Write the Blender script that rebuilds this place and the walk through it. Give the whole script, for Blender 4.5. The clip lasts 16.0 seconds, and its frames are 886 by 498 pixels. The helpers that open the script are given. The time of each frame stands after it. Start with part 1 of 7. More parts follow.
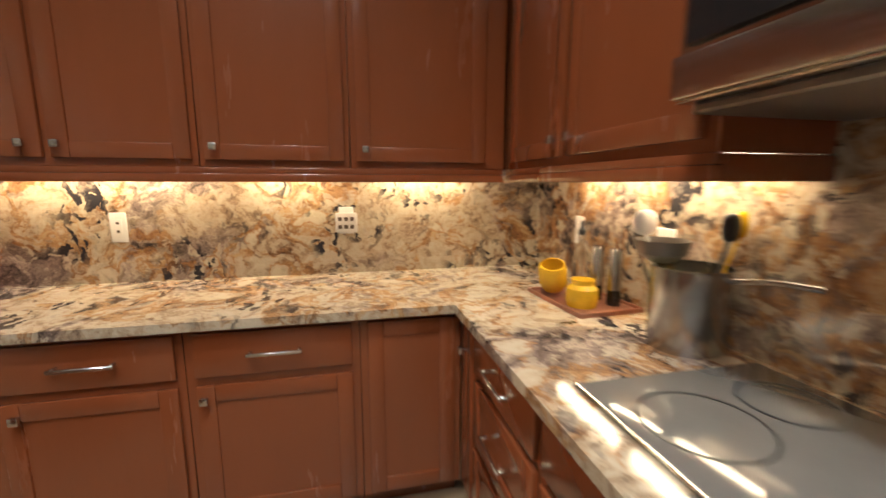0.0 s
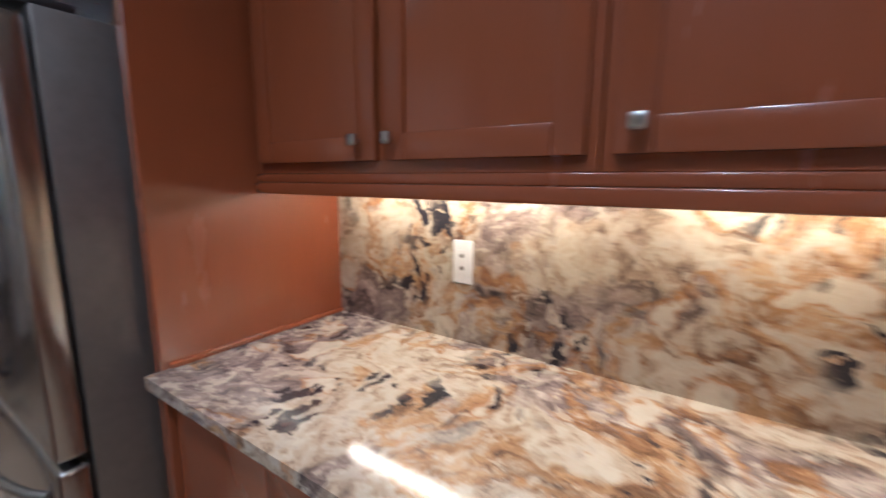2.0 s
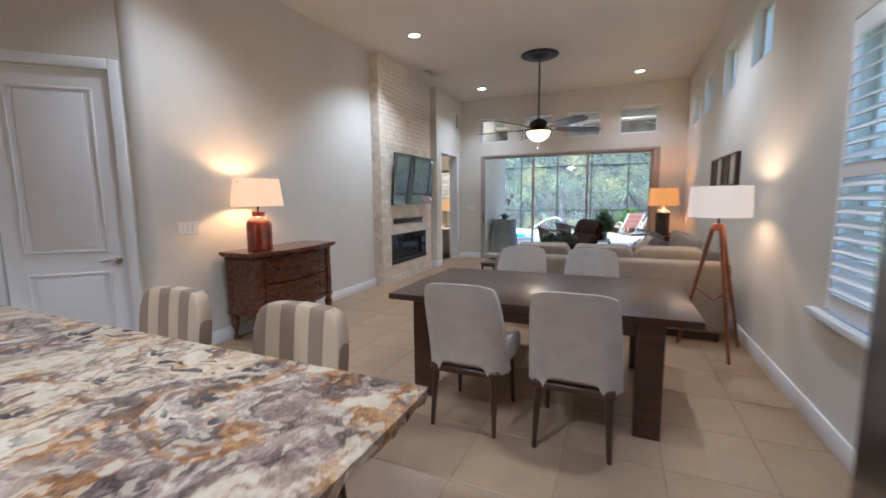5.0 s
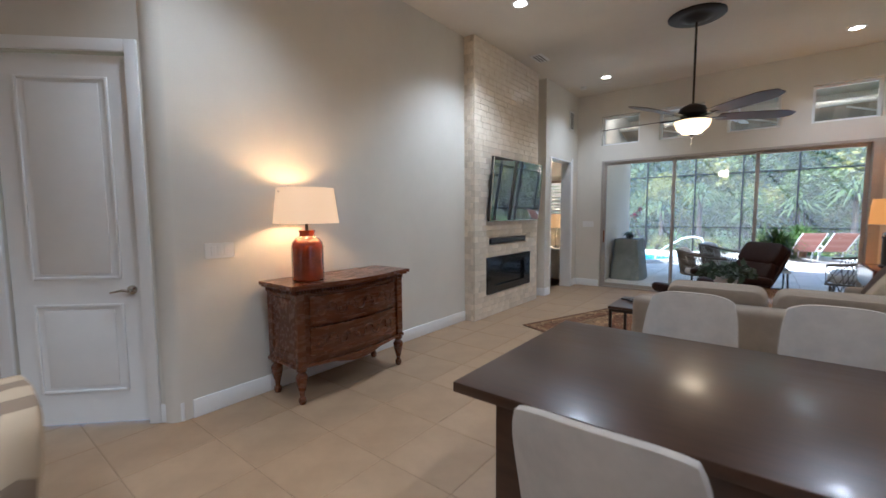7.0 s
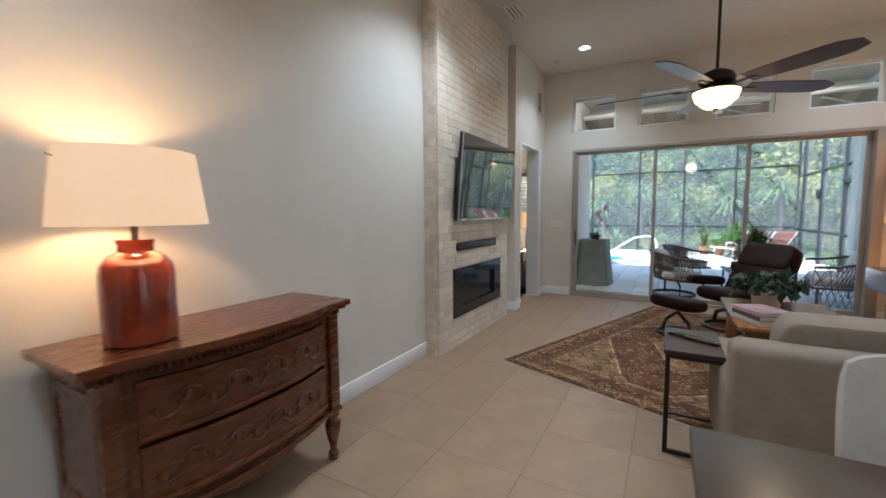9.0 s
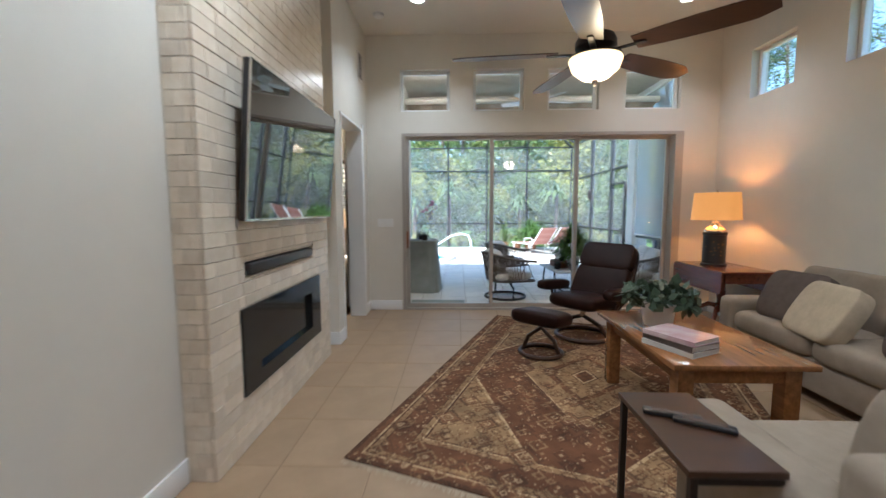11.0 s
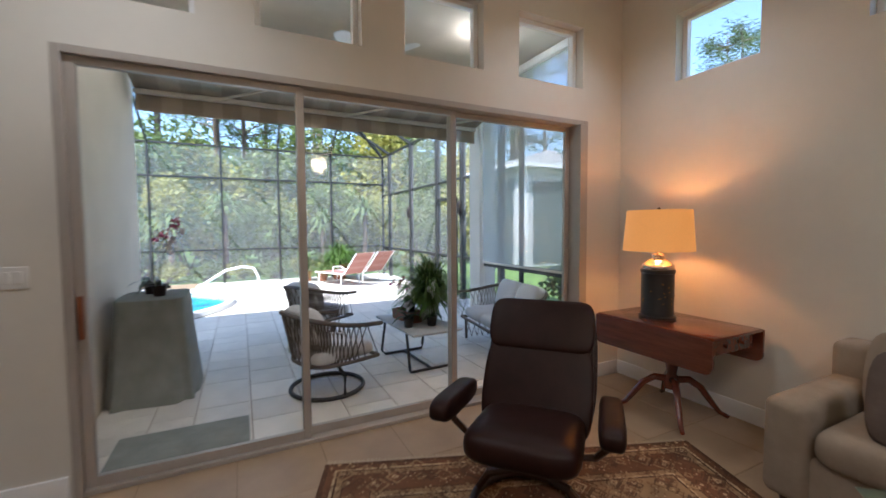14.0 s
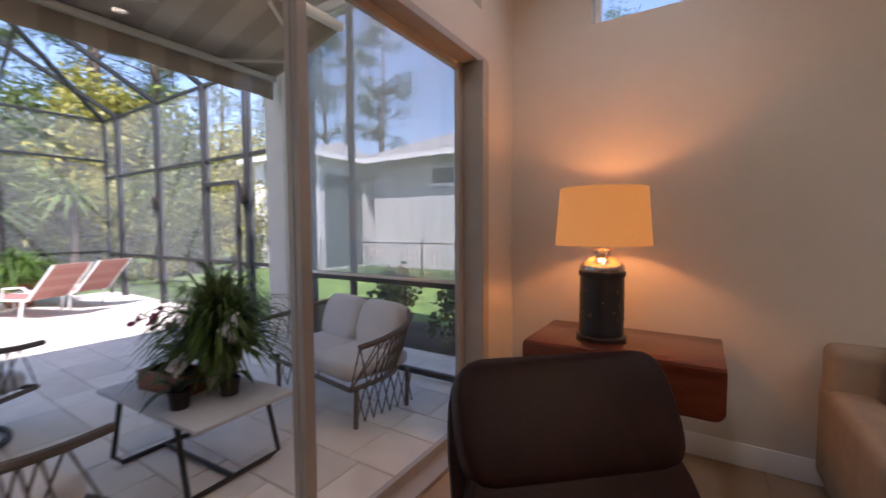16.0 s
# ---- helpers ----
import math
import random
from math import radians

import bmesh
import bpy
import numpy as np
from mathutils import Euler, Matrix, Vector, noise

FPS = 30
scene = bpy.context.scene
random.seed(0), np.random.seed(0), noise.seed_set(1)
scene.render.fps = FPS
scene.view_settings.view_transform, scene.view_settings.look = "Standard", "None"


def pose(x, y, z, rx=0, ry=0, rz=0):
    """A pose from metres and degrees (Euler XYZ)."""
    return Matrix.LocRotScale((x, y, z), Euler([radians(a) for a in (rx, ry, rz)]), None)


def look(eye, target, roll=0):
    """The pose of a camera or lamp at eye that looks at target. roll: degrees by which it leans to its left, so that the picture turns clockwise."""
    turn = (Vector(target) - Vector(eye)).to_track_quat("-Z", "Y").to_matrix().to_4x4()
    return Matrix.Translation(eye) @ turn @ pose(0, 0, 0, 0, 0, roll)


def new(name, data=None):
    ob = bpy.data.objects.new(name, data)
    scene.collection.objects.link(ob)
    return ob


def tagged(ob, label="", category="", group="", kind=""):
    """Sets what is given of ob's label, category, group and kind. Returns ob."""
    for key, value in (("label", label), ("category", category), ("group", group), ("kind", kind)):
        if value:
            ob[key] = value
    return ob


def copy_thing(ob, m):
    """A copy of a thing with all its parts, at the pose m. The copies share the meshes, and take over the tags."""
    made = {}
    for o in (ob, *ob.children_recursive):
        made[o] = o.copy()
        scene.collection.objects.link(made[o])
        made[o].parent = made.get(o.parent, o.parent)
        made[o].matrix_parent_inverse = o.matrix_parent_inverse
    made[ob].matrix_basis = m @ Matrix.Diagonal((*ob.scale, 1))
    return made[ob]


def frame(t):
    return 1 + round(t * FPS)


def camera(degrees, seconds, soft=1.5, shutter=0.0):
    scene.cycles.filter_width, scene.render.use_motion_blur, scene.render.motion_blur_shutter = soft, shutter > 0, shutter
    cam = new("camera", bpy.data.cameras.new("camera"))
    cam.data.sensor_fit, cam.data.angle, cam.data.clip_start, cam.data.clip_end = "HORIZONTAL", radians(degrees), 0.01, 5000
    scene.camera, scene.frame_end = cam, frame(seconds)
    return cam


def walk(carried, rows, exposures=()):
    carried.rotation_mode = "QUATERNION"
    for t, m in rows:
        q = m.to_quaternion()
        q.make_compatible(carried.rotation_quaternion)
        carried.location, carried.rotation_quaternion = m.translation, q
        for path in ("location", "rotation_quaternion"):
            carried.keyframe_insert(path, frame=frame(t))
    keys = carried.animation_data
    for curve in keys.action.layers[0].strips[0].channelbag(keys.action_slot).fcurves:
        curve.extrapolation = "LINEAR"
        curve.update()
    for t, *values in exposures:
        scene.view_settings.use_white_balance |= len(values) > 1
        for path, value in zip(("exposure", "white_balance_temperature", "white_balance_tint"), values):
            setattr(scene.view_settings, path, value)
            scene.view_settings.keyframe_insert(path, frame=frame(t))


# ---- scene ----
cam = camera(95.0, 16.0, shutter=0.5)
PATH = [
    (0, (0.000, 0.000, 1.390), (0.440, 1.925, 1.072), 0.1),
    (0.5, (-0.039, 0.360, 1.403), (0.151, 2.324, 1.081), 0.1),
    (1, (-0.080, 0.697, 1.415), (-0.232, 2.666, 1.097), 0.1),
    (1.5, (-0.212, 0.931, 1.418), (-0.797, 2.818, 1.102), 0.1),
    (2, (-0.413, 1.087, 1.437), (-1.499, 2.734, 1.108), 0.5),
    (2.5, (-0.583, 1.187, 1.44), (-2.124, 2.429, 1.15), 0.2),
    (3, (-0.67, 1.186, 1.454), (-2.547, 1.819, 1.174), 0.1),
    (3.5, (-0.831, 1.113, 1.448), (-2.811, 1.193, 1.172), -0.4),
    (4, (-1.062, 1.04, 1.473), (-3.014, 0.701, 1.201), -0.7),
    (4.5, (-1.367, 0.962, 1.453), (-3.253, 0.348, 1.195), -0.6),
    (5, (-1.678, 0.902, 1.442), (-3.499, 0.112, 1.199), -0.6),
    (5.2, (-1.811, 0.859, 1.424), (-3.603, 0.003, 1.193), -0.5),
    (7.5, (-3.21, 0.093, 1.454), (-4.758, -1.162, 1.288), -0.5),
    (8, (-3.51, -0.203, 1.451), (-5.098, -1.406, 1.285), -0.3),
    (8.2, (-3.609, -0.303, 1.432), (-5.219, -1.478, 1.269), -0.4),
    (10.3, (-4.815, -1.3, 1.418), (-6.764, -1.704, 1.226), -0.1),
    (10.5, (-4.986, -1.354, 1.386), (-6.953, -1.662, 1.199), -0.2),
    (11, (-5.448, -1.42, 1.413), (-7.438, -1.489, 1.222), -0.2),
    (11.5, (-5.927, -1.517, 1.406), (-7.912, -1.366, 1.223), -0.2),
    (12, (-6.398, -1.568, 1.43), (-8.364, -1.24, 1.261), -0.3),
    (12.5, (-6.905, -1.569, 1.496), (-8.839, -1.084, 1.337), -0.1),
    (13, (-7.402, -1.582, 1.481), (-9.296, -0.951, 1.35), -0.0),
    (13.5, (-7.823, -1.428, 1.473), (-9.68, -0.695, 1.358), -0.4),
    (14, (-8.271, -1.317, 1.484), (-10.059, -0.427, 1.376), -0.4),
    (14.5, (-8.788, -1.268, 1.487), (-10.456, -0.17, 1.372), -0.3),
    (15, (-9.24, -1.127, 1.445), (-10.765, 0.161, 1.326), -0.5),
    (15.5, (-9.638, -0.952, 1.427), (-10.972, 0.534, 1.304), -0.5),
    (16, (-9.926, -0.784, 1.391), (-10.997, 0.902, 1.283), -0.3),
]
walk(cam, [(t, look(eye, target, roll)) for t, eye, target, roll in PATH],
     ((0, 1.55, 6100, 5), (1, 1.45, 5200, 9), (2, 1.4, 4700, 10), (2.5, 1.65, 4150, 8), (3, 1.8, 4350, 8), (3.5, 1.95, 4750, 10), (5, 1.9, 5000, 8), (8, 1.65, 5050, 5), (11, 1.85, 5150, 3), (12.5, 1.9, 5350, 4), (14, 1.55, 5550, 9), (15, 1.35, 5750, 16), (16, 1.2, 6000, 24)))

# ---- light ----
world = bpy.data.worlds.new("world")
scene.world = world
world.use_nodes = True
wn = world.node_tree
sky = wn.nodes.new("ShaderNodeTexSky")
sky.sky_type = "NISHITA"
sky.sun_disc = False
sky.sun_elevation = radians(54)
sky.sun_rotation = radians(139)
wn.links.new(sky.outputs[0], wn.nodes["Background"].inputs[0])
wn.nodes["Background"].inputs[1].default_value = 0.15
sun = new("sun", bpy.data.lights.new("sun", "SUN"))
sun.data.energy, sun.data.angle, sun.data.color = 5.0, radians(0.6), (1.0, 0.95, 0.86)
sun.matrix_world = look((0, 0, 20), (-3.5, 4.0, 20 - 7.5))


def bulb(name, x, y, z, watts, color, radius=0.04):
    lamp = new(name, bpy.data.lights.new(name, "POINT"))
    lamp.data.energy, lamp.data.color, lamp.data.shadow_soft_size = watts, color, radius
    lamp.location = (x, y, z)


# the last two are unseen, added to brighten the kitchen cabinets
for lx, ly in ((-7.1, -1.86), (-7.1, 1.16), (-10.2, -1.86), (-10.3, 1.15), (-4.0, -1.86), (-4.0, 1.16), (-1.6, -0.6), (-0.4, 0.2), (-0.3, -1.2)):
    can = new("can_light_beam", bpy.data.lights.new("can_light_beam", "SPOT"))
    can.data.energy, can.data.color, can.data.spot_size, can.data.spot_blend, can.data.shadow_soft_size = (24 if ly < 0 else 14) if lx < -9 else (50 if ly < 0 else 34) if lx < -5 else 28 if lx < -2 else 30 if lx < -1 else 75, (1.0, 0.96, 0.91), radians(125), 0.8, 0.06
    can.matrix_world = look((lx, ly, 3.71), (lx, ly, 0))

# ---- materials ----


def material(name, color, rough=0.5, metal=0.0, vary=0.12, scale=6.0, bump=0.0, bscale=60.0, stretch=(1, 1, 1), second=None, pieces=0.0, coat=0.0, spec=0.5):
    m = bpy.data.materials.new(name)
    m.use_nodes = True
    t = m.node_tree
    n, l = t.nodes, t.links
    b = n["Principled BSDF"]
    b.inputs["Roughness"].default_value = rough
    b.inputs["Metallic"].default_value = metal
    b.inputs["Coat Weight"].default_value = coat
    b.inputs["Coat Roughness"].default_value = 0.12
    b.inputs["Specular IOR Level"].default_value = spec
    co = n.new("ShaderNodeTexCoord")
    mp = n.new("ShaderNodeMapping")
    mp.inputs["Scale"].default_value = stretch
    l.new(co.outputs["Object"], mp.inputs["Vector"])
    big = n.new("ShaderNodeTexNoise")
    big.inputs["Scale"].default_value = scale
    big.inputs["Detail"].default_value = 6
    big.inputs["Roughness"].default_value = 0.65
    l.new(mp.outputs[0], big.inputs["Vector"])
    ramp = n.new("ShaderNodeValToRGB")
    c2 = second or [c * (1 - 2.2 * vary) for c in color]
    ramp.color_ramp.elements[0].position, ramp.color_ramp.elements[1].position = 0.3, 0.7
    ramp.color_ramp.elements[0].color = (*[max(c, 0) for c in c2], 1)
    ramp.color_ramp.elements[1].color = (*[min(c * (1 + vary * 0.6), 1) for c in color], 1)
    l.new(big.outputs["Fac"], ramp.inputs[0])
    out = ramp.outputs[0]
    if pieces:
        info = n.new("ShaderNodeObjectInfo")
        hsv = n.new("ShaderNodeHueSaturation")
        mr = n.new("ShaderNodeMapRange")
        mr.inputs["To Min"].default_value, mr.inputs["To Max"].default_value = 1 - pieces, 1 + pieces
        l.new(info.outputs["Random"], mr.inputs["Value"])
        l.new(mr.outputs[0], hsv.inputs["Value"])
        l.new(out, hsv.inputs["Color"])
        out = hsv.outputs[0]
    l.new(out, b.inputs["Base Color"])
    rr = n.new("ShaderNodeMapRange")
    rr.inputs["To Min"].default_value, rr.inputs["To Max"].default_value = max(rough - 0.08, 0.02), min(rough + 0.08, 1)
    l.new(big.outputs["Fac"], rr.inputs["Value"])
    l.new(rr.outputs[0], b.inputs["Roughness"])
    if bump:
        fine = n.new("ShaderNodeTexNoise")
        fine.inputs["Scale"].default_value, fine.inputs["Detail"].default_value = bscale, 4
        l.new(mp.outputs[0], fine.inputs["Vector"])
        bp = n.new("ShaderNodeBump")
        bp.inputs["Strength"].default_value, bp.inputs["Distance"].default_value = bump, 0.01
        l.new(fine.outputs["Fac"], bp.inputs["Height"])
        l.new(bp.outputs[0], b.inputs["Normal"])
    return m


def glass(name, color=(1, 1, 1), rough=0.0, alpha=None):
    m = bpy.data.materials.new(name)
    m.use_nodes = True
    b = m.node_tree.nodes["Principled BSDF"]
    b.inputs["Base Color"].default_value = (*color, 1)
    b.inputs["Roughness"].default_value = rough
    b.inputs["Transmission Weight"].default_value = 1
    b.inputs["IOR"].default_value = 1.45
    return m


def pane_glass():
    m = bpy.data.materials.new("window_glass")
    m.use_nodes = True
    n, l = m.node_tree.nodes, m.node_tree.links
    clear = n.new("ShaderNodeBsdfTransparent")
    gloss = n.new("ShaderNodeBsdfGlossy")
    gloss.inputs["Roughness"].default_value = 0.01
    lw = n.new("ShaderNodeLayerWeight")
    pw = n.new("ShaderNodeMath")
    pw.operation, pw.inputs[1].default_value = "POWER", 4.0
    l.new(lw.outputs["Facing"], pw.inputs[0])
    fr = n.new("ShaderNodeMath")
    fr.operation, fr.inputs[1].default_value, fr.inputs[2].default_value = "MULTIPLY_ADD", 0.5, 0.025
    l.new(pw.outputs[0], fr.inputs[0])
    mix = n.new("ShaderNodeMixShader")
    l.new(fr.outputs[0], mix.inputs[0])
    l.new(clear.outputs[0], mix.inputs[1])
    l.new(gloss.outputs[0], mix.inputs[2])
    l.new(mix.outputs[0], n["Material Output"].inputs[0])
    return m


def glow(name, color, strength, diffuse=(0.8, 0.75, 0.65)):
    m = bpy.data.materials.new(name)
    m.use_nodes = True
    b = m.node_tree.nodes["Principled BSDF"]
    b.inputs["Base Color"].default_value = (*diffuse, 1)
    b.inputs["Roughness"].default_value = 0.8
    b.inputs["Emission Color"].default_value = (*color, 1)
    b.inputs["Emission Strength"].default_value = strength
    n, l = m.node_tree.nodes, m.node_tree.links
    co = n.new("ShaderNodeTexCoord")
    weave = n.new("ShaderNodeTexNoise")
    weave.inputs["Scale"].default_value = 90
    l.new(co.outputs["Object"], weave.inputs["Vector"])
    mr = n.new("ShaderNodeMapRange")
    mr.inputs["To Min"].default_value, mr.inputs["To Max"].default_value = strength * 0.7, strength * 1.2
    l.new(weave.outputs["Fac"], mr.inputs["Value"])
    l.new(mr.outputs[0], b.inputs["Emission Strength"])
    return m


def ramp_of(n, stops, mode="LINEAR"):
    r = n.new("ShaderNodeValToRGB")
    r.color_ramp.interpolation = mode
    e = r.color_ramp.elements
    while len(e) < len(stops):
        e.new(0.5)
    for k, (p, c) in enumerate(stops):
        e[k].position, e[k].color = p, (*c, 1)
    return r


def granite():
    """Polished slab: cream drifts, orange rust flows, taupe haze and black shards."""
    m = bpy.data.materials.new("granite")
    m.use_nodes = True
    n, l = m.node_tree.nodes, m.node_tree.links
    b = n["Principled BSDF"]
    b.inputs["Roughness"].default_value = 0.1
    co = n.new("ShaderNodeTexCoord")

    def noise(vec, scale, detail, rough=0.6, distort=0.0):
        k = n.new("ShaderNodeTexNoise")
        for nm, v in (("Scale", scale), ("Detail", detail), ("Roughness", rough), ("Distortion", distort)):
            k.inputs[nm].default_value = v
        l.new(vec, k.inputs["Vector"])
        return k

    def mixed(fac, a, c, mode="MIX"):
        k = n.new("ShaderNodeMixRGB")
        k.blend_type = mode
        for i, v in enumerate((fac, a, c)):
            if isinstance(v, tuple):
                k.inputs[i].default_value = (*v, 1)
            elif isinstance(v, (int, float)):
                k.inputs[i].default_value = v
            else:
                l.new(v, k.inputs[i])
        return k.outputs[0]

    def ramped(src, stops, mode="LINEAR"):
        r = ramp_of(n, stops, mode)
        l.new(src, r.inputs[0])
        return r.outputs[0]

    def grey(*stops):
        return [(p, (v, v, v)) for p, v in stops]

    warp = noise(co.outputs["Object"], 2.6, 8, 0.6)
    vec = mixed(0.45, co.outputs["Object"], warp.outputs["Color"], "ADD")
    fine = noise(vec, 11.0, 12, 0.8, 0.6)
    zone = noise(vec, 1.7, 5, 0.6, 0.8)
    flow = noise(vec, 2.5, 9, 0.62, 1.4)
    cream = ramped(fine.outputs["Fac"], [(0.32, (0.06, 0.045, 0.036)), (0.40, (0.20, 0.135, 0.09)), (0.47, (0.38, 0.285, 0.19)), (0.56, (0.49, 0.415, 0.31)), (0.66, (0.32, 0.255, 0.2))])
    taupe = ramped(fine.outputs["Fac"], [(0.38, (0.03, 0.025, 0.027)), (0.46, (0.12, 0.085, 0.075)), (0.54, (0.26, 0.19, 0.16)), (0.63, (0.56, 0.47, 0.37))])
    rust = ramped(fine.outputs["Fac"], [(0.36, (0.05, 0.026, 0.015)), (0.45, (0.19, 0.08, 0.022)), (0.53, (0.35, 0.17, 0.05)), (0.62, (0.47, 0.32, 0.16))])
    col = mixed(ramped(zone.outputs["Fac"], grey((0.39, 0.95), (0.465, 0.75), (0.525, 0.0))), cream, taupe)
    col = mixed(ramped(flow.outputs["Fac"], grey((0.52, 0.0), (0.55, 0.8), (0.59, 0.7), (0.625, 0.0))), col, rust)
    # pale clouded lumps with a rusty outline
    lump = n.new("ShaderNodeTexVoronoi")
    lump.inputs["Scale"].default_value = 7.5
    l.new(vec, lump.inputs["Vector"])
    pick = n.new("ShaderNodeSeparateColor")
    l.new(lump.outputs["Color"], pick.inputs[0])
    chosen = ramped(pick.outputs[0], grey((0.0, 1.0), (0.26, 0.0)), "CONSTANT")
    body = ramped(lump.outputs["Distance"], grey((0.36, 0.9), (0.43, 0.0)))
    ring = ramped(lump.outputs["Distance"], grey((0.38, 0.0), (0.42, 0.8), (0.47, 0.0)))
    col = mixed(mixed(1.0, chosen, ring, "MULTIPLY"), col, (0.36, 0.16, 0.045))
    col = mixed(mixed(1.0, chosen, body, "MULTIPLY"), col, mixed(0.4, (0.55, 0.475, 0.36), cream))
    # small pale fragments and black shards
    frag = n.new("ShaderNodeTexVoronoi")
    frag.inputs["Scale"].default_value = 34
    l.new(vec, frag.inputs["Vector"])
    fsep = n.new("ShaderNodeSeparateColor")
    l.new(frag.outputs["Color"], fsep.inputs[0])
    col = mixed(ramped(fsep.outputs[1], grey((0.0, 0.55), (0.14, 0.0)), "CONSTANT"), col, (0.52, 0.44, 0.33))
    mp = n.new("ShaderNodeMapping")
    mp.inputs["Scale"].default_value, mp.inputs["Rotation"].default_value = (1.0, 0.4, 0.6), (0.5, 0.2, 0.6)
    l.new(vec, mp.inputs["Vector"])
    shards = n.new("ShaderNodeTexVoronoi")
    shards.inputs["Scale"].default_value = 40
    l.new(mp.outputs[0], shards.inputs["Vector"])
    ssep = n.new("ShaderNodeSeparateColor")
    l.new(shards.outputs["Color"], ssep.inputs[0])
    dark = mixed(1.0, ramped(ssep.outputs[0], grey((0.0, 1.0), (0.2, 0.0)), "CONSTANT"), ramped(warp.outputs["Fac"], grey((0.40, 1.0), (0.47, 0.35), (0.53, 0.0))), "MULTIPLY")
    col = mixed(dark, col, (0.03, 0.026, 0.03))
    l.new(col, b.inputs["Base Color"])
    return m


def rug_pattern(hx, hy):
    """Oriental rug: striped borders, a diamond medallion and a field of small motifs."""
    m = bpy.data.materials.new("rug_wool")
    m.use_nodes = True
    n, l = m.node_tree.nodes, m.node_tree.links
    b = n["Principled BSDF"]
    b.inputs["Roughness"].default_value = 0.95
    b.inputs["Specular IOR Level"].default_value = 0.1
    co = n.new("ShaderNodeTexCoord")
    xyz = n.new("ShaderNodeSeparateXYZ")
    l.new(co.outputs["Object"], xyz.inputs[0])

    def mth(op, a, c=None):
        k = n.new("ShaderNodeMath")
        k.operation = op
        for i, v in enumerate((a, c)):
            if v is None:
                continue
            if isinstance(v, (int, float)):
                k.inputs[i].default_value = v
            else:
                l.new(v, k.inputs[i])
        return k.outputs[0]

    def mix(f, a, c):
        k = n.new("ShaderNodeMixRGB")
        l.new(f, k.inputs[0])
        for i, v in ((1, a), (2, c)):
            if isinstance(v, tuple):
                k.inputs[i].default_value = (*v, 1)
            else:
                l.new(v, k.inputs[i])
        return k.outputs[0]

    ax, ay = mth("ABSOLUTE", xyz.outputs[0]), mth("ABSOLUTE", xyz.outputs[1])
    edge = mth("MINIMUM", mth("SUBTRACT", hx, ax), mth("SUBTRACT", hy, ay))
    fold = n.new("ShaderNodeCombineXYZ")
    l.new(ax, fold.inputs[0])
    l.new(ay, fold.inputs[1])
    cream, rust, brown, gold = (0.34, 0.245, 0.155), (0.105, 0.05, 0.03), (0.065, 0.035, 0.024), (0.20, 0.13, 0.075)
    band = ramp_of(n, [(0.0, brown), (0.03, rust), (0.07, cream), (0.085, brown), (0.095, gold), (0.13, brown), (0.14, rust), (0.29, brown), (0.30, gold), (0.335, cream), (0.345, brown), (0.36, gold)], "CONSTANT")
    l.new(edge, band.inputs[0])
    dia = mth("MULTIPLY", mth("ADD", mth("DIVIDE", ax, hx - 0.36), mth("DIVIDE", ay, hy - 0.36)), 0.5)
    field = ramp_of(n, [(0.0, rust), (0.045, cream), (0.055, brown), (0.065, gold), (0.16, brown), (0.17, rust), (0.20, gold), (0.31, cream), (0.32, brown), (0.35, rust), (0.62, cream), (0.635, gold)], "CONSTANT")
    l.new(dia, field.inputs[0])
    infield = mth("GREATER_THAN", edge, 0.36)
    col = mix(infield, band.outputs[0], field.outputs[0])
    for scale, lo, hi, c, rnd in ((4, 0.36, 0.48, brown, 0.3), (4, 0.0, 0.34, rust, 0.3), (4, 0.18, 0.24, cream, 0.3), (4, 0.0, 0.12, gold, 0.3), (7, 0.46, 0.60, gold, 0.7), (7, 0.0, 0.26, brown, 0.7), (7, 0.12, 0.2, cream, 0.7), (11, 0.0, 0.28, cream, 0.9), (11, 0.0, 0.14, rust, 0.9), (11, 0.5, 0.62, brown, 0.9), (17, 0.0, 0.24, gold, 1.0), (17, 0.5, 0.64, rust, 1.0), (26, 0.0, 0.22, cream, 1.0)):
        v = n.new("ShaderNodeTexVoronoi")
        v.distance, v.feature = "MANHATTAN", "F1"
        v.inputs["Scale"].default_value, v.inputs["Randomness"].default_value = scale, rnd
        l.new(fold.outputs[0], v.inputs["Vector"])
        f = mth("MULTIPLY", mth("GREATER_THAN", v.outputs["Distance"], lo), mth("LESS_THAN", v.outputs["Distance"], hi))
        col = mix(mth("MULTIPLY", f, 0.8), col, c)
    wear = n.new("ShaderNodeTexNoise")
    wear.inputs["Scale"].default_value, wear.inputs["Detail"].default_value = 5, 6
    l.new(co.outputs["Object"], wear.inputs["Vector"])
    wr = ramp_of(n, [(0.35, (1.05, 1.05, 1.0)), (0.65, (1.75, 1.7, 1.5))])
    l.new(wear.outputs["Fac"], wr.inputs[0])
    k = n.new("ShaderNodeMixRGB")
    k.blend_type, k.inputs[0].default_value = "MULTIPLY", 1
    l.new(col, k.inputs[1])
    l.new(wr.outputs[0], k.inputs[2])
    l.new(k.outputs[0], b.inputs["Base Color"])
    pile = n.new("ShaderNodeTexNoise")
    pile.inputs["Scale"].default_value = 300
    l.new(co.outputs["Object"], pile.inputs["Vector"])
    bp = n.new("ShaderNodeBump")
    bp.inputs["Strength"].default_value, bp.inputs["Distance"].default_value = 0.5, 0.004
    l.new(pile.outputs["Fac"], bp.inputs["Height"])
    l.new(bp.outputs[0], b.inputs["Normal"])
    return m


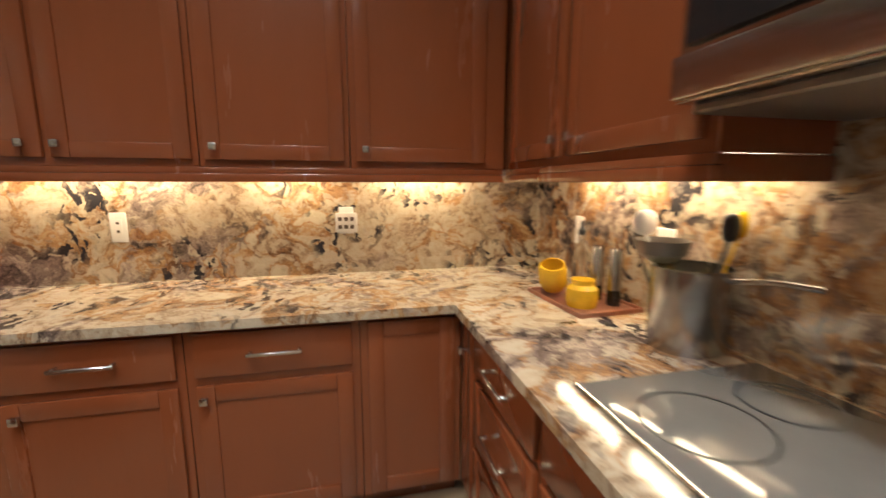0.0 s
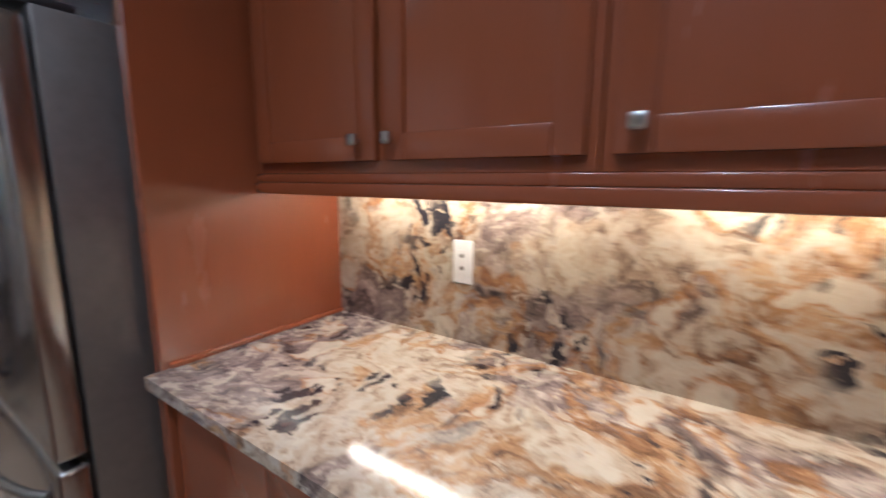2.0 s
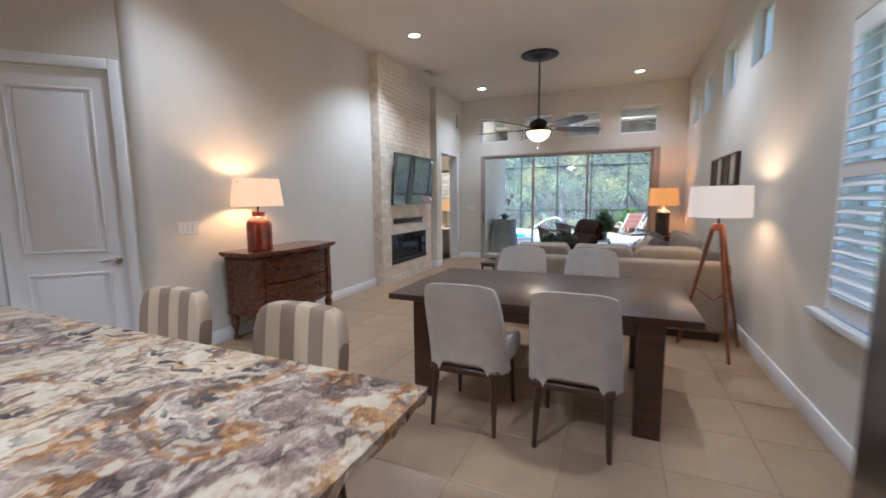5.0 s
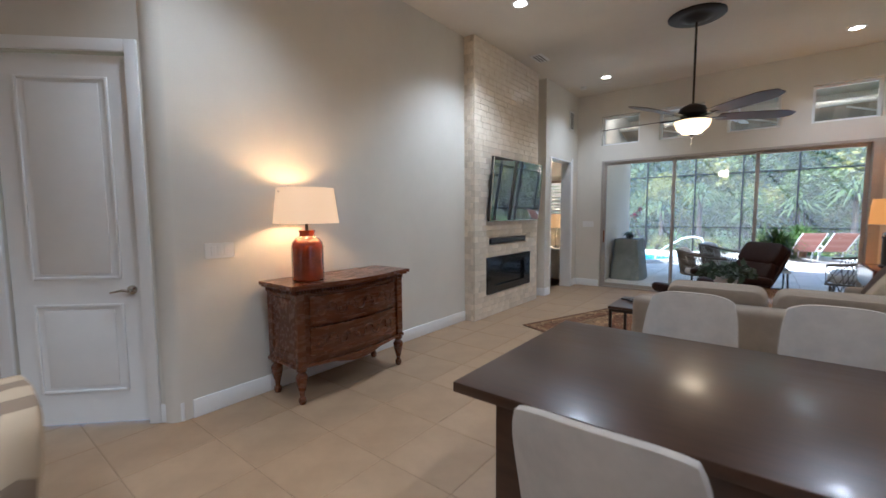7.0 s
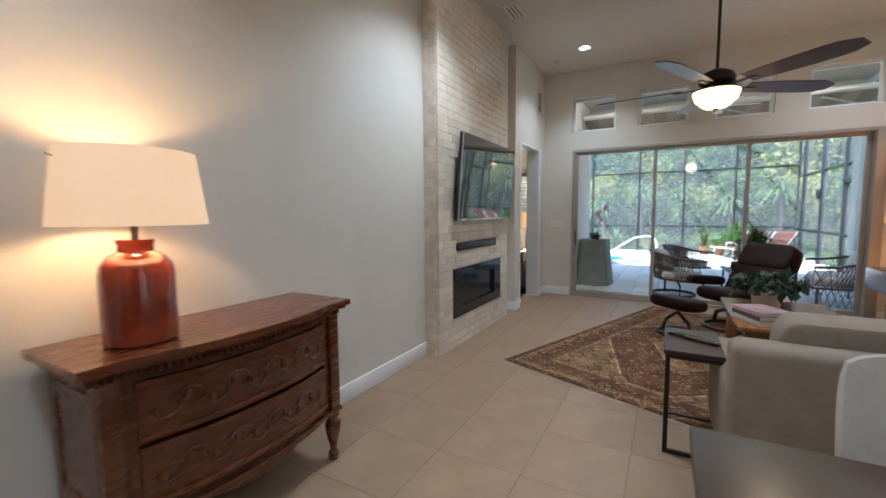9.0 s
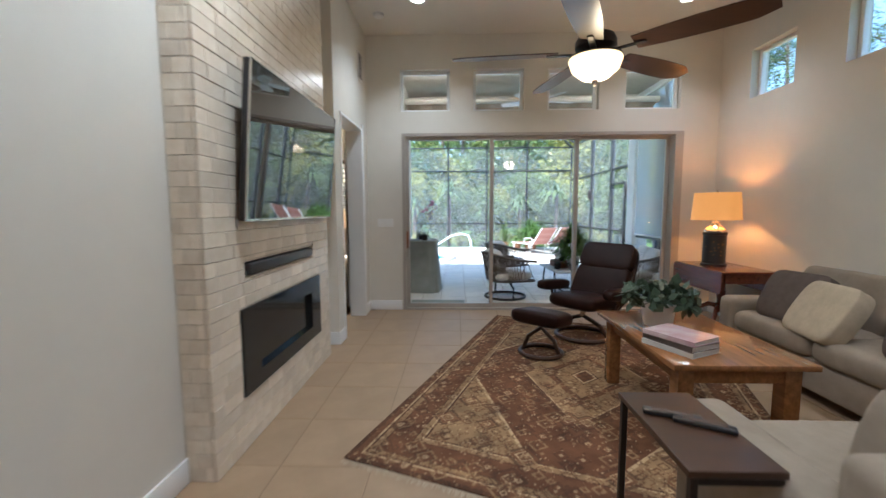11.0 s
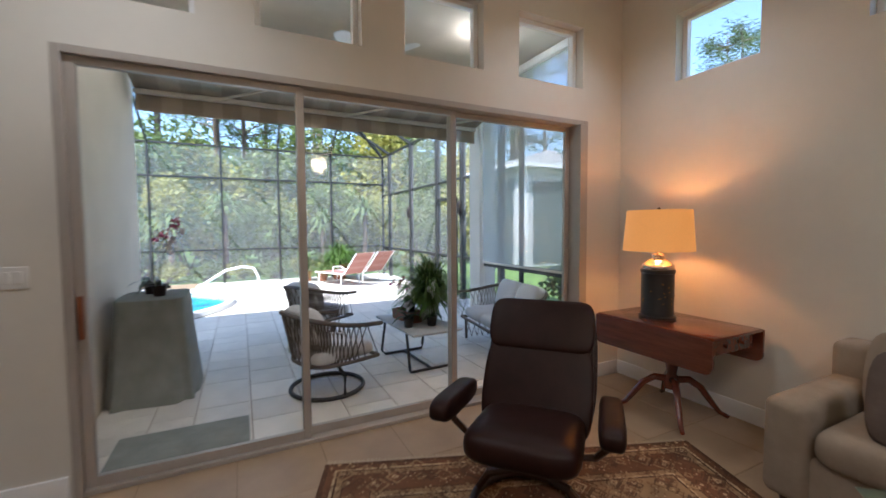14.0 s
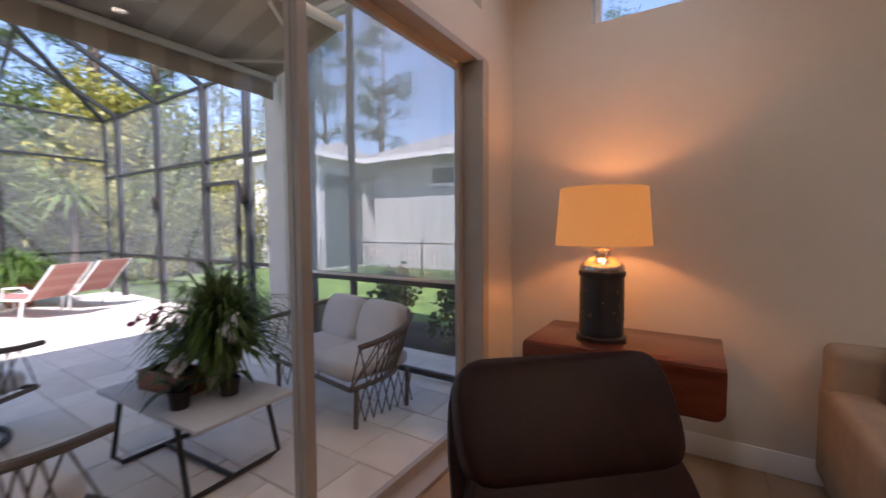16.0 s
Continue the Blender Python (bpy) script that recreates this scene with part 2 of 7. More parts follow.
def striped(name, axis, period, stops, rough=0.9):
    """Woven stripes across one axis of the object."""
    m = bpy.data.materials.new(name)
    m.use_nodes = True
    n, l = m.node_tree.nodes, m.node_tree.links
    b = n["Principled BSDF"]
    b.inputs["Roughness"].default_value = rough
    co = n.new("ShaderNodeTexCoord")
    xyz = n.new("ShaderNodeSeparateXYZ")
    l.new(co.outputs["Object"], xyz.inputs[0])
    d = n.new("ShaderNodeMath")
    d.operation, d.inputs[1].default_value = "DIVIDE", period
    l.new(xyz.outputs[axis], d.inputs[0])
    f = n.new("ShaderNodeMath")
    f.operation = "FRACT"
    l.new(d.outputs[0], f.inputs[0])
    r = ramp_of(n, stops, "CONSTANT")
    l.new(f.outputs[0], r.inputs[0])
    l.new(r.outputs[0], b.inputs["Base Color"])
    w = n.new("ShaderNodeTexNoise")
    w.inputs["Scale"].default_value = 250
    l.new(co.outputs["Object"], w.inputs["Vector"])
    bp = n.new("ShaderNodeBump")
    bp.inputs["Strength"].default_value, bp.inputs["Distance"].default_value = 0.3, 0.003
    l.new(w.outputs["Fac"], bp.inputs["Height"])
    l.new(bp.outputs[0], b.inputs["Normal"])
    return m




def mirror_black(name):
    """Coated dark screen glass, smooth and evenly reflecting."""
    m = bpy.data.materials.new(name)
    m.use_nodes = True
    b = m.node_tree.nodes["Principled BSDF"]
    b.inputs["Base Color"].default_value = (0.008, 0.009, 0.01, 1)
    b.inputs["Roughness"].default_value = 0.02
    b.inputs["Specular IOR Level"].default_value = 1.0
    b.inputs["Coat Weight"].default_value = 1.0
    b.inputs["Coat IOR"].default_value = 1.8
    b.inputs["Coat Roughness"].default_value = 0.015
    return m


def leaf_material(name, color, vary, scale):
    """Leaves that let part of the light through."""
    m = material(name, color, 0.5, vary=vary, scale=scale)
    n, l = m.node_tree.nodes, m.node_tree.links
    b = n["Principled BSDF"]
    thin = n.new("ShaderNodeBsdfTranslucent")
    l.new(b.inputs["Base Color"].links[0].from_socket, thin.inputs["Color"])
    mix = n.new("ShaderNodeMixShader")
    mix.inputs[0].default_value = 0.4
    l.new(b.outputs[0], mix.inputs[1])
    l.new(thin.outputs[0], mix.inputs[2])
    l.new(mix.outputs[0], n["Material Output"].inputs[0])
    return m


PAINT = material("wall_paint", (0.665, 0.63, 0.565), 0.75, vary=0.03, scale=1.5, bump=0.12, bscale=140)
CEIL = material("ceiling_paint", (0.72, 0.68, 0.61), 0.85, vary=0.03, scale=1.2, bump=0.25, bscale=70)
WHITE = material("white_trim_paint", (0.82, 0.82, 0.82), 0.35, vary=0.02, scale=3)
TILE = material("floor_tile_stone", (0.375, 0.262, 0.162), 0.42, vary=0.05, scale=3.2, bump=0.02, bscale=30, pieces=0.03, second=(0.30, 0.205, 0.124), spec=0.45)
GROUT = material("grout", (0.29, 0.205, 0.13), 0.9, vary=0.08, scale=9)
CHERRY = material("cherry_cabinet", (0.225, 0.061, 0.021), 0.25, vary=0.025, scale=2.2, stretch=(4, 4, 0.6), coat=0.7, bump=0.006, bscale=40)
GRANITE = granite()
STEEL = material("stainless_steel", (0.46, 0.45, 0.44), 0.24, 1.0, vary=0.06, scale=4, stretch=(1, 1, 30))
FRSIDE = material("fridge_grey_side", (0.20, 0.18, 0.16), 0.38, 0.75, vary=0.06, scale=20, bump=0.05, bscale=300)
NICKEL = material("satin_nickel", (0.62, 0.61, 0.58), 0.25, 1.0, vary=0.04)
BLACKGLASS = material("black_glass", (0.012, 0.013, 0.014), 0.05, vary=0.05)
TVGLASS = mirror_black("television_screen")
COOKGLASS = material("grey_cooktop_glass", (0.16, 0.15, 0.14), 0.08, vary=0.05)
BLACK = material("black_plastic", (0.02, 0.02, 0.022), 0.35, vary=0.1)
PLASTIC = material("white_plastic", (0.75, 0.74, 0.72), 0.3, vary=0.02)
WALNUT = material("carved_walnut", (0.135, 0.04, 0.013), 0.27, vary=0.12, scale=6, stretch=(0.8, 5, 5), bump=0.05, bscale=50, coat=0.3)
ESPRESSO = material("espresso_wood", (0.058, 0.026, 0.014), 0.33, vary=0.18, scale=5, stretch=(5, 0.6, 5), coat=0.12)
OAK = material("honey_oak", (0.30, 0.13, 0.045), 0.22, vary=0.2, scale=5, stretch=(0.6, 6, 6), coat=0.4)
MAHOG = material("mahogany", (0.16, 0.04, 0.02), 0.22, vary=0.2, scale=5, stretch=(0.6, 5, 5), coat=0.4)
TRIPODW = material("teak_tripod", (0.24, 0.075, 0.028), 0.35, vary=0.18, scale=6, stretch=(6, 6, 0.8))
LINEN = material("oatmeal_linen", (0.56, 0.495, 0.425), 0.95, vary=0.06, scale=10, bump=0.35, bscale=420, spec=0.15)
SOFA = material("taupe_sofa_cloth", (0.33, 0.27, 0.21), 0.95, vary=0.07, scale=9, bump=0.4, bscale=380, spec=0.15)
CREAMC = material("cream_pillow_cloth", (0.52, 0.43, 0.31), 0.95, vary=0.07, scale=12, bump=0.4, bscale=300, spec=0.15)
TAUPEC = material("dark_taupe_pillow_cloth", (0.13, 0.10, 0.085), 0.95, vary=0.1, scale=12, bump=0.4, bscale=300, spec=0.15)
LEATHER = material("dark_brown_leather", (0.022, 0.008, 0.006), 0.4, vary=0.15, scale=8, bump=0.12, bscale=160, spec=0.16)
BRONZE = material("dark_bronze_metal", (0.035, 0.028, 0.025), 0.4, 0.6, vary=0.12)
CAGE = material("cage_bronze_paint", (0.03, 0.03, 0.03), 0.5, 0.2, vary=0.1)
ALU = material("taupe_aluminium", (0.42, 0.38, 0.34), 0.4, 0.2, vary=0.04)
STONE = material("travertine_stone", (0.72, 0.65, 0.55), 0.24, vary=0.1, scale=9, bump=0.2, bscale=22, pieces=0.12, second=(0.64, 0.55, 0.43))
MORTAR = material("fireplace_mortar", (0.60, 0.53, 0.44), 0.9, vary=0.08, scale=9)
PANE = pane_glass()
AMBER = material("amber_ceramic_glass", (0.27, 0.035, 0.008), 0.07, vary=0.25, scale=7, coat=0.8)
SHADE_CREAM = glow("cream_lit_shade", (1.0, 0.48, 0.16), 0.22)
SHADE_ORANGE = glow("linen_lit_shade", (1.0, 0.34, 0.055), 0.2, (0.6, 0.4, 0.2))
SHADE_WHITE = glow("white_lit_shade", (1.0, 0.72, 0.52), 0.14)
LAMPBOWL = glow("alabaster_bowl", (1.0, 0.66, 0.30), 0.8)
CANLENS = glow("can_light_lens", (1.0, 0.85, 0.65), 7.0)
LEDBAR = glow("led_bar", (1.0, 0.78, 0.48), 19.0)
STRIPE = striped("striped_chair_cloth", 1, 0.155, [(0.0, (0.47, 0.36, 0.24)), (0.5, (0.25, 0.18, 0.12))])
AWNING = striped("striped_awning_canvas", 1, 0.42, [(0.0, (0.42, 0.33, 0.24)), (0.5, (0.32, 0.25, 0.18))])
STUCCO = material("beige_stucco", (0.68, 0.62, 0.53), 0.9, vary=0.04, scale=3, bump=0.4, bscale=90)
WSTUCCO = material("pale_grey_stucco", (0.55, 0.56, 0.56), 0.9, vary=0.03, scale=3, bump=0.3, bscale=60)
PAVER = material("travertine_paver", (0.72, 0.665, 0.585), 0.4, vary=0.08, scale=4, bump=0.12, bscale=40, pieces=0.12)
GRASS = material("lawn_grass", (0.10, 0.17, 0.035), 0.9, vary=0.3, scale=3, bump=0.6, bscale=80)
MULCH = material("bark_mulch", (0.05, 0.035, 0.025), 0.95, vary=0.3, scale=30, bump=0.8, bscale=60)
LEAF = leaf_material("shrub_leaf", (0.19, 0.25, 0.055), 0.4, 2.2)
LEAFY = leaf_material("yellow_green_leaf", (0.42, 0.40, 0.09), 0.35, 2.5)
PALM = leaf_material("palmetto_leaf", (0.18, 0.25, 0.08), 0.35, 2)
FERN = leaf_material("fern_frond", (0.12, 0.22, 0.035), 0.35, 8)
PINE = leaf_material("pine_needle", (0.12, 0.18, 0.05), 0.35, 2)
BARK = material("pine_bark", (0.15, 0.105, 0.08), 0.95, vary=0.3, scale=6, bump=0.8, bscale=25)
HOUSEPLANT = material("blue_green_leaf", (0.055, 0.085, 0.05), 0.42, vary=0.3, scale=14)
TERRA = material("terracotta", (0.33, 0.15, 0.08), 0.8, vary=0.15, scale=10)
WICKER = material("taupe_rope", (0.16, 0.13, 0.105), 0.75, vary=0.12, scale=30, bump=0.3, bscale=200)
CUSHION = material("ivory_outdoor_cushion", (0.66, 0.63, 0.60), 0.95, vary=0.04, scale=10, bump=0.2, bscale=300)
SLING = striped("wine_sling_cloth", 0, 0.16, [(0.0, (0.28, 0.12, 0.10)), (0.6, (0.31, 0.155, 0.13))])
DRAPE = material("grey_table_drape", (0.26, 0.27, 0.24), 0.9, vary=0.12, scale=5, bump=0.3, bscale=200)
WATER = material("pool_water", (0.04, 0.38, 0.55), 0.04, vary=0.2, scale=1.2, bump=0.25, bscale=6)
PETALW = material("white_petal", (0.75, 0.72, 0.72), 0.6, vary=0.05)
PETALP = material("magenta_petal", (0.36, 0.03, 0.12), 0.6, vary=0.15)
YELLOW = material("yellow_glaze", (0.62, 0.36, 0.015), 0.18, vary=0.12, scale=12)
COPPER = material("copper_tray", (0.36, 0.15, 0.09), 0.4, 0.5, vary=0.15)
PAPER = material("book_paper", (0.6, 0.57, 0.52), 0.8, vary=0.05)
COVER = material("purple_photo_cover", (0.34, 0.20, 0.22), 0.2, vary=0.5, scale=9, second=(0.6, 0.52, 0.52))
PINK = glass("rose_pendant_glass", (1.0, 0.78, 0.74), 0.08)
CLEAR = glass("clear_glass")
HOOD = material("microwave_underside", (0.25, 0.23, 0.21), 0.4, 0.7, vary=0.1)
TEAL = material("dark_teal_pane", (0.10, 0.13, 0.12), 0.5, vary=0.2)
SCREEN = bpy.data.materials.new("insect_screen")
SCREEN.use_nodes = True
sn, sl = SCREEN.node_tree.nodes, SCREEN.node_tree.links
s_mix, s_clear, s_wire = sn.new("ShaderNodeMixShader"), sn.new("ShaderNodeBsdfTransparent"), sn.new("ShaderNodeBsdfDiffuse")
s_wire.inputs[0].default_value = (0.55, 0.57, 0.58, 1)
s_mix.inputs[0].default_value = 0.14
sl.new(s_clear.outputs[0], s_mix.inputs[1])
sl.new(s_wire.outputs[0], s_mix.inputs[2])
sl.new(s_mix.outputs[0], sn["Material Output"].inputs[0])
SUNCLOTH = SCREEN.copy()
SUNCLOTH.name = "sun_screen_cloth"
SUNCLOTH.node_tree.nodes["Mix Shader"].inputs[0].default_value = 0.4
RUG = rug_pattern(1.695, 1.21)

# ---- mesh tools ----


def thing(name, label, category, x=0, y=0, z=0, rz=0, group="", kind=""):
    ob = new(name)
    ob.empty_display_size = 0.1
    ob.matrix_world = pose(x, y, z, 0, 0, rz)
    return tagged(ob, label, category, group, kind)


def part(name, bm, mat, parent=None, label="", smooth=True):
    me = bpy.data.meshes.new(name)
    bmesh.ops.recalc_face_normals(bm, faces=bm.faces[:])
    bm.to_mesh(me)
    bm.free()
    me.materials.append(mat)
    if smooth:
        for p in me.polygons:
            p.use_smooth = True
        me.set_sharp_from_angle(angle=radians(38))
    ob = new(name, me)
    if parent:
        ob.parent = parent
    return tagged(ob, label)


def structure(name, bm, mat, label="", smooth=False):
    return tagged(part(name, bm, mat, None, label, smooth), kind="structure")


def B():
    return bmesh.new()


def box(bm, x0, x1, y0, y1, z0, z1, r=0.0, seg=2, m=None):
    vs = bmesh.ops.create_cube(bm, size=1)["verts"]
    bmesh.ops.transform(bm, matrix=Matrix.Translation(((x0 + x1) / 2, (y0 + y1) / 2, (z0 + z1) / 2)) @ Matrix.Diagonal((abs(x1 - x0), abs(y1 - y0), abs(z1 - z0), 1)), verts=vs)
    if m is not None:
        bmesh.ops.transform(bm, matrix=m, verts=vs)
    if r:
        es = list({e for v in vs for e in v.link_edges})
        bmesh.ops.bevel(bm, geom=es, offset=r, segments=seg, affect="EDGES", profile=0.5)
    return bm


def rod(bm, p, q, r0, r1=None, seg=12):
    p, q = Vector(p), Vector(q)
    d = q - p
    m = Matrix.Translation((p + q) / 2) @ d.to_track_quat("Z", "Y").to_matrix().to_4x4()
    bmesh.ops.create_cone(bm, cap_ends=True, segments=seg, radius1=r0, radius2=r0 if r1 is None else r1, depth=d.length, matrix=m)
    return bm


def lathe(bm, profile, x=0, y=0, z=0, seg=28):
    rings = []
    for r, h in profile:
        rings.append([bm.verts.new((x + max(r, 0.0004) * math.cos(a), y + max(r, 0.0004) * math.sin(a), z + h)) for a in [2 * math.pi * k / seg for k in range(seg)]])
    for a, b in zip(rings, rings[1:]):
        for k in range(seg):
            bm.faces.new((a[k], a[(k + 1) % seg], b[(k + 1) % seg], b[k]))
    return bm


def tube(bm, pts, r, seg=8, closed=False):
    pts = [Vector(p) for p in pts]
    rings = []
    n = len(pts)
    for i, p in enumerate(pts):
        a = pts[(i - 1) % n] if (closed or i > 0) else p
        b = pts[(i + 1) % n] if (closed or i < n - 1) else p
        d = (b - a).normalized()
        u = d.cross(Vector((0, 0, 1)))
        if u.length < 1e-3:
            u = d.cross(Vector((1, 0, 0)))
        u.normalize()
        v = d.cross(u)
        rr = r[i] if isinstance(r, (list, tuple)) else r
        rings.append([bm.verts.new(p + rr * (math.cos(t) * u + math.sin(t) * v)) for t in [2 * math.pi * k / seg for k in range(seg)]])
    for i in range(n if closed else n - 1):
        a, b = rings[i], rings[(i + 1) % n]
        for k in range(seg):
            bm.faces.new((a[k], a[(k + 1) % seg], b[(k + 1) % seg], b[k]))
    if not closed:
        bm.faces.new(rings[0])
        bm.faces.new(rings[-1])
    return bm


def puff(bm, cx, cy, cz, sx, sy, sz, e=0.35, m=None, nu=28, nv=14):
    """A cushion: a box-like rounded solid of full size sx, sy, sz."""
    def sg(v, p):
        return math.copysign(abs(v) ** p, v)
    rows = []
    for j in range(nv + 1):
        ph = -math.pi / 2 + math.pi * j / nv
        row = []
        for i in range(nu):
            th = 2 * math.pi * i / nu
            v = Vector((sx / 2 * sg(math.cos(ph), e) * sg(math.cos(th), e), sy / 2 * sg(math.cos(ph), e) * sg(math.sin(th), e), sz / 2 * sg(math.sin(ph), 0.75)))
            v += Vector((cx, cy, cz))
            row.append(bm.verts.new(m @ v if m is not None else v))
        rows.append(row)
    for a, b in zip(rows, rows[1:]):
        for i in range(nu):
            bm.faces.new((a[i], a[(i + 1) % nu], b[(i + 1) % nu], b[i]))
    bmesh.ops.remove_doubles(bm, verts=rows[0] + rows[-1], dist=1e-5)
    return bm


def panels(bm, axis, a0, a1, u0, u1, z0, z1, holes):
    """A wall a0..a1 thick across axis, along the other from u0 to u1, with holes (u0, u1, z0, z1)."""
    us = sorted({u0, u1, *[h[0] for h in holes], *[h[1] for h in holes]})
    zs = sorted({z0, z1, *[h[2] for h in holes], *[h[3] for h in holes]})
    for p, q in zip(us, us[1:]):
        for s, t in zip(zs, zs[1:]):
            mu, mz = (p + q) / 2, (s + t) / 2
            if mu < u0 or mu > u1 or any(h[0] < mu < h[1] and h[2] < mz < h[3] for h in holes):
                continue
            if axis == "x":
                box(bm, a0, a1, p, q, s, t)
            else:
                box(bm, p, q, a0, a1, s, t)
    return bm


def raw(name, verts, faces, mat, parent=None, label=""):
    me = bpy.data.meshes.new(name)
    me.from_pydata(verts, [], faces)
    me.materials.append(mat)
    ob = new(name, me)
    if parent:
        ob.parent = parent
    return tagged(ob, label)


def leaves(rng, centres, size, aspect=0.5, droop=0.0):
    """Leaf blades of four corners, one at each centre, turned at random."""
    n = len(centres)
    d = rng.normal(size=(n, 3))
    d[:, 2] = d[:, 2] * 0.7 - droop
    d /= np.linalg.norm(d, axis=1)[:, None]
    s = np.cross(d, rng.normal(size=(n, 3)))
    s /= np.linalg.norm(s, axis=1)[:, None]
    ln = size * rng.uniform(0.6, 1.3, (n, 1))
    c = np.asarray(centres)
    v = np.stack([c, c + d * ln * 0.5 + s * ln * aspect * 0.5, c + d * ln, c + d * ln * 0.5 - s * ln * aspect * 0.5], 1).reshape(-1, 3)
    f = np.arange(4 * n).reshape(n, 4)
    return v, f


def blades(rng, n, length, width, rise, spread=1.0, seg=5, base=(0, 0, 0)):
    """Arching blades from one crown: fern fronds and grasses."""
    vs, fs = [], []
    for k in range(n):
        a = rng.uniform(0, 2 * math.pi)
        L = length * rng.uniform(0.6, 1.15)
        up = rise * rng.uniform(0.4, 1.2)
        c, s = math.cos(a), math.sin(a)
        i0 = len(vs)
        for j in range(seg + 1):
            t = j / seg
            r = L * spread * t
            z = L * (up * t - (up * 0.5 + 0.55) * t * t)
            w = width * (1 - t) ** 0.6 * (0.5 + t) if j < seg else 0.002
            vs += [(base[0] + c * r - s * w, base[1] + s * r + c * w, base[2] + z), (base[0] + c * r + s * w, base[1] + s * r - c * w, base[2] + z)]
        fs += [(i0 + 2 * j, i0 + 2 * j + 1, i0 + 2 * j + 3, i0 + 2 * j + 2) for j in range(seg)]
    return vs, fs

# ---- structure ----
H = 3.75
WN, WS, WW, WE = 2.07, -2.83, -11.12, 1.08
HIGH = [(-10.57, -9.93), (-9.36, -8.72), (-8.11, -7.5), (-6.88, -6.27)]
SHUT = (-4.8, -3.2, 0.75, 2.42)
TRANS = [(-2.2, -1.52), (-1.2, -0.52), (-0.2, 0.48), (0.83, 1.56)]
SL = (-2.18, 1.62)
structure("floor", box(B(), -11.3, 1.3, -4.7, 2.4, -0.2, -0.002), GROUT)
structure("ceiling", box(B(), -11.3, 1.3, -4.7, 2.4, H, H + 0.15), CEIL)
structure("wall_west", panels(B(), "x", WW - 0.2, WW, -2.66, 2.4, 0, H, [(*SL, 0, 2.46)] + [(*t, 2.75, 3.3) for t in TRANS]), PAINT)
structure("wall_north", panels(B(), "y", WN, WN + 0.2, WW, -1.66, 0, H, [(a, b, 2.72, 3.28) for a, b in HIGH] + [SHUT]), PAINT)
structure("wall_kitchen_north", box(B(), -1.66, WE, 2.2, 2.4, 0, H), PAINT)
structure("wall_kitchen_east", box(B(), WE, WE + 0.2, -4.5, 2.4, 0, H), PAINT)
structure("wall_kitchen_south", box(B(), -2.2, WE, -4.7, -4.5, 0, H), PAINT)
structure("wall_south", panels(B(), "y", WS - 0.2, WS, -9.6, -3.95, 0, H, []), PAINT)
structure("wall_hall", panels(B(), "y", -2.83, -2.66, -11.3, -9.6, 0, H, [(-10.78, -9.8, 0, 2.46)]), PAINT)
# the wall that turns off at forty-five degrees, with a rounded corner
bm = B()
M45 = pose(-3.95, -2.83, 0, 0, 0, -45)
panels(bm, "y", -0.2, 0, 0.06, 2.45, 0, H, [(0.23, 1.05, 0, 2.52)])
bmesh.ops.transform(bm, matrix=M45, verts=bm.verts[:])
rod(bm, (-3.95, -2.93, 0), (-3.95, -2.93, H), 0.1, seg=32)
structure("wall_diagonal", bm, PAINT, smooth=True)

# baseboards
bb = B()
for a in ((-7.4, -4.0, WS, WS + 0.016, 0), (-9.584, -9.32, WS, WS + 0.016, 0), (-9.8, -9.6, -2.66, -2.644, 0), (-11.12, -10.86, -2.66, -2.644, 0), (-11.12, -1.72, WN - 0.016, WN, 0)):
    box(bb, a[0], a[1], a[2], a[3], 0, 0.135, 0.005, 2)
for y0, y1 in ((-2.644, -2.2), (1.63, WN - 0.016)):
    box(bb, WW, WW + 0.016, y0, y1, 0, 0.135, 0.005, 2)
box(bb, -9.6, -9.584, -2.814, -2.644, 0, 0.135, 0.005, 2)
box(bb, 0.0, 0.154, 0, 0.016, 0, 0.135, 0.005, 2, M45 @ pose(0.0, 0, 0))
box(bb, 1.132, 2.4, 0, 0.016, 0, 0.135, 0.005, 2, M45)
structure("baseboard", bb, WHITE, smooth=True)

# panelled white door in the diagonal wall
d = thing("door_1", "closed white two-panel interior door in white casing", "door", -3.95, -2.83, 0, -45, kind="structure")
part("door_leaf", box(B(), 0.235, 1.045, -0.06, -0.02, 0.012, 2.51, 0.003, 1), WHITE, d)
for z0, z1 in ((0.24, 0.86), (1.03, 2.37)):
    bm = B()
    for q in ((0.36, 0.38, z0, z1), (0.90, 0.92, z0, z1), (0.38, 0.90, z0, z0 + 0.02), (0.38, 0.90, z1 - 0.02, z1)):
        box(bm, q[0], q[1], -0.02, -0.008, q[2], q[3], 0.004, 2)
    part("panel_moulding", bm, WHITE, d)
    part("door_panel", box(B(), 0.42, 0.86, -0.02, -0.012, z0 + 0.04, z1 - 0.04, 0.005, 2), WHITE, d)
bm = B()
for q in ((0.155, 0.23, 0, 2.605), (1.05, 1.13, 0, 2.605), (0.23, 1.05, 2.525, 2.605)):
    box(bm, q[0], q[1], -0.01, 0.02, q[2], q[3], 0.006, 2)
part("door_casing", bm, WHITE, d)
bm = B()
lathe(bm, [(0, 0), (0.032, 0), (0.032, 0.008), (0.012, 0.014), (0.012, 0.05), (0, 0.05)])
bmesh.ops.transform(bm, matrix=pose(0.30, -0.02, 0.95, -90, 0, 0), verts=bm.verts[:])
tube(bm, [(0.30, 0.028, 0.95), (0.335, 0.034, 0.955), (0.375, 0.032, 0.948), (0.415, 0.028, 0.94)], [0.011, 0.01, 0.008, 0.006])
part("lever_handle", bm, NICKEL, d, "satin nickel lever handle")

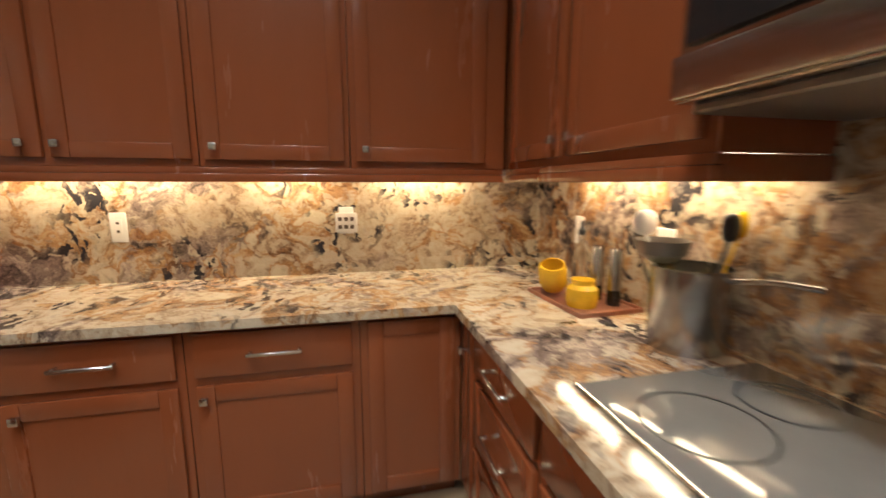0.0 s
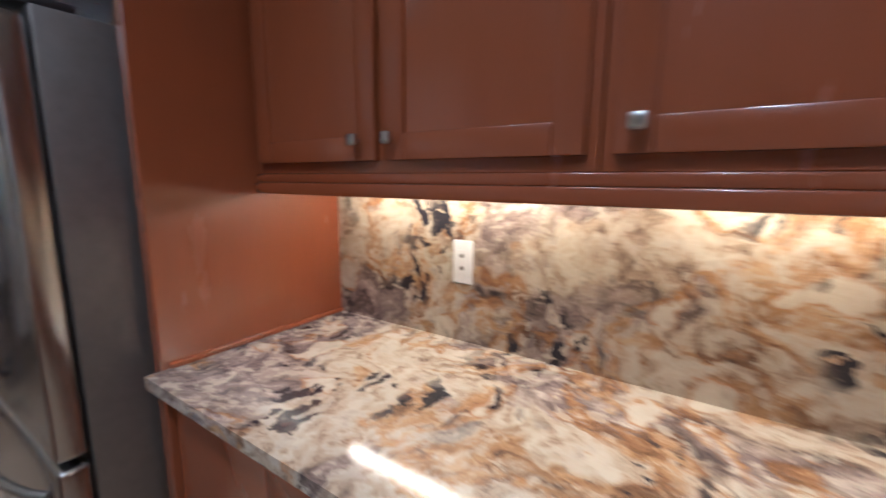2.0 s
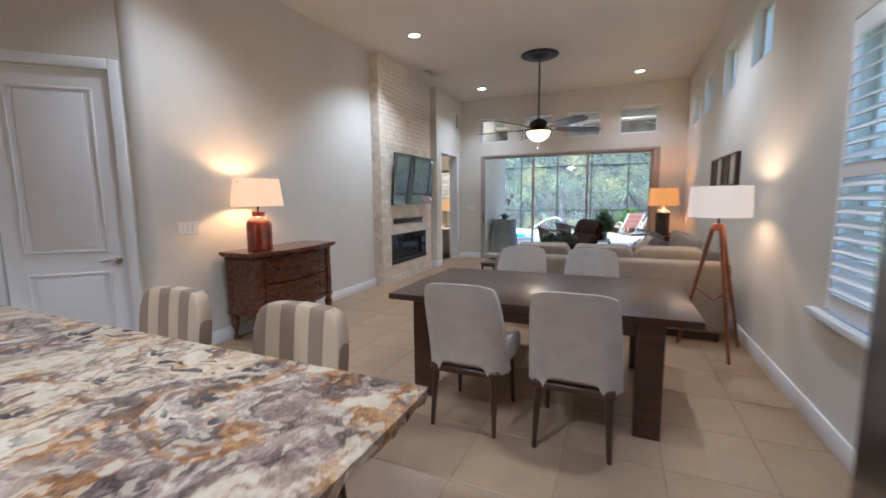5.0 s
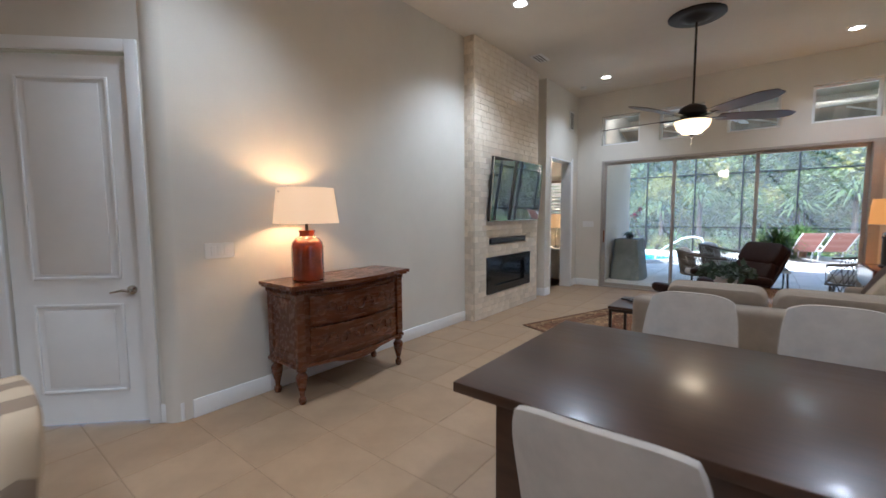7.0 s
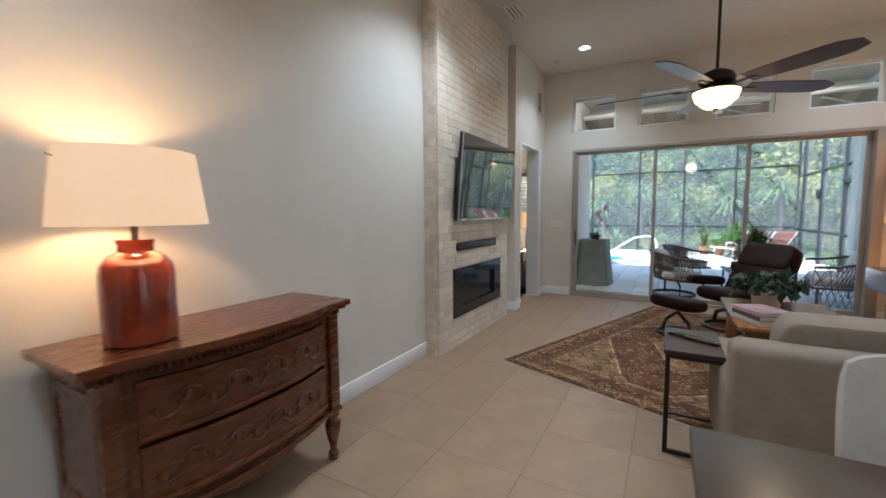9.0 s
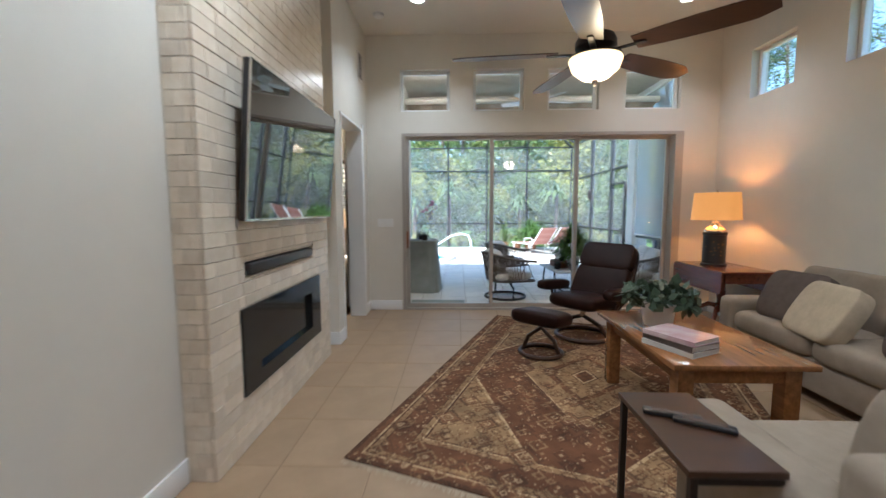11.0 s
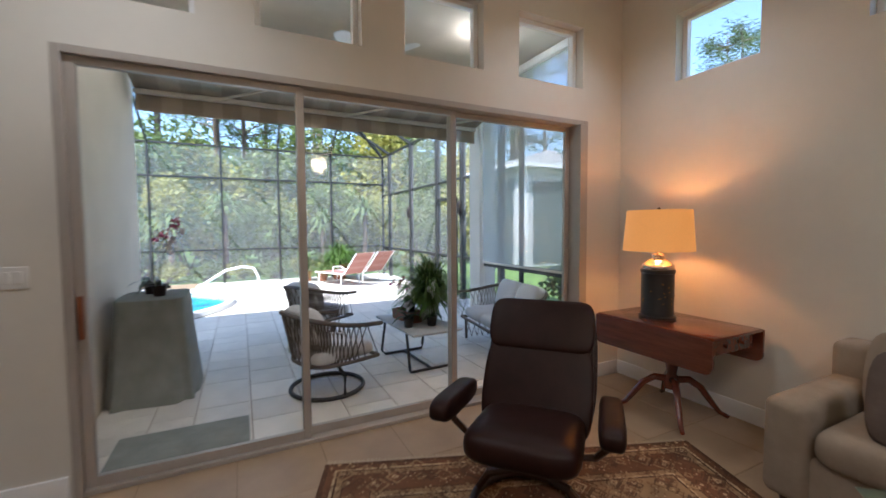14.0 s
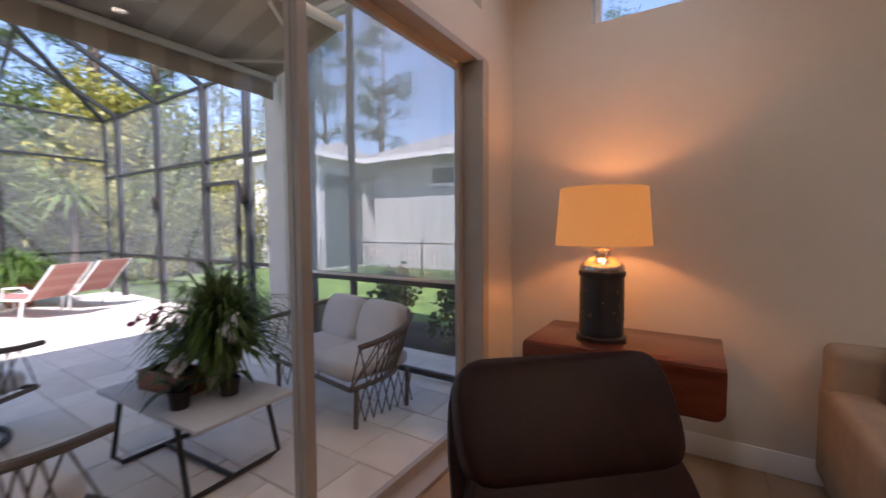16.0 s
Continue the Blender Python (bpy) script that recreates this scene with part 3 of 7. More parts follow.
# doorway jamb
bm = B()
for q in ((-9.825, -9.80), (-10.78, -10.755)):
    box(bm, q[0], q[1], -2.85, -2.645, 0, 2.46, 0.004, 1)
box(bm, -10.755, -9.825, -2.85, -2.645, 2.432, 2.458, 0.004, 1)
box(bm, -10.85, -10.782, -2.66, -2.642, 0, 2.52, 0.004, 1)
structure("doorway_jamb", bm, WHITE, smooth=True)
# room beyond the doorway
structure("floor_side_room", box(B(), -12.2, -7.4, -6.2, -2.83, -0.2, -0.002), TILE)
structure("ceiling_side_room", box(B(), -12.2, -7.4, -6.2, -3.03, 2.8, 2.9), CEIL)
structure("wall_side_room_south", panels(B(), "y", -6.3, -6.2, -12.2, -7.4, 0, 2.8, []), PAINT)
structure("wall_side_room_west", panels(B(), "x", -12.3, -12.2, -6.3, -2.83, 0, 2.8, [(-4.6, -3.2, 1.15, 2.2)]), PAINT)
structure("wall_side_room_east", box(B(), -7.4, -7.3, -6.3, -3.03, 0, 2.8), PAINT)
structure("wall_side_room_north", box(B(), -12.3, -11.3, -3.03, -2.83, 0, 2.9), PAINT)


def window(name, axis, at, a0, a1, z0, z1, depth, label, mid=False):
    """Fixed window with a white frame and one pane. axis: the wall's normal."""
    w = thing(name, label, "window", kind="structure")
    bm = B()
    t = 0.04
    for p, q, s, u in ((a0, a0 + t, z0, z1), (a1 - t, a1, z0, z1), (a0 + t, a1 - t, z0, z0 + t), (a0 + t, a1 - t, z1 - t, z1)) + (((a0 + t, a1 - t, (z0 + z1) / 2 - 0.02, (z0 + z1) / 2 + 0.02),) if mid else ()):
        if axis == "x":
            box(bm, at - depth, at + depth, p, q, s, u, 0.005, 1)
        else:
            box(bm, p, q, at - depth, at + depth, s, u, 0.005, 1)
    part("window_frame", bm, WHITE, w)
    bm = B()
    if axis == "x":
        box(bm, at - 0.003, at + 0.003, a0 + t, a1 - t, z0 + t, z1 - t)
    else:
        box(bm, a0 + t, a1 - t, at - 0.003, at + 0.003, z0 + t, z1 - t)
    g = part("pane", bm, PANE, w)
    g.visible_shadow = False
    return w


for k, t in enumerate(TRANS):
    window("window_%d" % (k + 1), "x", WW - 0.12, t[0], t[1], 2.75, 3.3, 0.03, "fixed transom window with a white frame above the slider")
for k, (a, b) in enumerate(HIGH):
    window("window_%d" % (k + 5), "y", WN + 0.12, a, b, 2.72, 3.28, 0.03, "small high window with a white frame near the ceiling")
window("window_9", "y", WN + 0.15, SHUT[0], SHUT[1], SHUT[2], SHUT[3], 0.03, "white framed window behind plantation shutters", True)
window("window_10", "x", -12.25, -4.6, -3.2, 1.15, 2.2, 0.03, "white framed bedroom window", True)

# plantation shutters and sill
sh = thing("plantation_shutter", "white louvred plantation shutters folded closed over the window", "shutter")
for a0, a1 in ((-4.78, -4.01), (-3.99, -3.22)):
    bm = B()
    for p, q, s, u in ((a0, a0 + 0.05, 0.77, 2.4), (a1 - 0.05, a1, 0.77, 2.4), (a0 + 0.05, a1 - 0.05, 0.77, 0.87), (a0 + 0.05, a1 - 0.05, 2.3, 2.4), (a0 + 0.05, a1 - 0.05, 1.54, 1.62)):
        box(bm, p, q, WN - 0.01, WN + 0.02, s, u, 0.004, 1)
    part("shutter_frame", bm, WHITE, sh)
    for z in [0.91 + 0.075 * k for k in range(19)]:
        if abs(z - 1.58) < 0.06:
            continue
        part("louvre", box(B(), a0 + 0.052, a1 - 0.052, -0.038, 0.038, -0.005, 0.005, 0.004, 1, pose(0, WN + 0.005, z, 35)), WHITE, sh)
structure("window_sill", box(B(), -4.92, -3.08, WN - 0.06, WN + 0.0, 0.70, 0.745, 0.008, 2), WHITE, smooth=True)

# sliding door
s = thing("door_2", "three-panel sliding glass door with taupe aluminium frame", "door", kind="structure")
bm = B()
box(bm, WW - 0.16, WW + 0.012, SL[0], SL[0] + 0.045, 0, 2.46, 0.003, 1)
box(bm, WW - 0.16, WW + 0.012, SL[1] - 0.045, SL[1], 0, 2.46, 0.003, 1)
box(bm, WW - 0.16, WW + 0.045, SL[1] - 0.125, SL[1] - 0.046, 0.03, 2.415, 0.003, 1)
box(bm, WW - 0.16, WW + 0.012, SL[0] + 0.045, SL[1] - 0.045, 2.415, 2.46, 0.003, 1)
box(bm, WW - 0.16, WW + 0.012, SL[0] + 0.045, SL[1] - 0.045, 0, 0.03, 0.003, 1)
part("door_frame", bm, ALU, s)
for k, (a, b) in enumerate(((SL[0] + 0.045, -0.915), (-0.965, 0.255), (0.205, SL[1] - 0.126))):
    x = WW - 0.035 - 0.04 * k
    bm = B()
    for p, q, z0, z1 in ((a, a + 0.05, 0.03, 2.415), (b - 0.05, b, 0.03, 2.415), (a + 0.05, b - 0.05, 0.03, 0.09), (a + 0.05, b - 0.05, 2.37, 2.415)):
        box(bm, x - 0.018, x + 0.018, p, q, z0, z1, 0.003, 1)
    leaf = part("sliding_panel", bm, ALU, s)
    g = part("pane", box(B(), x - 0.003, x + 0.003, a + 0.05, b - 0.05, 0.09, 2.37), PANE, leaf)
    g.visible_shadow = False
    if k == 0:
        part("pull_handle", box(B(), x + 0.018, x + 0.05, a + 0.01, a + 0.035, 0.88, 1.12, 0.008, 2), TRIPODW, leaf, "wooden pull handle")

# ---- fireplace wall ----
structure("fireplace_core", panels(B(), "y", WS, -2.673, -9.28, -7.42, 0, H, [(-9.02, -7.7, 0.32, 0.84), (-8.88, -7.78, 1.02, 1.11)]), MORTAR)
f = thing("fireplace", "black linear electric fireplace set into the stone wall", "fireplace")
bm = B()
panels(bm, "y", -2.71, -2.655, -9.02, -7.7, 0.32, 0.84, [(-8.82, -7.9, 0.42, 0.72)])
part("surround", bm, BLACKGLASS, f)
part("glass_front", box(B(), -8.82, -7.9, -2.70, -2.69, 0.42, 0.72), BLACKGLASS, f)
part("ember_bed", box(B(), -8.8, -7.92, -2.76, -2.72, 0.42, 0.46, 0.01), BLACK, f)
sb = thing("soundbar", "black soundbar in a recess of the stone wall", "soundbar", -8.33, -2.68, 1.03)
part("body", box(B(), -0.53, 0.53, -0.04, 0.03, 0, 0.07, 0.012, 3), BLACK, sb)
structure("soundbar_recess", box(B(), -8.88, -7.78, WS, WS + 0.02, 1.02, 1.11), BLACK)
tv = thing("television", "large flat black television mounted on the stone wall", "television", -8.41, -2.58, 1.352, 0)
tv.rotation_euler = (radians(-4.6), 0, 0)
part("body", box(B(), -0.755, 0.755, -0.05, -0.012, 0, 0.88, 0.008, 2), BLACK, tv)
part("screen", box(B(), -0.745, 0.745, -0.0119, -0.006, 0.015, 0.872), TVGLASS, tv)
bm = B()
for q in ((-0.755, -0.745, 0.0, 0.88), (0.745, 0.755, 0.0, 0.88), (-0.745, 0.745, 0.0, 0.014), (-0.745, 0.745, 0.873, 0.88)):
    box(bm, q[0], q[1], -0.011, -0.003, q[2], q[3])
part("bezel", bm, NICKEL, tv, "thin silver bezel")
part("wall_bracket", box(B(), -0.25, 0.25, -0.14, -0.05, 0.25, 0.65, 0.01), BLACK, tv)

# ---- kitchen ----
CT = 0.92


def shaker(name, parent, axis, at, u0, u1, z0, z1, knob=None, pull=False, mat=CHERRY):
    """A cabinet front: leaf with raised frame, at the plane `at` facing -y or -x."""
    w = 0.062 if (z1 - z0) > 0.25 else 0.028

    def piece(nm, over, a, b, c, d, f0, f1, r):
        bm = B()
        if axis == "y":
            box(bm, a, b, at - f1, at - f0, c, d, r, 2)
        else:
            box(bm, at - f1, at - f0, a, b, c, d, r, 2)
        return part(nm, bm, mat, over)

    if w < 0.05:
        ob = piece(name, parent, u0, u1, z0, z1, 0, 0.02, 0.005)
    else:
        ob = piece(name, parent, u0 + w - 0.004, u1 - w + 0.004, z0 + w - 0.004, z1 - w + 0.004, 0, 0.011, 0.0)
        piece("stile", ob, u0, u0 + w, z0, z1, 0, 0.02, 0.004)
        piece("stile", ob, u1 - w, u1, z0, z1, 0, 0.02, 0.004)
        piece("rail", ob, u0 + w, u1 - w, z0, z0 + w, 0, 0.02, 0.004)
        piece("rail", ob, u0 + w, u1 - w, z1 - w, z1, 0, 0.02, 0.004)
    if knob:
        bm = B()
        a, c = knob
        if axis == "y":
            rod(bm, (a, at - 0.02, c), (a, at - 0.036, c), 0.006)
            box(bm, a - 0.015, a + 0.015, at - 0.052, at - 0.034, c - 0.015, c + 0.015, 0.005, 2)
        else:
            rod(bm, (at - 0.02, a, c), (at - 0.036, a, c), 0.006)
            box(bm, at - 0.052, at - 0.034, a - 0.015, a + 0.015, c - 0.015, c + 0.015, 0.005, 2)
        part("knob", bm, NICKEL, ob, "square satin nickel knob")
    if pull:
        c, z, h = (u0 + u1) / 2, (z0 + z1) / 2, 0.085
        bm = B()
        for sgn in (-1, 1):
            if axis == "y":
                box(bm, c + sgn * h - 0.007, c + sgn * h + 0.007, at - 0.045, at - 0.018, z - 0.007, z + 0.007, 0.003, 1)
            else:
                box(bm, at - 0.045, at - 0.018, c + sgn * h - 0.007, c + sgn * h + 0.007, z - 0.007, z + 0.007, 0.003, 1)
        if axis == "y":
            box(bm, c - h - 0.012, c + h + 0.012, at - 0.056, at - 0.044, z - 0.007, z + 0.007, 0.003, 1)
        else:
            box(bm, at - 0.056, at - 0.044, c - h - 0.012, c + h + 0.012, z - 0.007, z + 0.007, 0.003, 1)
        part("bar_pull", bm, NICKEL, ob, "satin nickel bar pull")
    return ob


UL = "cherry wood wall cabinet with recessed panel doors"
TOPZ = 2.52


def upper(x0, x1, doors):
    c = thing("wall_cabinet", UL, "cabinet", group="kitchen wall cabinets")
    part("body", box(B(), x0, x1, 1.86, 2.2, 1.455, TOPZ, 0.002, 1), CHERRY, c)
    for a, b, k in doors:
        shaker("door", c, "y", 1.86, a, b, 1.485, TOPZ - 0.03, (k, 1.535))
    return c


upper(-1.615, -0.59, [(-1.595, -1.112, -1.165), (-1.085, -0.612, -1.055)])
upper(-0.588, 0.008, [(-0.565, -0.015, -0.525)])
upper(0.01, 0.72, [(0.035, 0.62, 0.075)])
c = thing("wall_cabinet", UL, "cabinet", group="kitchen wall cabinets")
part("body", box(B(), 0.742, WE, 0.71, 2.2, 1.455, TOPZ, 0.002, 1), CHERRY, c)
shaker("door", c, "x", 0.742, 1.325, 1.80, 1.485, TOPZ - 0.03, (1.37, 1.545))
shaker("door", c, "x", 0.742, 0.74, 1.30, 1.485, TOPZ - 0.03, (1.255, 1.545))
bm = B()
box(bm, -1.615, 0.712, 1.835, 1.875, 1.395, 1.43, 0.006, 2)
box(bm, -1.615, 0.712, 1.845, 1.872, 1.43, 1.455, 0.004, 2)
box(bm, 0.757, WE - 0.022, 0.70, 0.735, 1.395, 1.454, 0.006, 2)
box(bm, 0.716, 0.755, 0.70, 1.835, 1.395, 1.43, 0.006, 2)
box(bm, 0.726, 0.752, 0.70, 1.845, 1.43, 1.455, 0.004, 2)
tagged(part("cabinet_light_rail", bm, CHERRY), "stepped cherry moulding under the wall cabinets", "moulding")
for x0, x1, y0, y1 in ((-1.5, -0.65, 2.08, 2.12), (-0.5, -0.1, 2.08, 2.12), (0.1, 0.6, 2.08, 2.12), (0.97, 1.01, 0.8, 1.7)):
    t = thing("under_cabinet_light", "slim lit bar under the wall cabinets", "light")
    part("diffuser", box(B(), x0, x1, y0, y1, 1.438, 1.454, 0.003, 1), LEDBAR, t)
bm = B()
box(bm, -1.62, WE - 0.02, 2.18, 2.198, CT, 1.455)
structure("backsplash_north", bm, GRANITE)
structure("backsplash_east", box(B(), WE - 0.02, WE - 0.002, -1.2, 2.178, CT, 1.7), GRANITE)
tp = thing("tall_side_panel", "tall cherry wood panel beside the refrigerator", "panel")
part("panel", box(B(), -1.66, -1.62, 1.53, 2.2, 0, 2.6, 0.002, 1), CHERRY, tp)
part("cove_strip", box(B(), -1.62, -1.605, 1.55, 2.18, CT, CT + 0.018, 0.006, 2), CHERRY, tp)

# worktop in an L
bm = B()
vs = [bm.verts.new((x, y, 0.885)) for x, y in ((-1.62, 1.49), (0.39, 1.49), (0.39, -1.2), (WE, -1.2), (WE, 2.2), (-1.62, 2.2))]
fc = bm.faces.new(vs)
ex = bmesh.ops.extrude_face_region(bm, geom=[fc])
bmesh.ops.translate(bm, vec=(0, 0, 0.035), verts=[v for v in ex["geom"] if isinstance(v, bmesh.types.BMVert)])
tagged(part("worktop", bm, GRANITE), "polished cream and rust granite worktop", "worktop")

BL = "cherry wood base cabinet with drawer and panel doors"


def base(x0, x1, cells):
    c = thing("base_cabinet", BL, "cabinet", group="kitchen base cabinets")
    part("body", box(B(), x0, x1, 1.55, 2.18, 0.1, 0.883, 0.002, 1), CHERRY, c)
    part("toe_kick", box(B(), x0, x1, 1.63, 1.66, 0, 0.1), CHERRY, c)
    for a, b, k in cells:
        shaker("drawer", c, "y", 1.55, a, b, 0.695, 0.86, pull=True)
        shaker("door", c, "y", 1.55, a, b, 0.12, 0.66, (k, 0.615))
    return c


base(-1.61, -0.60, [(-1.16, -0.625, -1.1)])
base(-0.598, 0.02, [(-0.565, -0.01, -0.535)])
c = thing("base_cabinet", "cherry wood corner base cabinet with plain panels", "cabinet", group="kitchen base cabinets")
part("body", box(B(), 0.022, 0.43, 1.55, 2.18, 0.1, 0.883), CHERRY, c)
part("toe_kick", box(B(), 0.022, 0.43, 1.63, 1.66, 0, 0.1), CHERRY, c)
shaker("door", c, "y", 1.55, 0.05, 0.40, 0.12, 0.86)
c = thing("base_cabinet", "cherry wood base cabinet with knob door and wide drawers", "cabinet", group="kitchen base cabinets")
part("body", box(B(), 0.45, WE, -1.2, 1.548, 0.1, 0.883), CHERRY, c)
part("toe_kick", box(B(), 0.52, 0.55, -1.2, 1.548, 0, 0.1), CHERRY, c)
shaker("door", c, "x", 0.45, 1.40, 1.53, 0.12, 0.86, (1.47, 0.74))
for z0, z1 in ((0.69, 0.86), (0.41, 0.66), (0.12, 0.38)):
    shaker("drawer", c, "x", 0.45, 0.86, 1.37, z0, z1, pull=True)
    shaker("drawer", c, "x", 0.45, 0.02, 0.82, z0, z1, pull=True)

# cooktop, microwave
ck = thing("cooktop", "grey glass electric cooktop set in the granite", "cooktop", 0.77, 0.42, CT)
part("glass_top", box(B(), -0.26, 0.26, -0.38, 0.38, 0, 0.008, 0.003, 2), COOKGLASS, ck)
part("front_trim", box(B(), -0.272, -0.261, -0.38, 0.38, 0, 0.01, 0.003, 1), STEEL, ck)
for x, y, r in ((-0.11, 0.18, 0.115), (0.13, 0.2, 0.09), (-0.11, -0.18, 0.09), (0.13, -0.18, 0.115)):
    bm = B()
    lathe(bm, [(r, 0.0083), (r, 0.0092), (r + 0.006, 0.0092), (r + 0.006, 0.0083)], x, y, 0, 40)
    part("burner_ring", bm, BLACK, ck)
mw = thing("microwave", "stainless over-range microwave with dark glass door", "microwave", 0.85, 0.34, 1.545)
part("body", box(B(), -0.21, 0.23, -0.38, 0.38, 0.0, 0.43, 0.004, 2), STEEL, mw)
part("door_glass", box(B(), -0.222, -0.2101, -0.36, 0.36, 0.1, 0.41, 0.004, 1), BLACKGLASS, mw)
part("underside", box(B(), -0.19, 0.22, -0.36, 0.36, -0.02, 0, 0.005, 1), HOOD, mw)
part("door_rail", box(B(), -0.232, -0.2101, -0.375, 0.375, 0.004, 0.085, 0.006, 2), STEEL, mw)
part("over_cabinet", box(B(), -0.1, 0.23, -0.38, 0.37, 0.432, 0.975), CHERRY, mw)

# refrigerator
fr = thing("refrigerator", "stainless french-door refrigerator with bowed handles", "refrigerator", -2.17, 1.36, 0)
part("body", box(B(), -0.455, 0.455, 0.03, 0.7, 0.02, 1.82, 0.006, 2), FRSIDE, fr)
for sg in (-1, 1):
    bm = B()
    a, b = (0.003, 0.455) if sg > 0 else (-0.455, -0.003)
    box(bm, a, b, -0.045, 0.025, 0.72, 1.80, 0.018, 4)
    dd = part("fridge_door", bm, STEEL, fr)
    pts = [(sg * 0.045, -0.05 - 0.07 * math.sin(math.pi * k / 14) ** 0.7, 0.85 + 0.85 * k / 14) for k in range(15)]
    part("handle", tube(B(), pts, [0.010 + 0.007 * math.sin(math.pi * k / 14) for k in range(15)], 10), STEEL, dd, "bowed steel handle")
fz = part("freezer_drawer", box(B(), -0.455, 0.455, -0.045, 0.025, 0.06, 0.70, 0.018, 4), STEEL, fr)
pts = [(-0.36 + 0.72 * k / 14, -0.05 - 0.075 * math.sin(math.pi * k / 14) ** 0.7, 0.60) for k in range(15)]
part("handle", tube(B(), pts, 0.014, 10), STEEL, fz, "bowed steel handle")
for sg in (-1, 1):
    part("hinge_cover", box(B(), sg * 0.38 - 0.06, sg * 0.38 + 0.06, -0.03, 0.12, 1.82, 1.845, 0.008, 2), BLACK, fr)
c = thing("over_fridge_cabinet", "cherry wood cabinet above the refrigerator", "cabinet")
part("body", box(B(), -2.66, -1.662, 1.55, 2.05, 1.95, 2.6), CHERRY, c)
shaker("door", c, "y", 1.55, -2.64, -2.17, 1.97, 2.58)
shaker("door", c, "y", 1.55, -2.15, -1.68, 1.97, 2.58)

# island
isl = thing("kitchen_island", "kitchen island with cherry panels and a tiled stone end", "island")
part("body", box(B(), -1.95, -1.1, -2.1, 0.37, 0.1, 0.883), CHERRY, isl)
part("toe_kick", box(B(), -1.95, -1.18, -2.05, 0.33, 0, 0.1), CHERRY, isl)
part("knee_wall", box(B(), -2.3, -1.955, -2.1, 0.355, 0, 0.875), MORTAR, isl)
part("end_panel", box(B(), -1.93, -1.12, 0.37, 0.385, 0.12, 0.87, 0.004, 1), CHERRY, isl)
part("trim", box(B(), -1.97, -1.945, 0.34, 0.38, 0, 0.883, 0.004, 1), STONE, isl, "travertine corner trim")
part("trim", box(B(), -2.31, -1.972, 0.34, 0.374, 0.84, 0.883, 0.004, 1), WHITE, isl, "white trim strip")
random.seed(4)
z = 0.02
while z < 0.82:
    x = -2.31
    if 0.56 < z < 0.68:
        for i in range(7):
            for j in range(3):
                part("mosaic_tile", box(B(), -2.305 + 0.047 * i, -2.263 + 0.047 * i, 0.353, 0.366, 0.587 + 0.034 * j, 0.617 + 0.034 * j, 0.002, 1), ESPRESSO if (i + j) % 2 else STONE, isl)
        z = 0.69
        continue
    off = random.choice((0.1, 0.17, 0.23))
    for a, b in ((-2.31, -2.31 + off), (-2.306 + off, -1.976)):
        part("tile", box(B(), a, b - 0.004, 0.353, 0.37, z, z + 0.094, 0.003, 1), STONE, isl)
    z += 0.1
op = thing("electrical_outlet", "white outlet plate on the island end", "outlet", -2.06, 0.371, 0.56)
part("plate", box(B(), -0.035, 0.035, 0, 0.006, 0, 0.115, 0.002, 1), PLASTIC, op)
part("socket", box(B(), -0.017, 0.017, 0.006, 0.009, 0.025, 0.09, 0.001, 1), PLASTIC, op)
# island top with a chiselled rim
bm = B()
x0, x1, y0, y1 = -2.655, -1.05, -2.2, 0.435
rng = random.Random(7)
rim = []
for a, b, n in (((x0, y0), (x1, y0), 40), ((x1, y0), (x1, y1), 66), ((x1, y1), (x0, y1), 60), ((x0, y1), (x0, y0), 80)):
    for k in range(n):
        rim.append((a[0] + (b[0] - a[0]) * k / n, a[1] + (b[1] - a[1]) * k / n))
cx, cy = (x0 + x1) / 2, (y0 + y1) / 2
rings = []
for z, amp in ((0.884, 0.014), (0.898, 0.013), (0.91, 0.011), (CT, 0.004)):
    rings.append([bm.verts.new((x + (cx - x) / abs(cx - x + 1e-9) * rng.uniform(0, amp), y + (cy - y) / abs(cy - y + 1e-9) * rng.uniform(0, amp), z)) for x, y in rim])
for a, b in zip(rings, rings[1:]):
    for k in range(len(a)):
        bm.faces.new((a[k], a[(k + 1) % len(a)], b[(k + 1) % len(a)], b[k]))
bm.faces.new(rings[-1])
bm.faces.new(rings[0])
tagged(part("island_worktop", bm, GRANITE, smooth=False), "granite island top with rough chiselled edge", "worktop")
pl = thing("pendant_lamp", "rose glass pendant lamp hanging over the island", "pendant lamp", -1.95, -0.2, 1.90)
bm = lathe(B(), [(0.085, 0), (0.08, 0.06), (0.06, 0.12), (0.03, 0.155), (0.02, 0.17), (0.018, 0.168), (0.055, 0.118), (0.075, 0.06), (0.081, 0)])
part("glass_shade", bm, PINK, pl)
part("cord", rod(B(), (0, 0, 0.16), (0, 0, H - 1.90), 0.004), BRONZE, pl)
part("canopy", lathe(B(), [(0.06, H - 1.902), (0.055, H - 1.92), (0.0, H - 1.925)]), BRONZE, pl)
# ---- dining ----
dt = thing("dining_table", "espresso wood dining table with broad slab legs", "table", -4.82, 0.36, 0)
part("tabletop", box(B(), -0.61, 0.61, -1.0, 1.0, 0.715, 0.76, 0.006, 2), ESPRESSO, dt)
for sx in (-1, 1):
    for sy in (-1, 1):
        part("leg", box(B(), sx * 0.54 - 0.035, sx * 0.54 + 0.035, sy * 0.74 - 0.075, sy * 0.74 + 0.075, 0, 0.715, 0.004, 1), ESPRESSO, dt)
for sx in (-1, 1):
    part("apron", box(B(), sx * 0.54 - 0.012, sx * 0.54 + 0.012, -0.664, 0.664, 0.62, 0.715), ESPRESSO, dt)


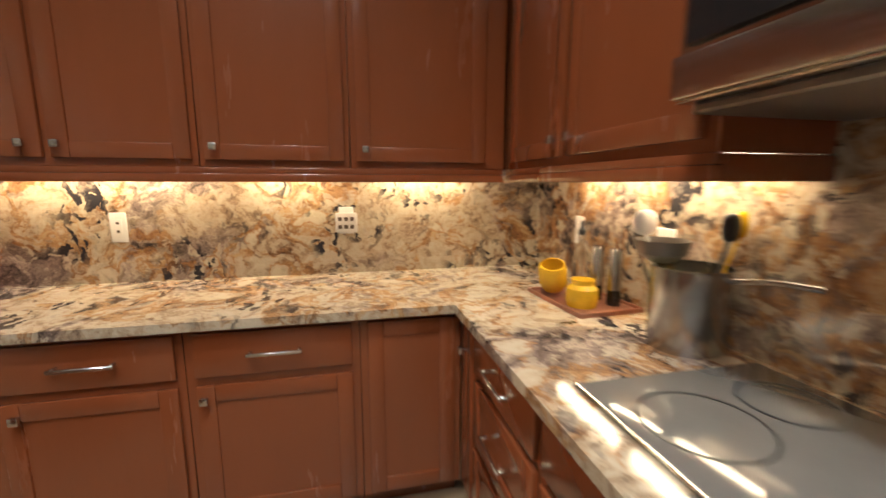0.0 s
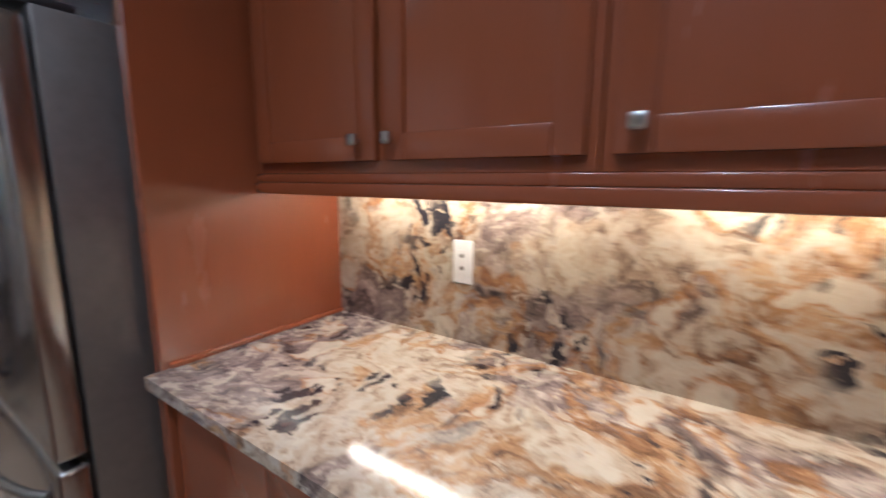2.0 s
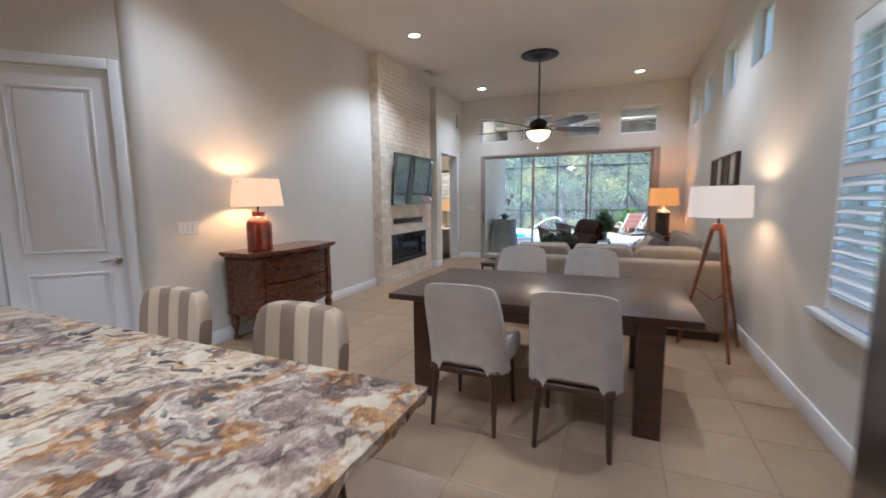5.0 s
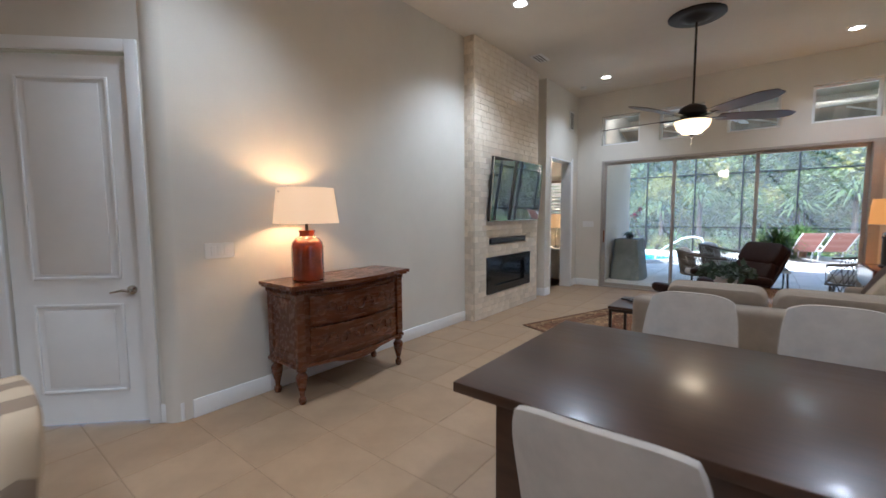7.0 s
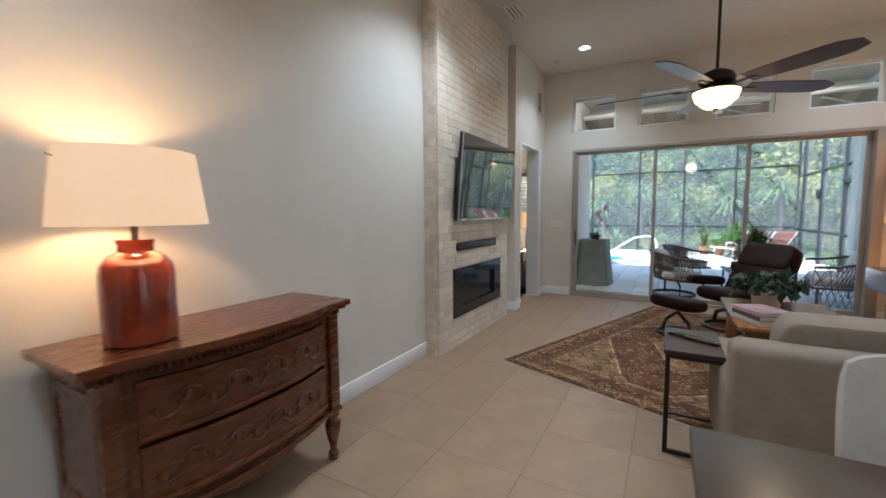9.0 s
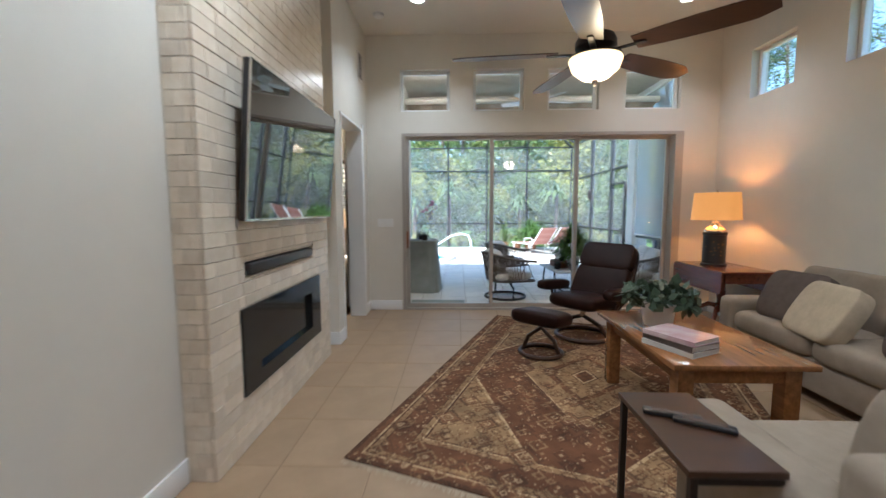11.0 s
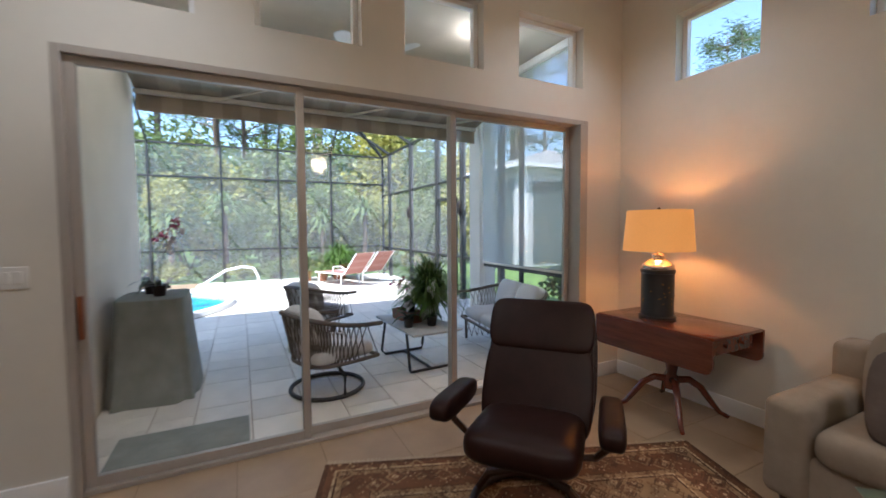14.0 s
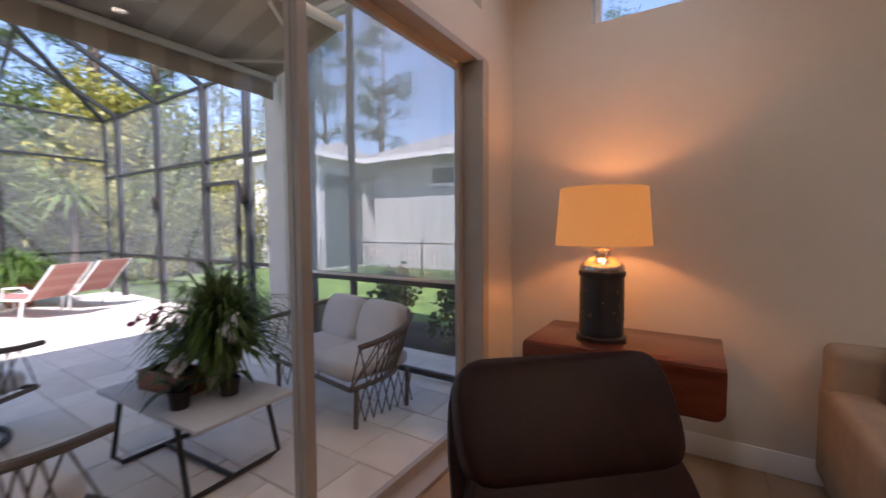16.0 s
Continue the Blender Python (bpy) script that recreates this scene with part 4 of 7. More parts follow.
def dining_chair(x, y, rz):
    c = thing("dining_chair", "oatmeal linen dining chair with dark wooden legs", "chair", x, y, 0, rz, "chairs round the dining table")
    bm = B()
    puff(bm, 0.02, 0, 0.45, 0.50, 0.47, 0.13, 0.3)
    part("seat", bm, LINEN, c)
    # wrapped back, leaning away and curving round the seat
    bm = B()
    nu, nv = 16, 12
    grid = []
    for side in (0, 1):
        rows = []
        for j in range(nv + 1):
            t = j / nv
            row = []
            for i in range(nu + 1):
                u = -1 + 2 * i / nu
                wide = 0.262 - 0.03 * t - 0.02 * t ** 8
                wrap = 0.11 * abs(u) ** 4 * (1 - 0.75 * t)
                low = 0.37 + (0.075 * max(0, 1 - (u / 0.62) ** 8) * (1 - t) if abs(u) < 0.62 else 0)
                z = low + (0.955 - low) * t - 0.03 * abs(u) ** 4 * t ** 3
                xx = -0.235 - 0.115 * t ** 1.3 + wrap + (0.03 if side else -0.03) * (1 - 0.5 * t ** 8) + 0.02 * u * u
                row.append(bm.verts.new((xx, u * wide, z)))
            rows.append(row)
        grid.append(rows)
    for s in (0, 1):
        for j in range(nv):
            for i in range(nu):
                g = grid[s]
                bm.faces.new((g[j][i], g[j][i + 1], g[j + 1][i + 1], g[j + 1][i]))
    a, b = grid
    for j in range(nv):
        for i in (0, nu):
            bm.faces.new((a[j][i], a[j + 1][i], b[j + 1][i], b[j][i]))
    for i in range(nu):
        for j in (0, nv):
            bm.faces.new((a[j][i], a[j][i + 1], b[j][i + 1], b[j][i]))
    part("backrest", bm, LINEN, c)
    for sg in (-1, 1):
        part("side_wing", puff(B(), -0.03, sg * 0.235, 0.49, 0.40, 0.05, 0.15, 0.4, pose(0, 0, 0, 0, 8, 0)), LINEN, c)
    part("seat_frame", box(B(), -0.24, 0.24, -0.225, 0.225, 0.355, 0.40, 0.015, 3), ESPRESSO, c)
    for sx in (-1, 1):
        for sy in (-1, 1):
            part("leg", rod(B(), (sx * 0.245 - 0.01, sy * 0.205, 0), (sx * 0.21, sy * 0.19, 0.37), 0.013, 0.022, 10), ESPRESSO, c)
    return c


ch = dining_chair(-4.17, 0.05, 180)
for x, y, r in ((-4.17, 0.70, 180), (-5.47, 0.02, 0), (-5.47, 0.68, 0)):
    copy_thing(ch, pose(x, y, 0, 0, 0, r))


def bar_stool(x, y):
    c = thing("bar_stool", "striped beige and taupe upholstered bar stool", "stool", x, y, 0, 0, "stools at the island")
    part("seat", puff(B(), 0, 0, 0.65, 0.44, 0.45, 0.12, 0.3), STRIPE, c)
    bm = B()
    puff(bm, -0.18, 0, 0.81, 0.09, 0.47, 0.40, 0.22)
    for v in bm.verts:
        v.co.x -= 0.10 * max(0, v.co.z - 0.65) - 0.25 * v.co.y ** 2
        v.co.z -= 0.35 * v.co.y ** 2 * (v.co.z > 0.85)
    part("backrest", bm, STRIPE, c)
    for sx in (-1, 1):
        for sy in (-1, 1):
            part("leg", rod(B(), (sx * 0.2, sy * 0.2, 0), (sx * 0.17, sy * 0.17, 0.6), 0.014, 0.021, 10), ESPRESSO, c)
    for sy in (-1, 1):
        part("footrest", rod(B(), (-0.19, sy * 0.19, 0.2), (0.19, sy * 0.19, 0.2), 0.01), ESPRESSO, c)
    return c


st = bar_stool(-2.78, -0.33)
copy_thing(st, pose(-2.80, -1.17, 0))

# ---- carved commode ----
cm = thing("commode", "carved walnut commode with two bowed drawers", "dresser", -5.13, -2.79, 0)
L2, D = 0.56, 0.44


def bow(x):
    return 0.075 * math.cos(math.pi * x / (2 * L2)) ** 2 * (1 if abs(x) < L2 else 0) - 0.012 * math.cos(2 * math.pi * x / L2) * 0.6


def bowed(bm, z0, z1, x0, x1, out, back, n=32, drop=None):
    rows = []
    for z in (z0, z1):
        row = []
        for k in range(n + 1):
            x = x0 + (x1 - x0) * k / n
            zz = z - (drop(x) if drop and z == z0 else 0)
            row.append((bm.verts.new((x, D + out + bow(x), zz)), bm.verts.new((x, back, zz))))
        rows.append(row)
    a, b = rows
    for k in range(n):
        bm.faces.new((a[k][0], a[k + 1][0], b[k + 1][0], b[k][0]))
        bm.faces.new((a[k][1], a[k + 1][1], b[k + 1][1], b[k][1]))
        bm.faces.new((a[k][0], a[k + 1][0], a[k + 1][1], a[k][1]))
        bm.faces.new((b[k][0], b[k + 1][0], b[k + 1][1], b[k][1]))
    for k in (0, n):
        bm.faces.new((a[k][0], b[k][0], b[k][1], a[k][1]))
    return bm


part("body", bowed(B(), 0.30, 0.87, -L2, L2, -0.03, 0.0, drop=lambda x: 0.05 * math.cos(math.pi * x / (2 * L2)) + 0.018 * math.cos(9 * x)), WALNUT, cm)
bm = bowed(B(), 0.905, 0.935, -0.625, 0.625, 0.035, 0.0)
bowed(bm, 0.888, 0.905, -0.605, 0.605, 0.018, 0.0)
part("top", bm, WALNUT, cm)
bm = B()
for k in range(44):
    x = -0.56 + 1.12 * k / 43
    box(bm, x - 0.008, x + 0.008, D - 0.03 + bow(x), D - 0.008 + bow(x), 0.855, 0.88, 0.003, 1)
for k in range(14):
    y = 0.03 + 0.38 * k / 13
    for sx in (-1, 1):
        box(bm, sx * 0.575 - 0.012, sx * 0.575 + 0.012, y - 0.008, y + 0.008, 0.855, 0.88, 0.003, 1)
part("dentil_moulding", bm, WALNUT, cm)
rng = random.Random(3)
for z0, z1 in ((0.355, 0.585), (0.61, 0.83)):
    dr = part("drawer", bowed(B(), z0, z1, -0.45, 0.45, -0.015, D - 0.1), WALNUT, cm)
    bm = B()
    for za, zb in ((z0, z0 + 0.018), (z1 - 0.018, z1)):
        bowed(bm, za, zb, -0.455, 0.455, 0.0, D - 0.05)
    part("drawer_rim", bm, WALNUT, dr)
    bm = B()
    zc = (z0 + z1) / 2
    for k in range(9):
        x = -0.36 + 0.09 * k
        sgn = 1 if k % 2 else -1
        pts = []
        for j in range(11):
            a = sgn * (0.2 + 4.4 * j / 10)
            r = 0.062 * (1 - 0.075 * j)
            xx = x + r * math.cos(a)
            pts.append((xx, D - 0.012 + bow(xx), zc + r * math.sin(a)))
        tube(bm, pts, [0.009 - 0.0005 * j for j in range(11)], 6)
        puff(bm, x + 0.03, D - 0.012 + bow(x), zc + 0.02 * sgn, 0.03, 0.02, 0.04, 0.9, nu=8, nv=6)
    part("scroll_carving", bm, WALNUT, dr, "carved scroll relief")
for sx in (-1, 1):
    bm = B()
    for q in ((0.04, 0.08, 0.36, 0.82), (0.36, 0.40, 0.36, 0.82), (0.08, 0.36, 0.36, 0.40), (0.08, 0.36, 0.78, 0.82)):
        box(bm, sx * 0.56 - 0.008, sx * 0.56 + 0.008, q[0], q[1], q[2], q[3], 0.004, 1)
    part("side_moulding", bm, WALNUT, cm)
    part("corner_post", box(B(), sx * 0.53 - 0.035, sx * 0.53 + 0.035, 0.385, 0.43, 0.3, 0.86, 0.01, 2), WALNUT, cm)
    for y in (0.045, 0.40):
        part("leg", lathe(B(), [(0, 0), (0.022, 0), (0.03, 0.02), (0.03, 0.045), (0.018, 0.06), (0.022, 0.09), (0.042, 0.17), (0.046, 0.22), (0.026, 0.25), (0.04, 0.265), (0.04, 0.30), (0, 0.30)], sx * 0.525, y, 0, 16), WALNUT, cm)
bm = bowed(B(), 0.285, 0.31, -0.575, 0.575, -0.005, 0.0, drop=None)
part("base_moulding", bm, WALNUT, cm)


def shade(bm, r0, r1, z0, z1, seg=40, sq=None):
    return lathe(bm, [(r0, z0), (r1, z1), (r1 - 0.004, z1), (r0 - 0.004, z0), (r0, z0)], seg=seg)


lp = thing("table_lamp", "amber bottle table lamp with lit cream drum shade", "lamp", -4.78, -2.52, 0.935)
part("base", lathe(B(), [(0, 0), (0.115, 0), (0.125, 0.012), (0.125, 0.27), (0.118, 0.305), (0.09, 0.34), (0.062, 0.355), (0.06, 0.38), (0.064, 0.39), (0.064, 0.40), (0, 0.40)]), AMBER, lp, "glossy amber bottle")
part("neck", lathe(B(), [(0.012, 0.40), (0.012, 0.5), (0.02, 0.5), (0.02, 0.56), (0, 0.56)]), BRONZE, lp)
part("shade", shade(B(), 0.252, 0.218, 0.455, 0.73), SHADE_CREAM, lp, "lit cream fabric shade")
part("harp_ring", tube(B(), [(0.02, 0, 0.6), (0.24, 0, 0.7)], 0.002, 6), BRONZE, lp)
bulb("lamp_bulb", -4.78, -2.52, 1.53, 5, (1.0, 0.55, 0.23))

sw = thing("light_switch", "white triple rocker switch plate", "switch", -4.24, WS, 1.14)
part("plate", box(B(), -0.105, 0.105, 0, 0.006, 0, 0.115, 0.003, 1), PLASTIC, sw)
for k in (-1, 0, 1):
    part("rocker", box(B(), k * 0.046 - 0.016, k * 0.046 + 0.016, 0.006, 0.01, 0.025, 0.09, 0.002, 1), PLASTIC, sw)
sw = thing("light_switch", "white quadruple rocker switch plate", "switch", WW, -2.42, 1.18)
part("plate", box(B(), 0, 0.006, -0.11, 0.11, 0, 0.115, 0.003, 1), PLASTIC, sw)
for k in range(4):
    part("rocker", box(B(), 0.006, 0.01, -0.085 + 0.046 * k, -0.053 + 0.046 * k, 0.025, 0.09, 0.002, 1), PLASTIC, sw)

# ---- tripod floor lamp ----
tl = thing("tripod_floor_lamp", "wooden tripod floor lamp with lit white drum shade", "floor lamp", -5.98, 1.72, 0)
for x, y in ((0.25, 0.1), (-0.2, -0.24), (-0.27, 0.28)):
    part("leg", rod(B(), (x, y, 0), (x * 0.14, y * 0.14, 1.17), 0.014, 0.019, 10), TRIPODW, tl)
    part("brace", rod(B(), (x * 0.5, y * 0.5, 0.585), (0, 0, 0.5), 0.009), TRIPODW, tl)
part("hub", rod(B(), (0, 0, 1.14), (0, 0, 1.2), 0.045, seg=20), TRIPODW, tl)
part("stem", rod(B(), (0, 0, 1.2), (0, 0, 1.4), 0.012), BRONZE, tl)
part("shade", shade(B(), 0.245, 0.235, 1.26, 1.53), SHADE_WHITE, tl, "lit white fabric shade")
bulb("lamp_bulb", -5.98, 1.72, 1.41, 3.6, (1.0, 0.64, 0.36))

fp = thing("framed_picture", "narrow framed wall art in dark wood", "picture", -7.6, WN - 0.002, 1.58)
for k in range(4):
    part("art_panel", box(B(), -0.62 + 0.32 * k, -0.36 + 0.32 * k, -0.035, 0, 0, 0.32, 0.006, 1), LINEN if k % 2 else TAUPEC, fp)
    bm = B()
    a, b = -0.64 + 0.32 * k, -0.34 + 0.32 * k
    for q in ((a, a + 0.02, -0.02, 0.34), (b - 0.02, b, -0.02, 0.34), (a + 0.02, b - 0.02, -0.02, 0), (a + 0.02, b - 0.02, 0.32, 0.34)):
        box(bm, q[0], q[1], -0.05, 0, q[2], q[3], 0.004, 1)
    part("picture_frame", bm, ESPRESSO, fp)

# ---- living room ----
rg = thing("area_rug", "rust and gold oriental wool rug with fringe", "rug", -8.79, -0.345, 0, -20.4)
part("woven_field", box(B(), -1.695, 1.695, -1.21, 1.21, 0.0, 0.012, 0.004, 1), RUG, rg)
for sx in (-1, 1):
    vs, fs = [], []
    rr = np.random.default_rng(5 + sx)
    for k in range(230):
        y = -1.2 + 2.4 * k / 229
        e = 0.045 * rr.uniform(0.7, 1.2)
        j = rr.uniform(-0.008, 0.008)
        i0 = len(vs)
        vs += [(sx * 1.694, y - 0.003, 0.004), (sx * 1.694, y + 0.003, 0.004), (sx * (1.694 + e), y + 0.002 + j, 0.003), (sx * (1.694 + e), y - 0.002 + j, 0.003)]
        fs.append((i0, i0 + 1, i0 + 2, i0 + 3))
    raw("fringe", vs, fs, CREAMC, rg, "cream wool fringe")


def sofa(x, y, rz, width, seats, label, arms=(True, True)):
    """Width along local x; it faces local -y, its back at y = +0.46."""
    s = thing("sofa", label, "sofa", x, y, 0, rz)
    w = width / 2
    bm = B()
    box(bm, -w + 0.02, w - 0.02, -0.42, 0.44, 0.09, 0.34, 0.03, 3)
    part("base", bm, SOFA, s)
    bm = B()
    box(bm, -w + 0.02, w - 0.02, 0.26, 0.47, 0.09, 0.80, 0.05, 4)
    part("back_frame", bm, SOFA, s)
    for k, sg in enumerate((-1, 1)):
        if arms[k]:
            bm = B()
            box(bm, sg * (w - 0.11) - 0.10, sg * (w - 0.11) + 0.10, -0.46, 0.46, 0.09, 0.60, 0.055, 5)
            part("arm", bm, SOFA, s)
    n = seats
    inner = 2 * w - 0.42
    for k in range(n):
        cx = -w + 0.21 + inner * (k + 0.5) / n
        part("seat_cushion", puff(B(), cx, -0.12, 0.415, inner / n - 0.008, 0.70, 0.19, 0.18), SOFA, s)
        part("back_cushion", puff(B(), 0, 0, 0, inner / n - 0.01, 0.20, 0.48, 0.16, pose(cx, 0.19, 0.675, -10)), SOFA, s)
    for sx in (-1, 1):
        for yy in (-0.38, 0.38):
            part("foot", rod(B(), (sx * (w - 0.1), yy, 0), (sx * (w - 0.1), yy, 0.09), 0.022, 0.03), ESPRESSO, s)
    part("plinth", box(B(), -w + 0.08, w - 0.08, 0.36, 0.42, 0.02, 0.09), ESPRESSO, s)
    return s


sofa(-6.75, 0.74, -90, 2.4, 3, "taupe cloth sofa with its back to the dining table")
sofa(-8.38, 1.56, 0, 2.05, 2, "taupe cloth sofa with loose pillows along the wall")
for x, y, z, rx, rz, mat, lb in ((-8.82, 1.36, 0.68, -28, 12, TAUPEC, "dark taupe square throw pillow on the sofa"), (-8.42, 1.24, 0.66, -30, -8, CREAMC, "cream square throw pillow on the sofa"), (-7.75, 1.34, 0.68, -26, 10, TAUPEC, "dark taupe square throw pillow on the sofa")):
    p = thing("throw_pillow", lb, "pillow", x, y, z)
    part("cover", puff(B(), 0, 0, 0, 0.50, 0.15, 0.44, 0.22, pose(0, 0, 0, rx, 0, rz)), mat, p)

ct = thing("coffee_table", "honey oak coffee table with square legs on the rug", "table", -8.2, 0.135, 0)
part("tabletop", box(B(), -0.6, 0.6, -0.39, 0.39, 0.545, 0.58, 0.008, 2), OAK, ct)
part("apron", box(B(), -0.53, 0.53, -0.32, 0.32, 0.45, 0.545, 0.003, 1), OAK, ct)
for sx in (-1, 1):
    for sy in (-1, 1):
        part("leg", box(B(), sx * 0.5 - 0.045, sx * 0.5 + 0.045, sy * 0.29 - 0.045, sy * 0.29 + 0.045, 0.012, 0.545, 0.006, 2), OAK, ct)


def potted(x, y, z, n, spread, seed):
    p = thing("potted_plant", "leafy blue-green plant in a white pot on the table", "plant", x, y, z)
    part("pot", lathe(B(), [(0, 0), (0.095, 0), (0.115, 0.15), (0.12, 0.155), (0.12, 0.17), (0.107, 0.17), (0.104, 0.14), (0, 0.14)]), PLASTIC, p, "white pot")
    rng = np.random.default_rng(seed)
    a = rng.uniform(0, 2 * np.pi, n)
    r = spread * np.sqrt(rng.uniform(0, 1, n))
    c = np.stack([r * np.cos(a), r * np.sin(a), 0.19 + 0.15 * rng.uniform(0, 1, n) * (1.2 - r / spread)], 1)
    v, f = leaves(rng, c, 0.095, 0.7, 0.15)
    raw("foliage", v.tolist(), f.tolist(), HOUSEPLANT, p)
    bm = B()
    for k in range(14):
        tube(bm, [(0, 0, 0.11), (c[k][0] * 0.5, c[k][1] * 0.5, 0.2), tuple(c[k])], 0.004, 5)
    part("stems", bm, HOUSEPLANT, p)


potted(-8.39, 0.04, 0.58, 260, 0.26, 8)
z = 0.58
for k, (w, d, h, m, r) in enumerate(((0.33, 0.25, 0.03, PAPER, 12), (0.33, 0.24, 0.035, TAUPEC, 9), (0.32, 0.25, 0.028, COVER, 14))):
    b = thing("book", ("white hardback book in a stack", "dark hardback book in a stack", "book with purple photo cover on the stack")[k], "book", -7.89, -0.07, z, r + 15)
    part("pages", box(B(), -w / 2 + 0.006, w / 2 - 0.006, -d / 2 + 0.004, d / 2 - 0.006, 0.003, h - 0.003), PAPER, b)
    part("back_cover", box(B(), -w / 2, w / 2, -d / 2, d / 2, 0, 0.003), m, b)
    part("front_cover", box(B(), -w / 2, w / 2, -d / 2, d / 2, h - 0.003, h), m, b)
    part("spine", box(B(), -w / 2, w / 2, -d / 2, -d / 2 + 0.003, 0.003, h - 0.003), m, b)
    z += h

stb = thing("side_table", "C-shaped side table, walnut top on a black frame", "table", -6.90, -0.57, 0)
part("tabletop", box(B(), -0.27, 0.27, -0.15, 0.15, 0.60, 0.625, 0.003, 1), ESPRESSO, stb)
for sx in (-1, 1):
    bm = B()
    x = sx * 0.255
    box(bm, x - 0.012, x + 0.012, -0.14, -0.116, 0.0, 0.60, 0.002, 1)
    box(bm, x - 0.012, x + 0.012, -0.116, 0.14, 0.576, 0.60, 0.002, 1)
    box(bm, x - 0.012, x + 0.012, -0.116, 0.14, 0.0, 0.022, 0.002, 1)
    part("frame", bm, BRONZE, stb)
part("crossbar", box(B(), -0.243, 0.243, -0.14, -0.118, 0.001, 0.022), BRONZE, stb)
for dx, dy, r in ((-0.02, -0.03, 68), (0.05, 0.05, 62)):
    rc = thing("remote_control", "slim black remote control on the side table", "remote", -6.94 + dx, -0.57 + dy, 0.625, r + 90)
    part("case", box(B(), -0.022, 0.022, -0.10, 0.10, 0, 0.018, 0.006, 2), BLACK, rc)
    part("buttons", box(B(), -0.012, 0.012, -0.07, 0.07, 0.018, 0.0195), TAUPEC, rc)

# leather recliner and ottoman
rc = thing("leather_recliner", "dark brown leather recliner on a round swivel base", "armchair", -9.9, -0.03, 0.012, -48)
LB = pose(-0.24, 0, 0.355, 0, -30, 0)
part("seat", puff(B(), 0.05, 0, 0.40, 0.60, 0.56, 0.17, 0.35, pose(0, 0, 0, 0, -6, 0)), LEATHER, rc)
bm = puff(B(), 0, 0, 0.20, 0.14, 0.63, 0.52, 0.16, LB)
part("backrest", bm, LEATHER, rc)
part("headrest", puff(B(), 0.015, 0, 0.56, 0.14, 0.63, 0.32, 0.16, LB), LEATHER, rc)
part("back_shell", puff(B(), -0.075, 0, 0.36, 0.05, 0.66, 0.74, 0.2, LB), LEATHER, rc)
for sg in (-1, 1):
    part("armrest", puff(B(), 0.02, sg * 0.40, 0.53, 0.56, 0.12, 0.12, 0.4, pose(0, 0, 0, 0, -5, 0)), LEATHER, rc)
    part("arm_bracket", tube(B(), [(-0.05, sg * 0.20, 0.30), (-0.05, sg * 0.33, 0.32), (0.0, sg * 0.40, 0.42), (0.02, sg * 0.40, 0.49)], 0.018), ESPRESSO, rc)
part("base_ring", tube(B(), [(0.28 * math.cos(a), 0.28 * math.sin(a), 0.022) for a in [2 * math.pi * k / 40 for k in range(40)]], 0.022, 10, True), ESPRESSO, rc)
part("base_arch", tube(B(), [(-0.05, -0.27, 0.03), (0, -0.2, 0.16), (0, 0, 0.24), (0, 0.2, 0.16), (-0.05, 0.27, 0.03)], 0.024), ESPRESSO, rc)
part("swivel_post", rod(B(), (0, 0, 0.23), (0, 0, 0.36), 0.03), NICKEL, rc)
ot = thing("ottoman", "dark brown leather ottoman matching the recliner", "ottoman", -9.34, -0.60, 0.012, -40)
bm = puff(B(), 0, 0, 0.36, 0.40, 0.52, 0.15, 0.35, pose(0, 0, 0, 0, 0, 0))
for v in bm.verts:
    v.co.z += 0.28 * v.co.x ** 2 + 0.12 * v.co.x
part("cushion", bm, LEATHER, ot)
part("base_ring", tube(B(), [(0.2 * math.cos(a), 0.2 * math.sin(a), 0.02) for a in [2 * math.pi * k / 36 for k in range(36)]], 0.02, 10, True), ESPRESSO, ot)
part("base_arch", tube(B(), [(0.0, -0.19, 0.03), (0, -0.14, 0.15), (0, 0, 0.26), (0, 0.14, 0.15), (0.0, 0.19, 0.03)], 0.02), ESPRESSO, ot)

# drop-leaf table and lamp
dl = thing("drop_leaf_table", "mahogany drop-leaf pedestal table in the corner", "table", -10.29, 1.70, 0)
part("tabletop", box(B(), -0.48, 0.48, -0.29, 0.29, 0.722, 0.745, 0.005, 2), MAHOG, dl)
for sg in (-1, 1):
    bm = B()
    outline = [(-0.48, 0.735), (0.48, 0.735)] + [(0.43 + 0.05 * math.cos(a), 0.55 - 0.05 * math.sin(a)) for a in [math.pi / 2 * q / 6 for q in range(7)]] + [(-0.43 - 0.05 * math.sin(a), 0.55 - 0.05 * math.cos(a)) for a in [math.pi / 2 * q / 6 for q in range(7)]]
    face = bm.faces.new([bm.verts.new((px, sg * 0.302 - 0.01, pz)) for px, pz in outline])
    grown = bmesh.ops.extrude_face_region(bm, geom=[face])
    bmesh.ops.translate(bm, vec=(0, 0.02, 0), verts=[q for q in grown["geom"] if isinstance(q, bmesh.types.BMVert)])
    part("drop_leaf", bm, MAHOG, dl)
part("drawer_box", box(B(), -0.44, 0.44, -0.25, 0.25, 0.61, 0.722, 0.003, 1), MAHOG, dl)
for y in (-0.1, 0.1):
    part("drawer_knob", rod(B(), (0.44, y, 0.665), (0.462, y, 0.665), 0.012, 0.016), MAHOG, dl)
part("pedestal", lathe(B(), [(0, 0.2), (0.05, 0.2), (0.06, 0.26), (0.035, 0.32), (0.05, 0.42), (0.04, 0.52), (0.06, 0.61), (0, 0.61)]), MAHOG, dl)
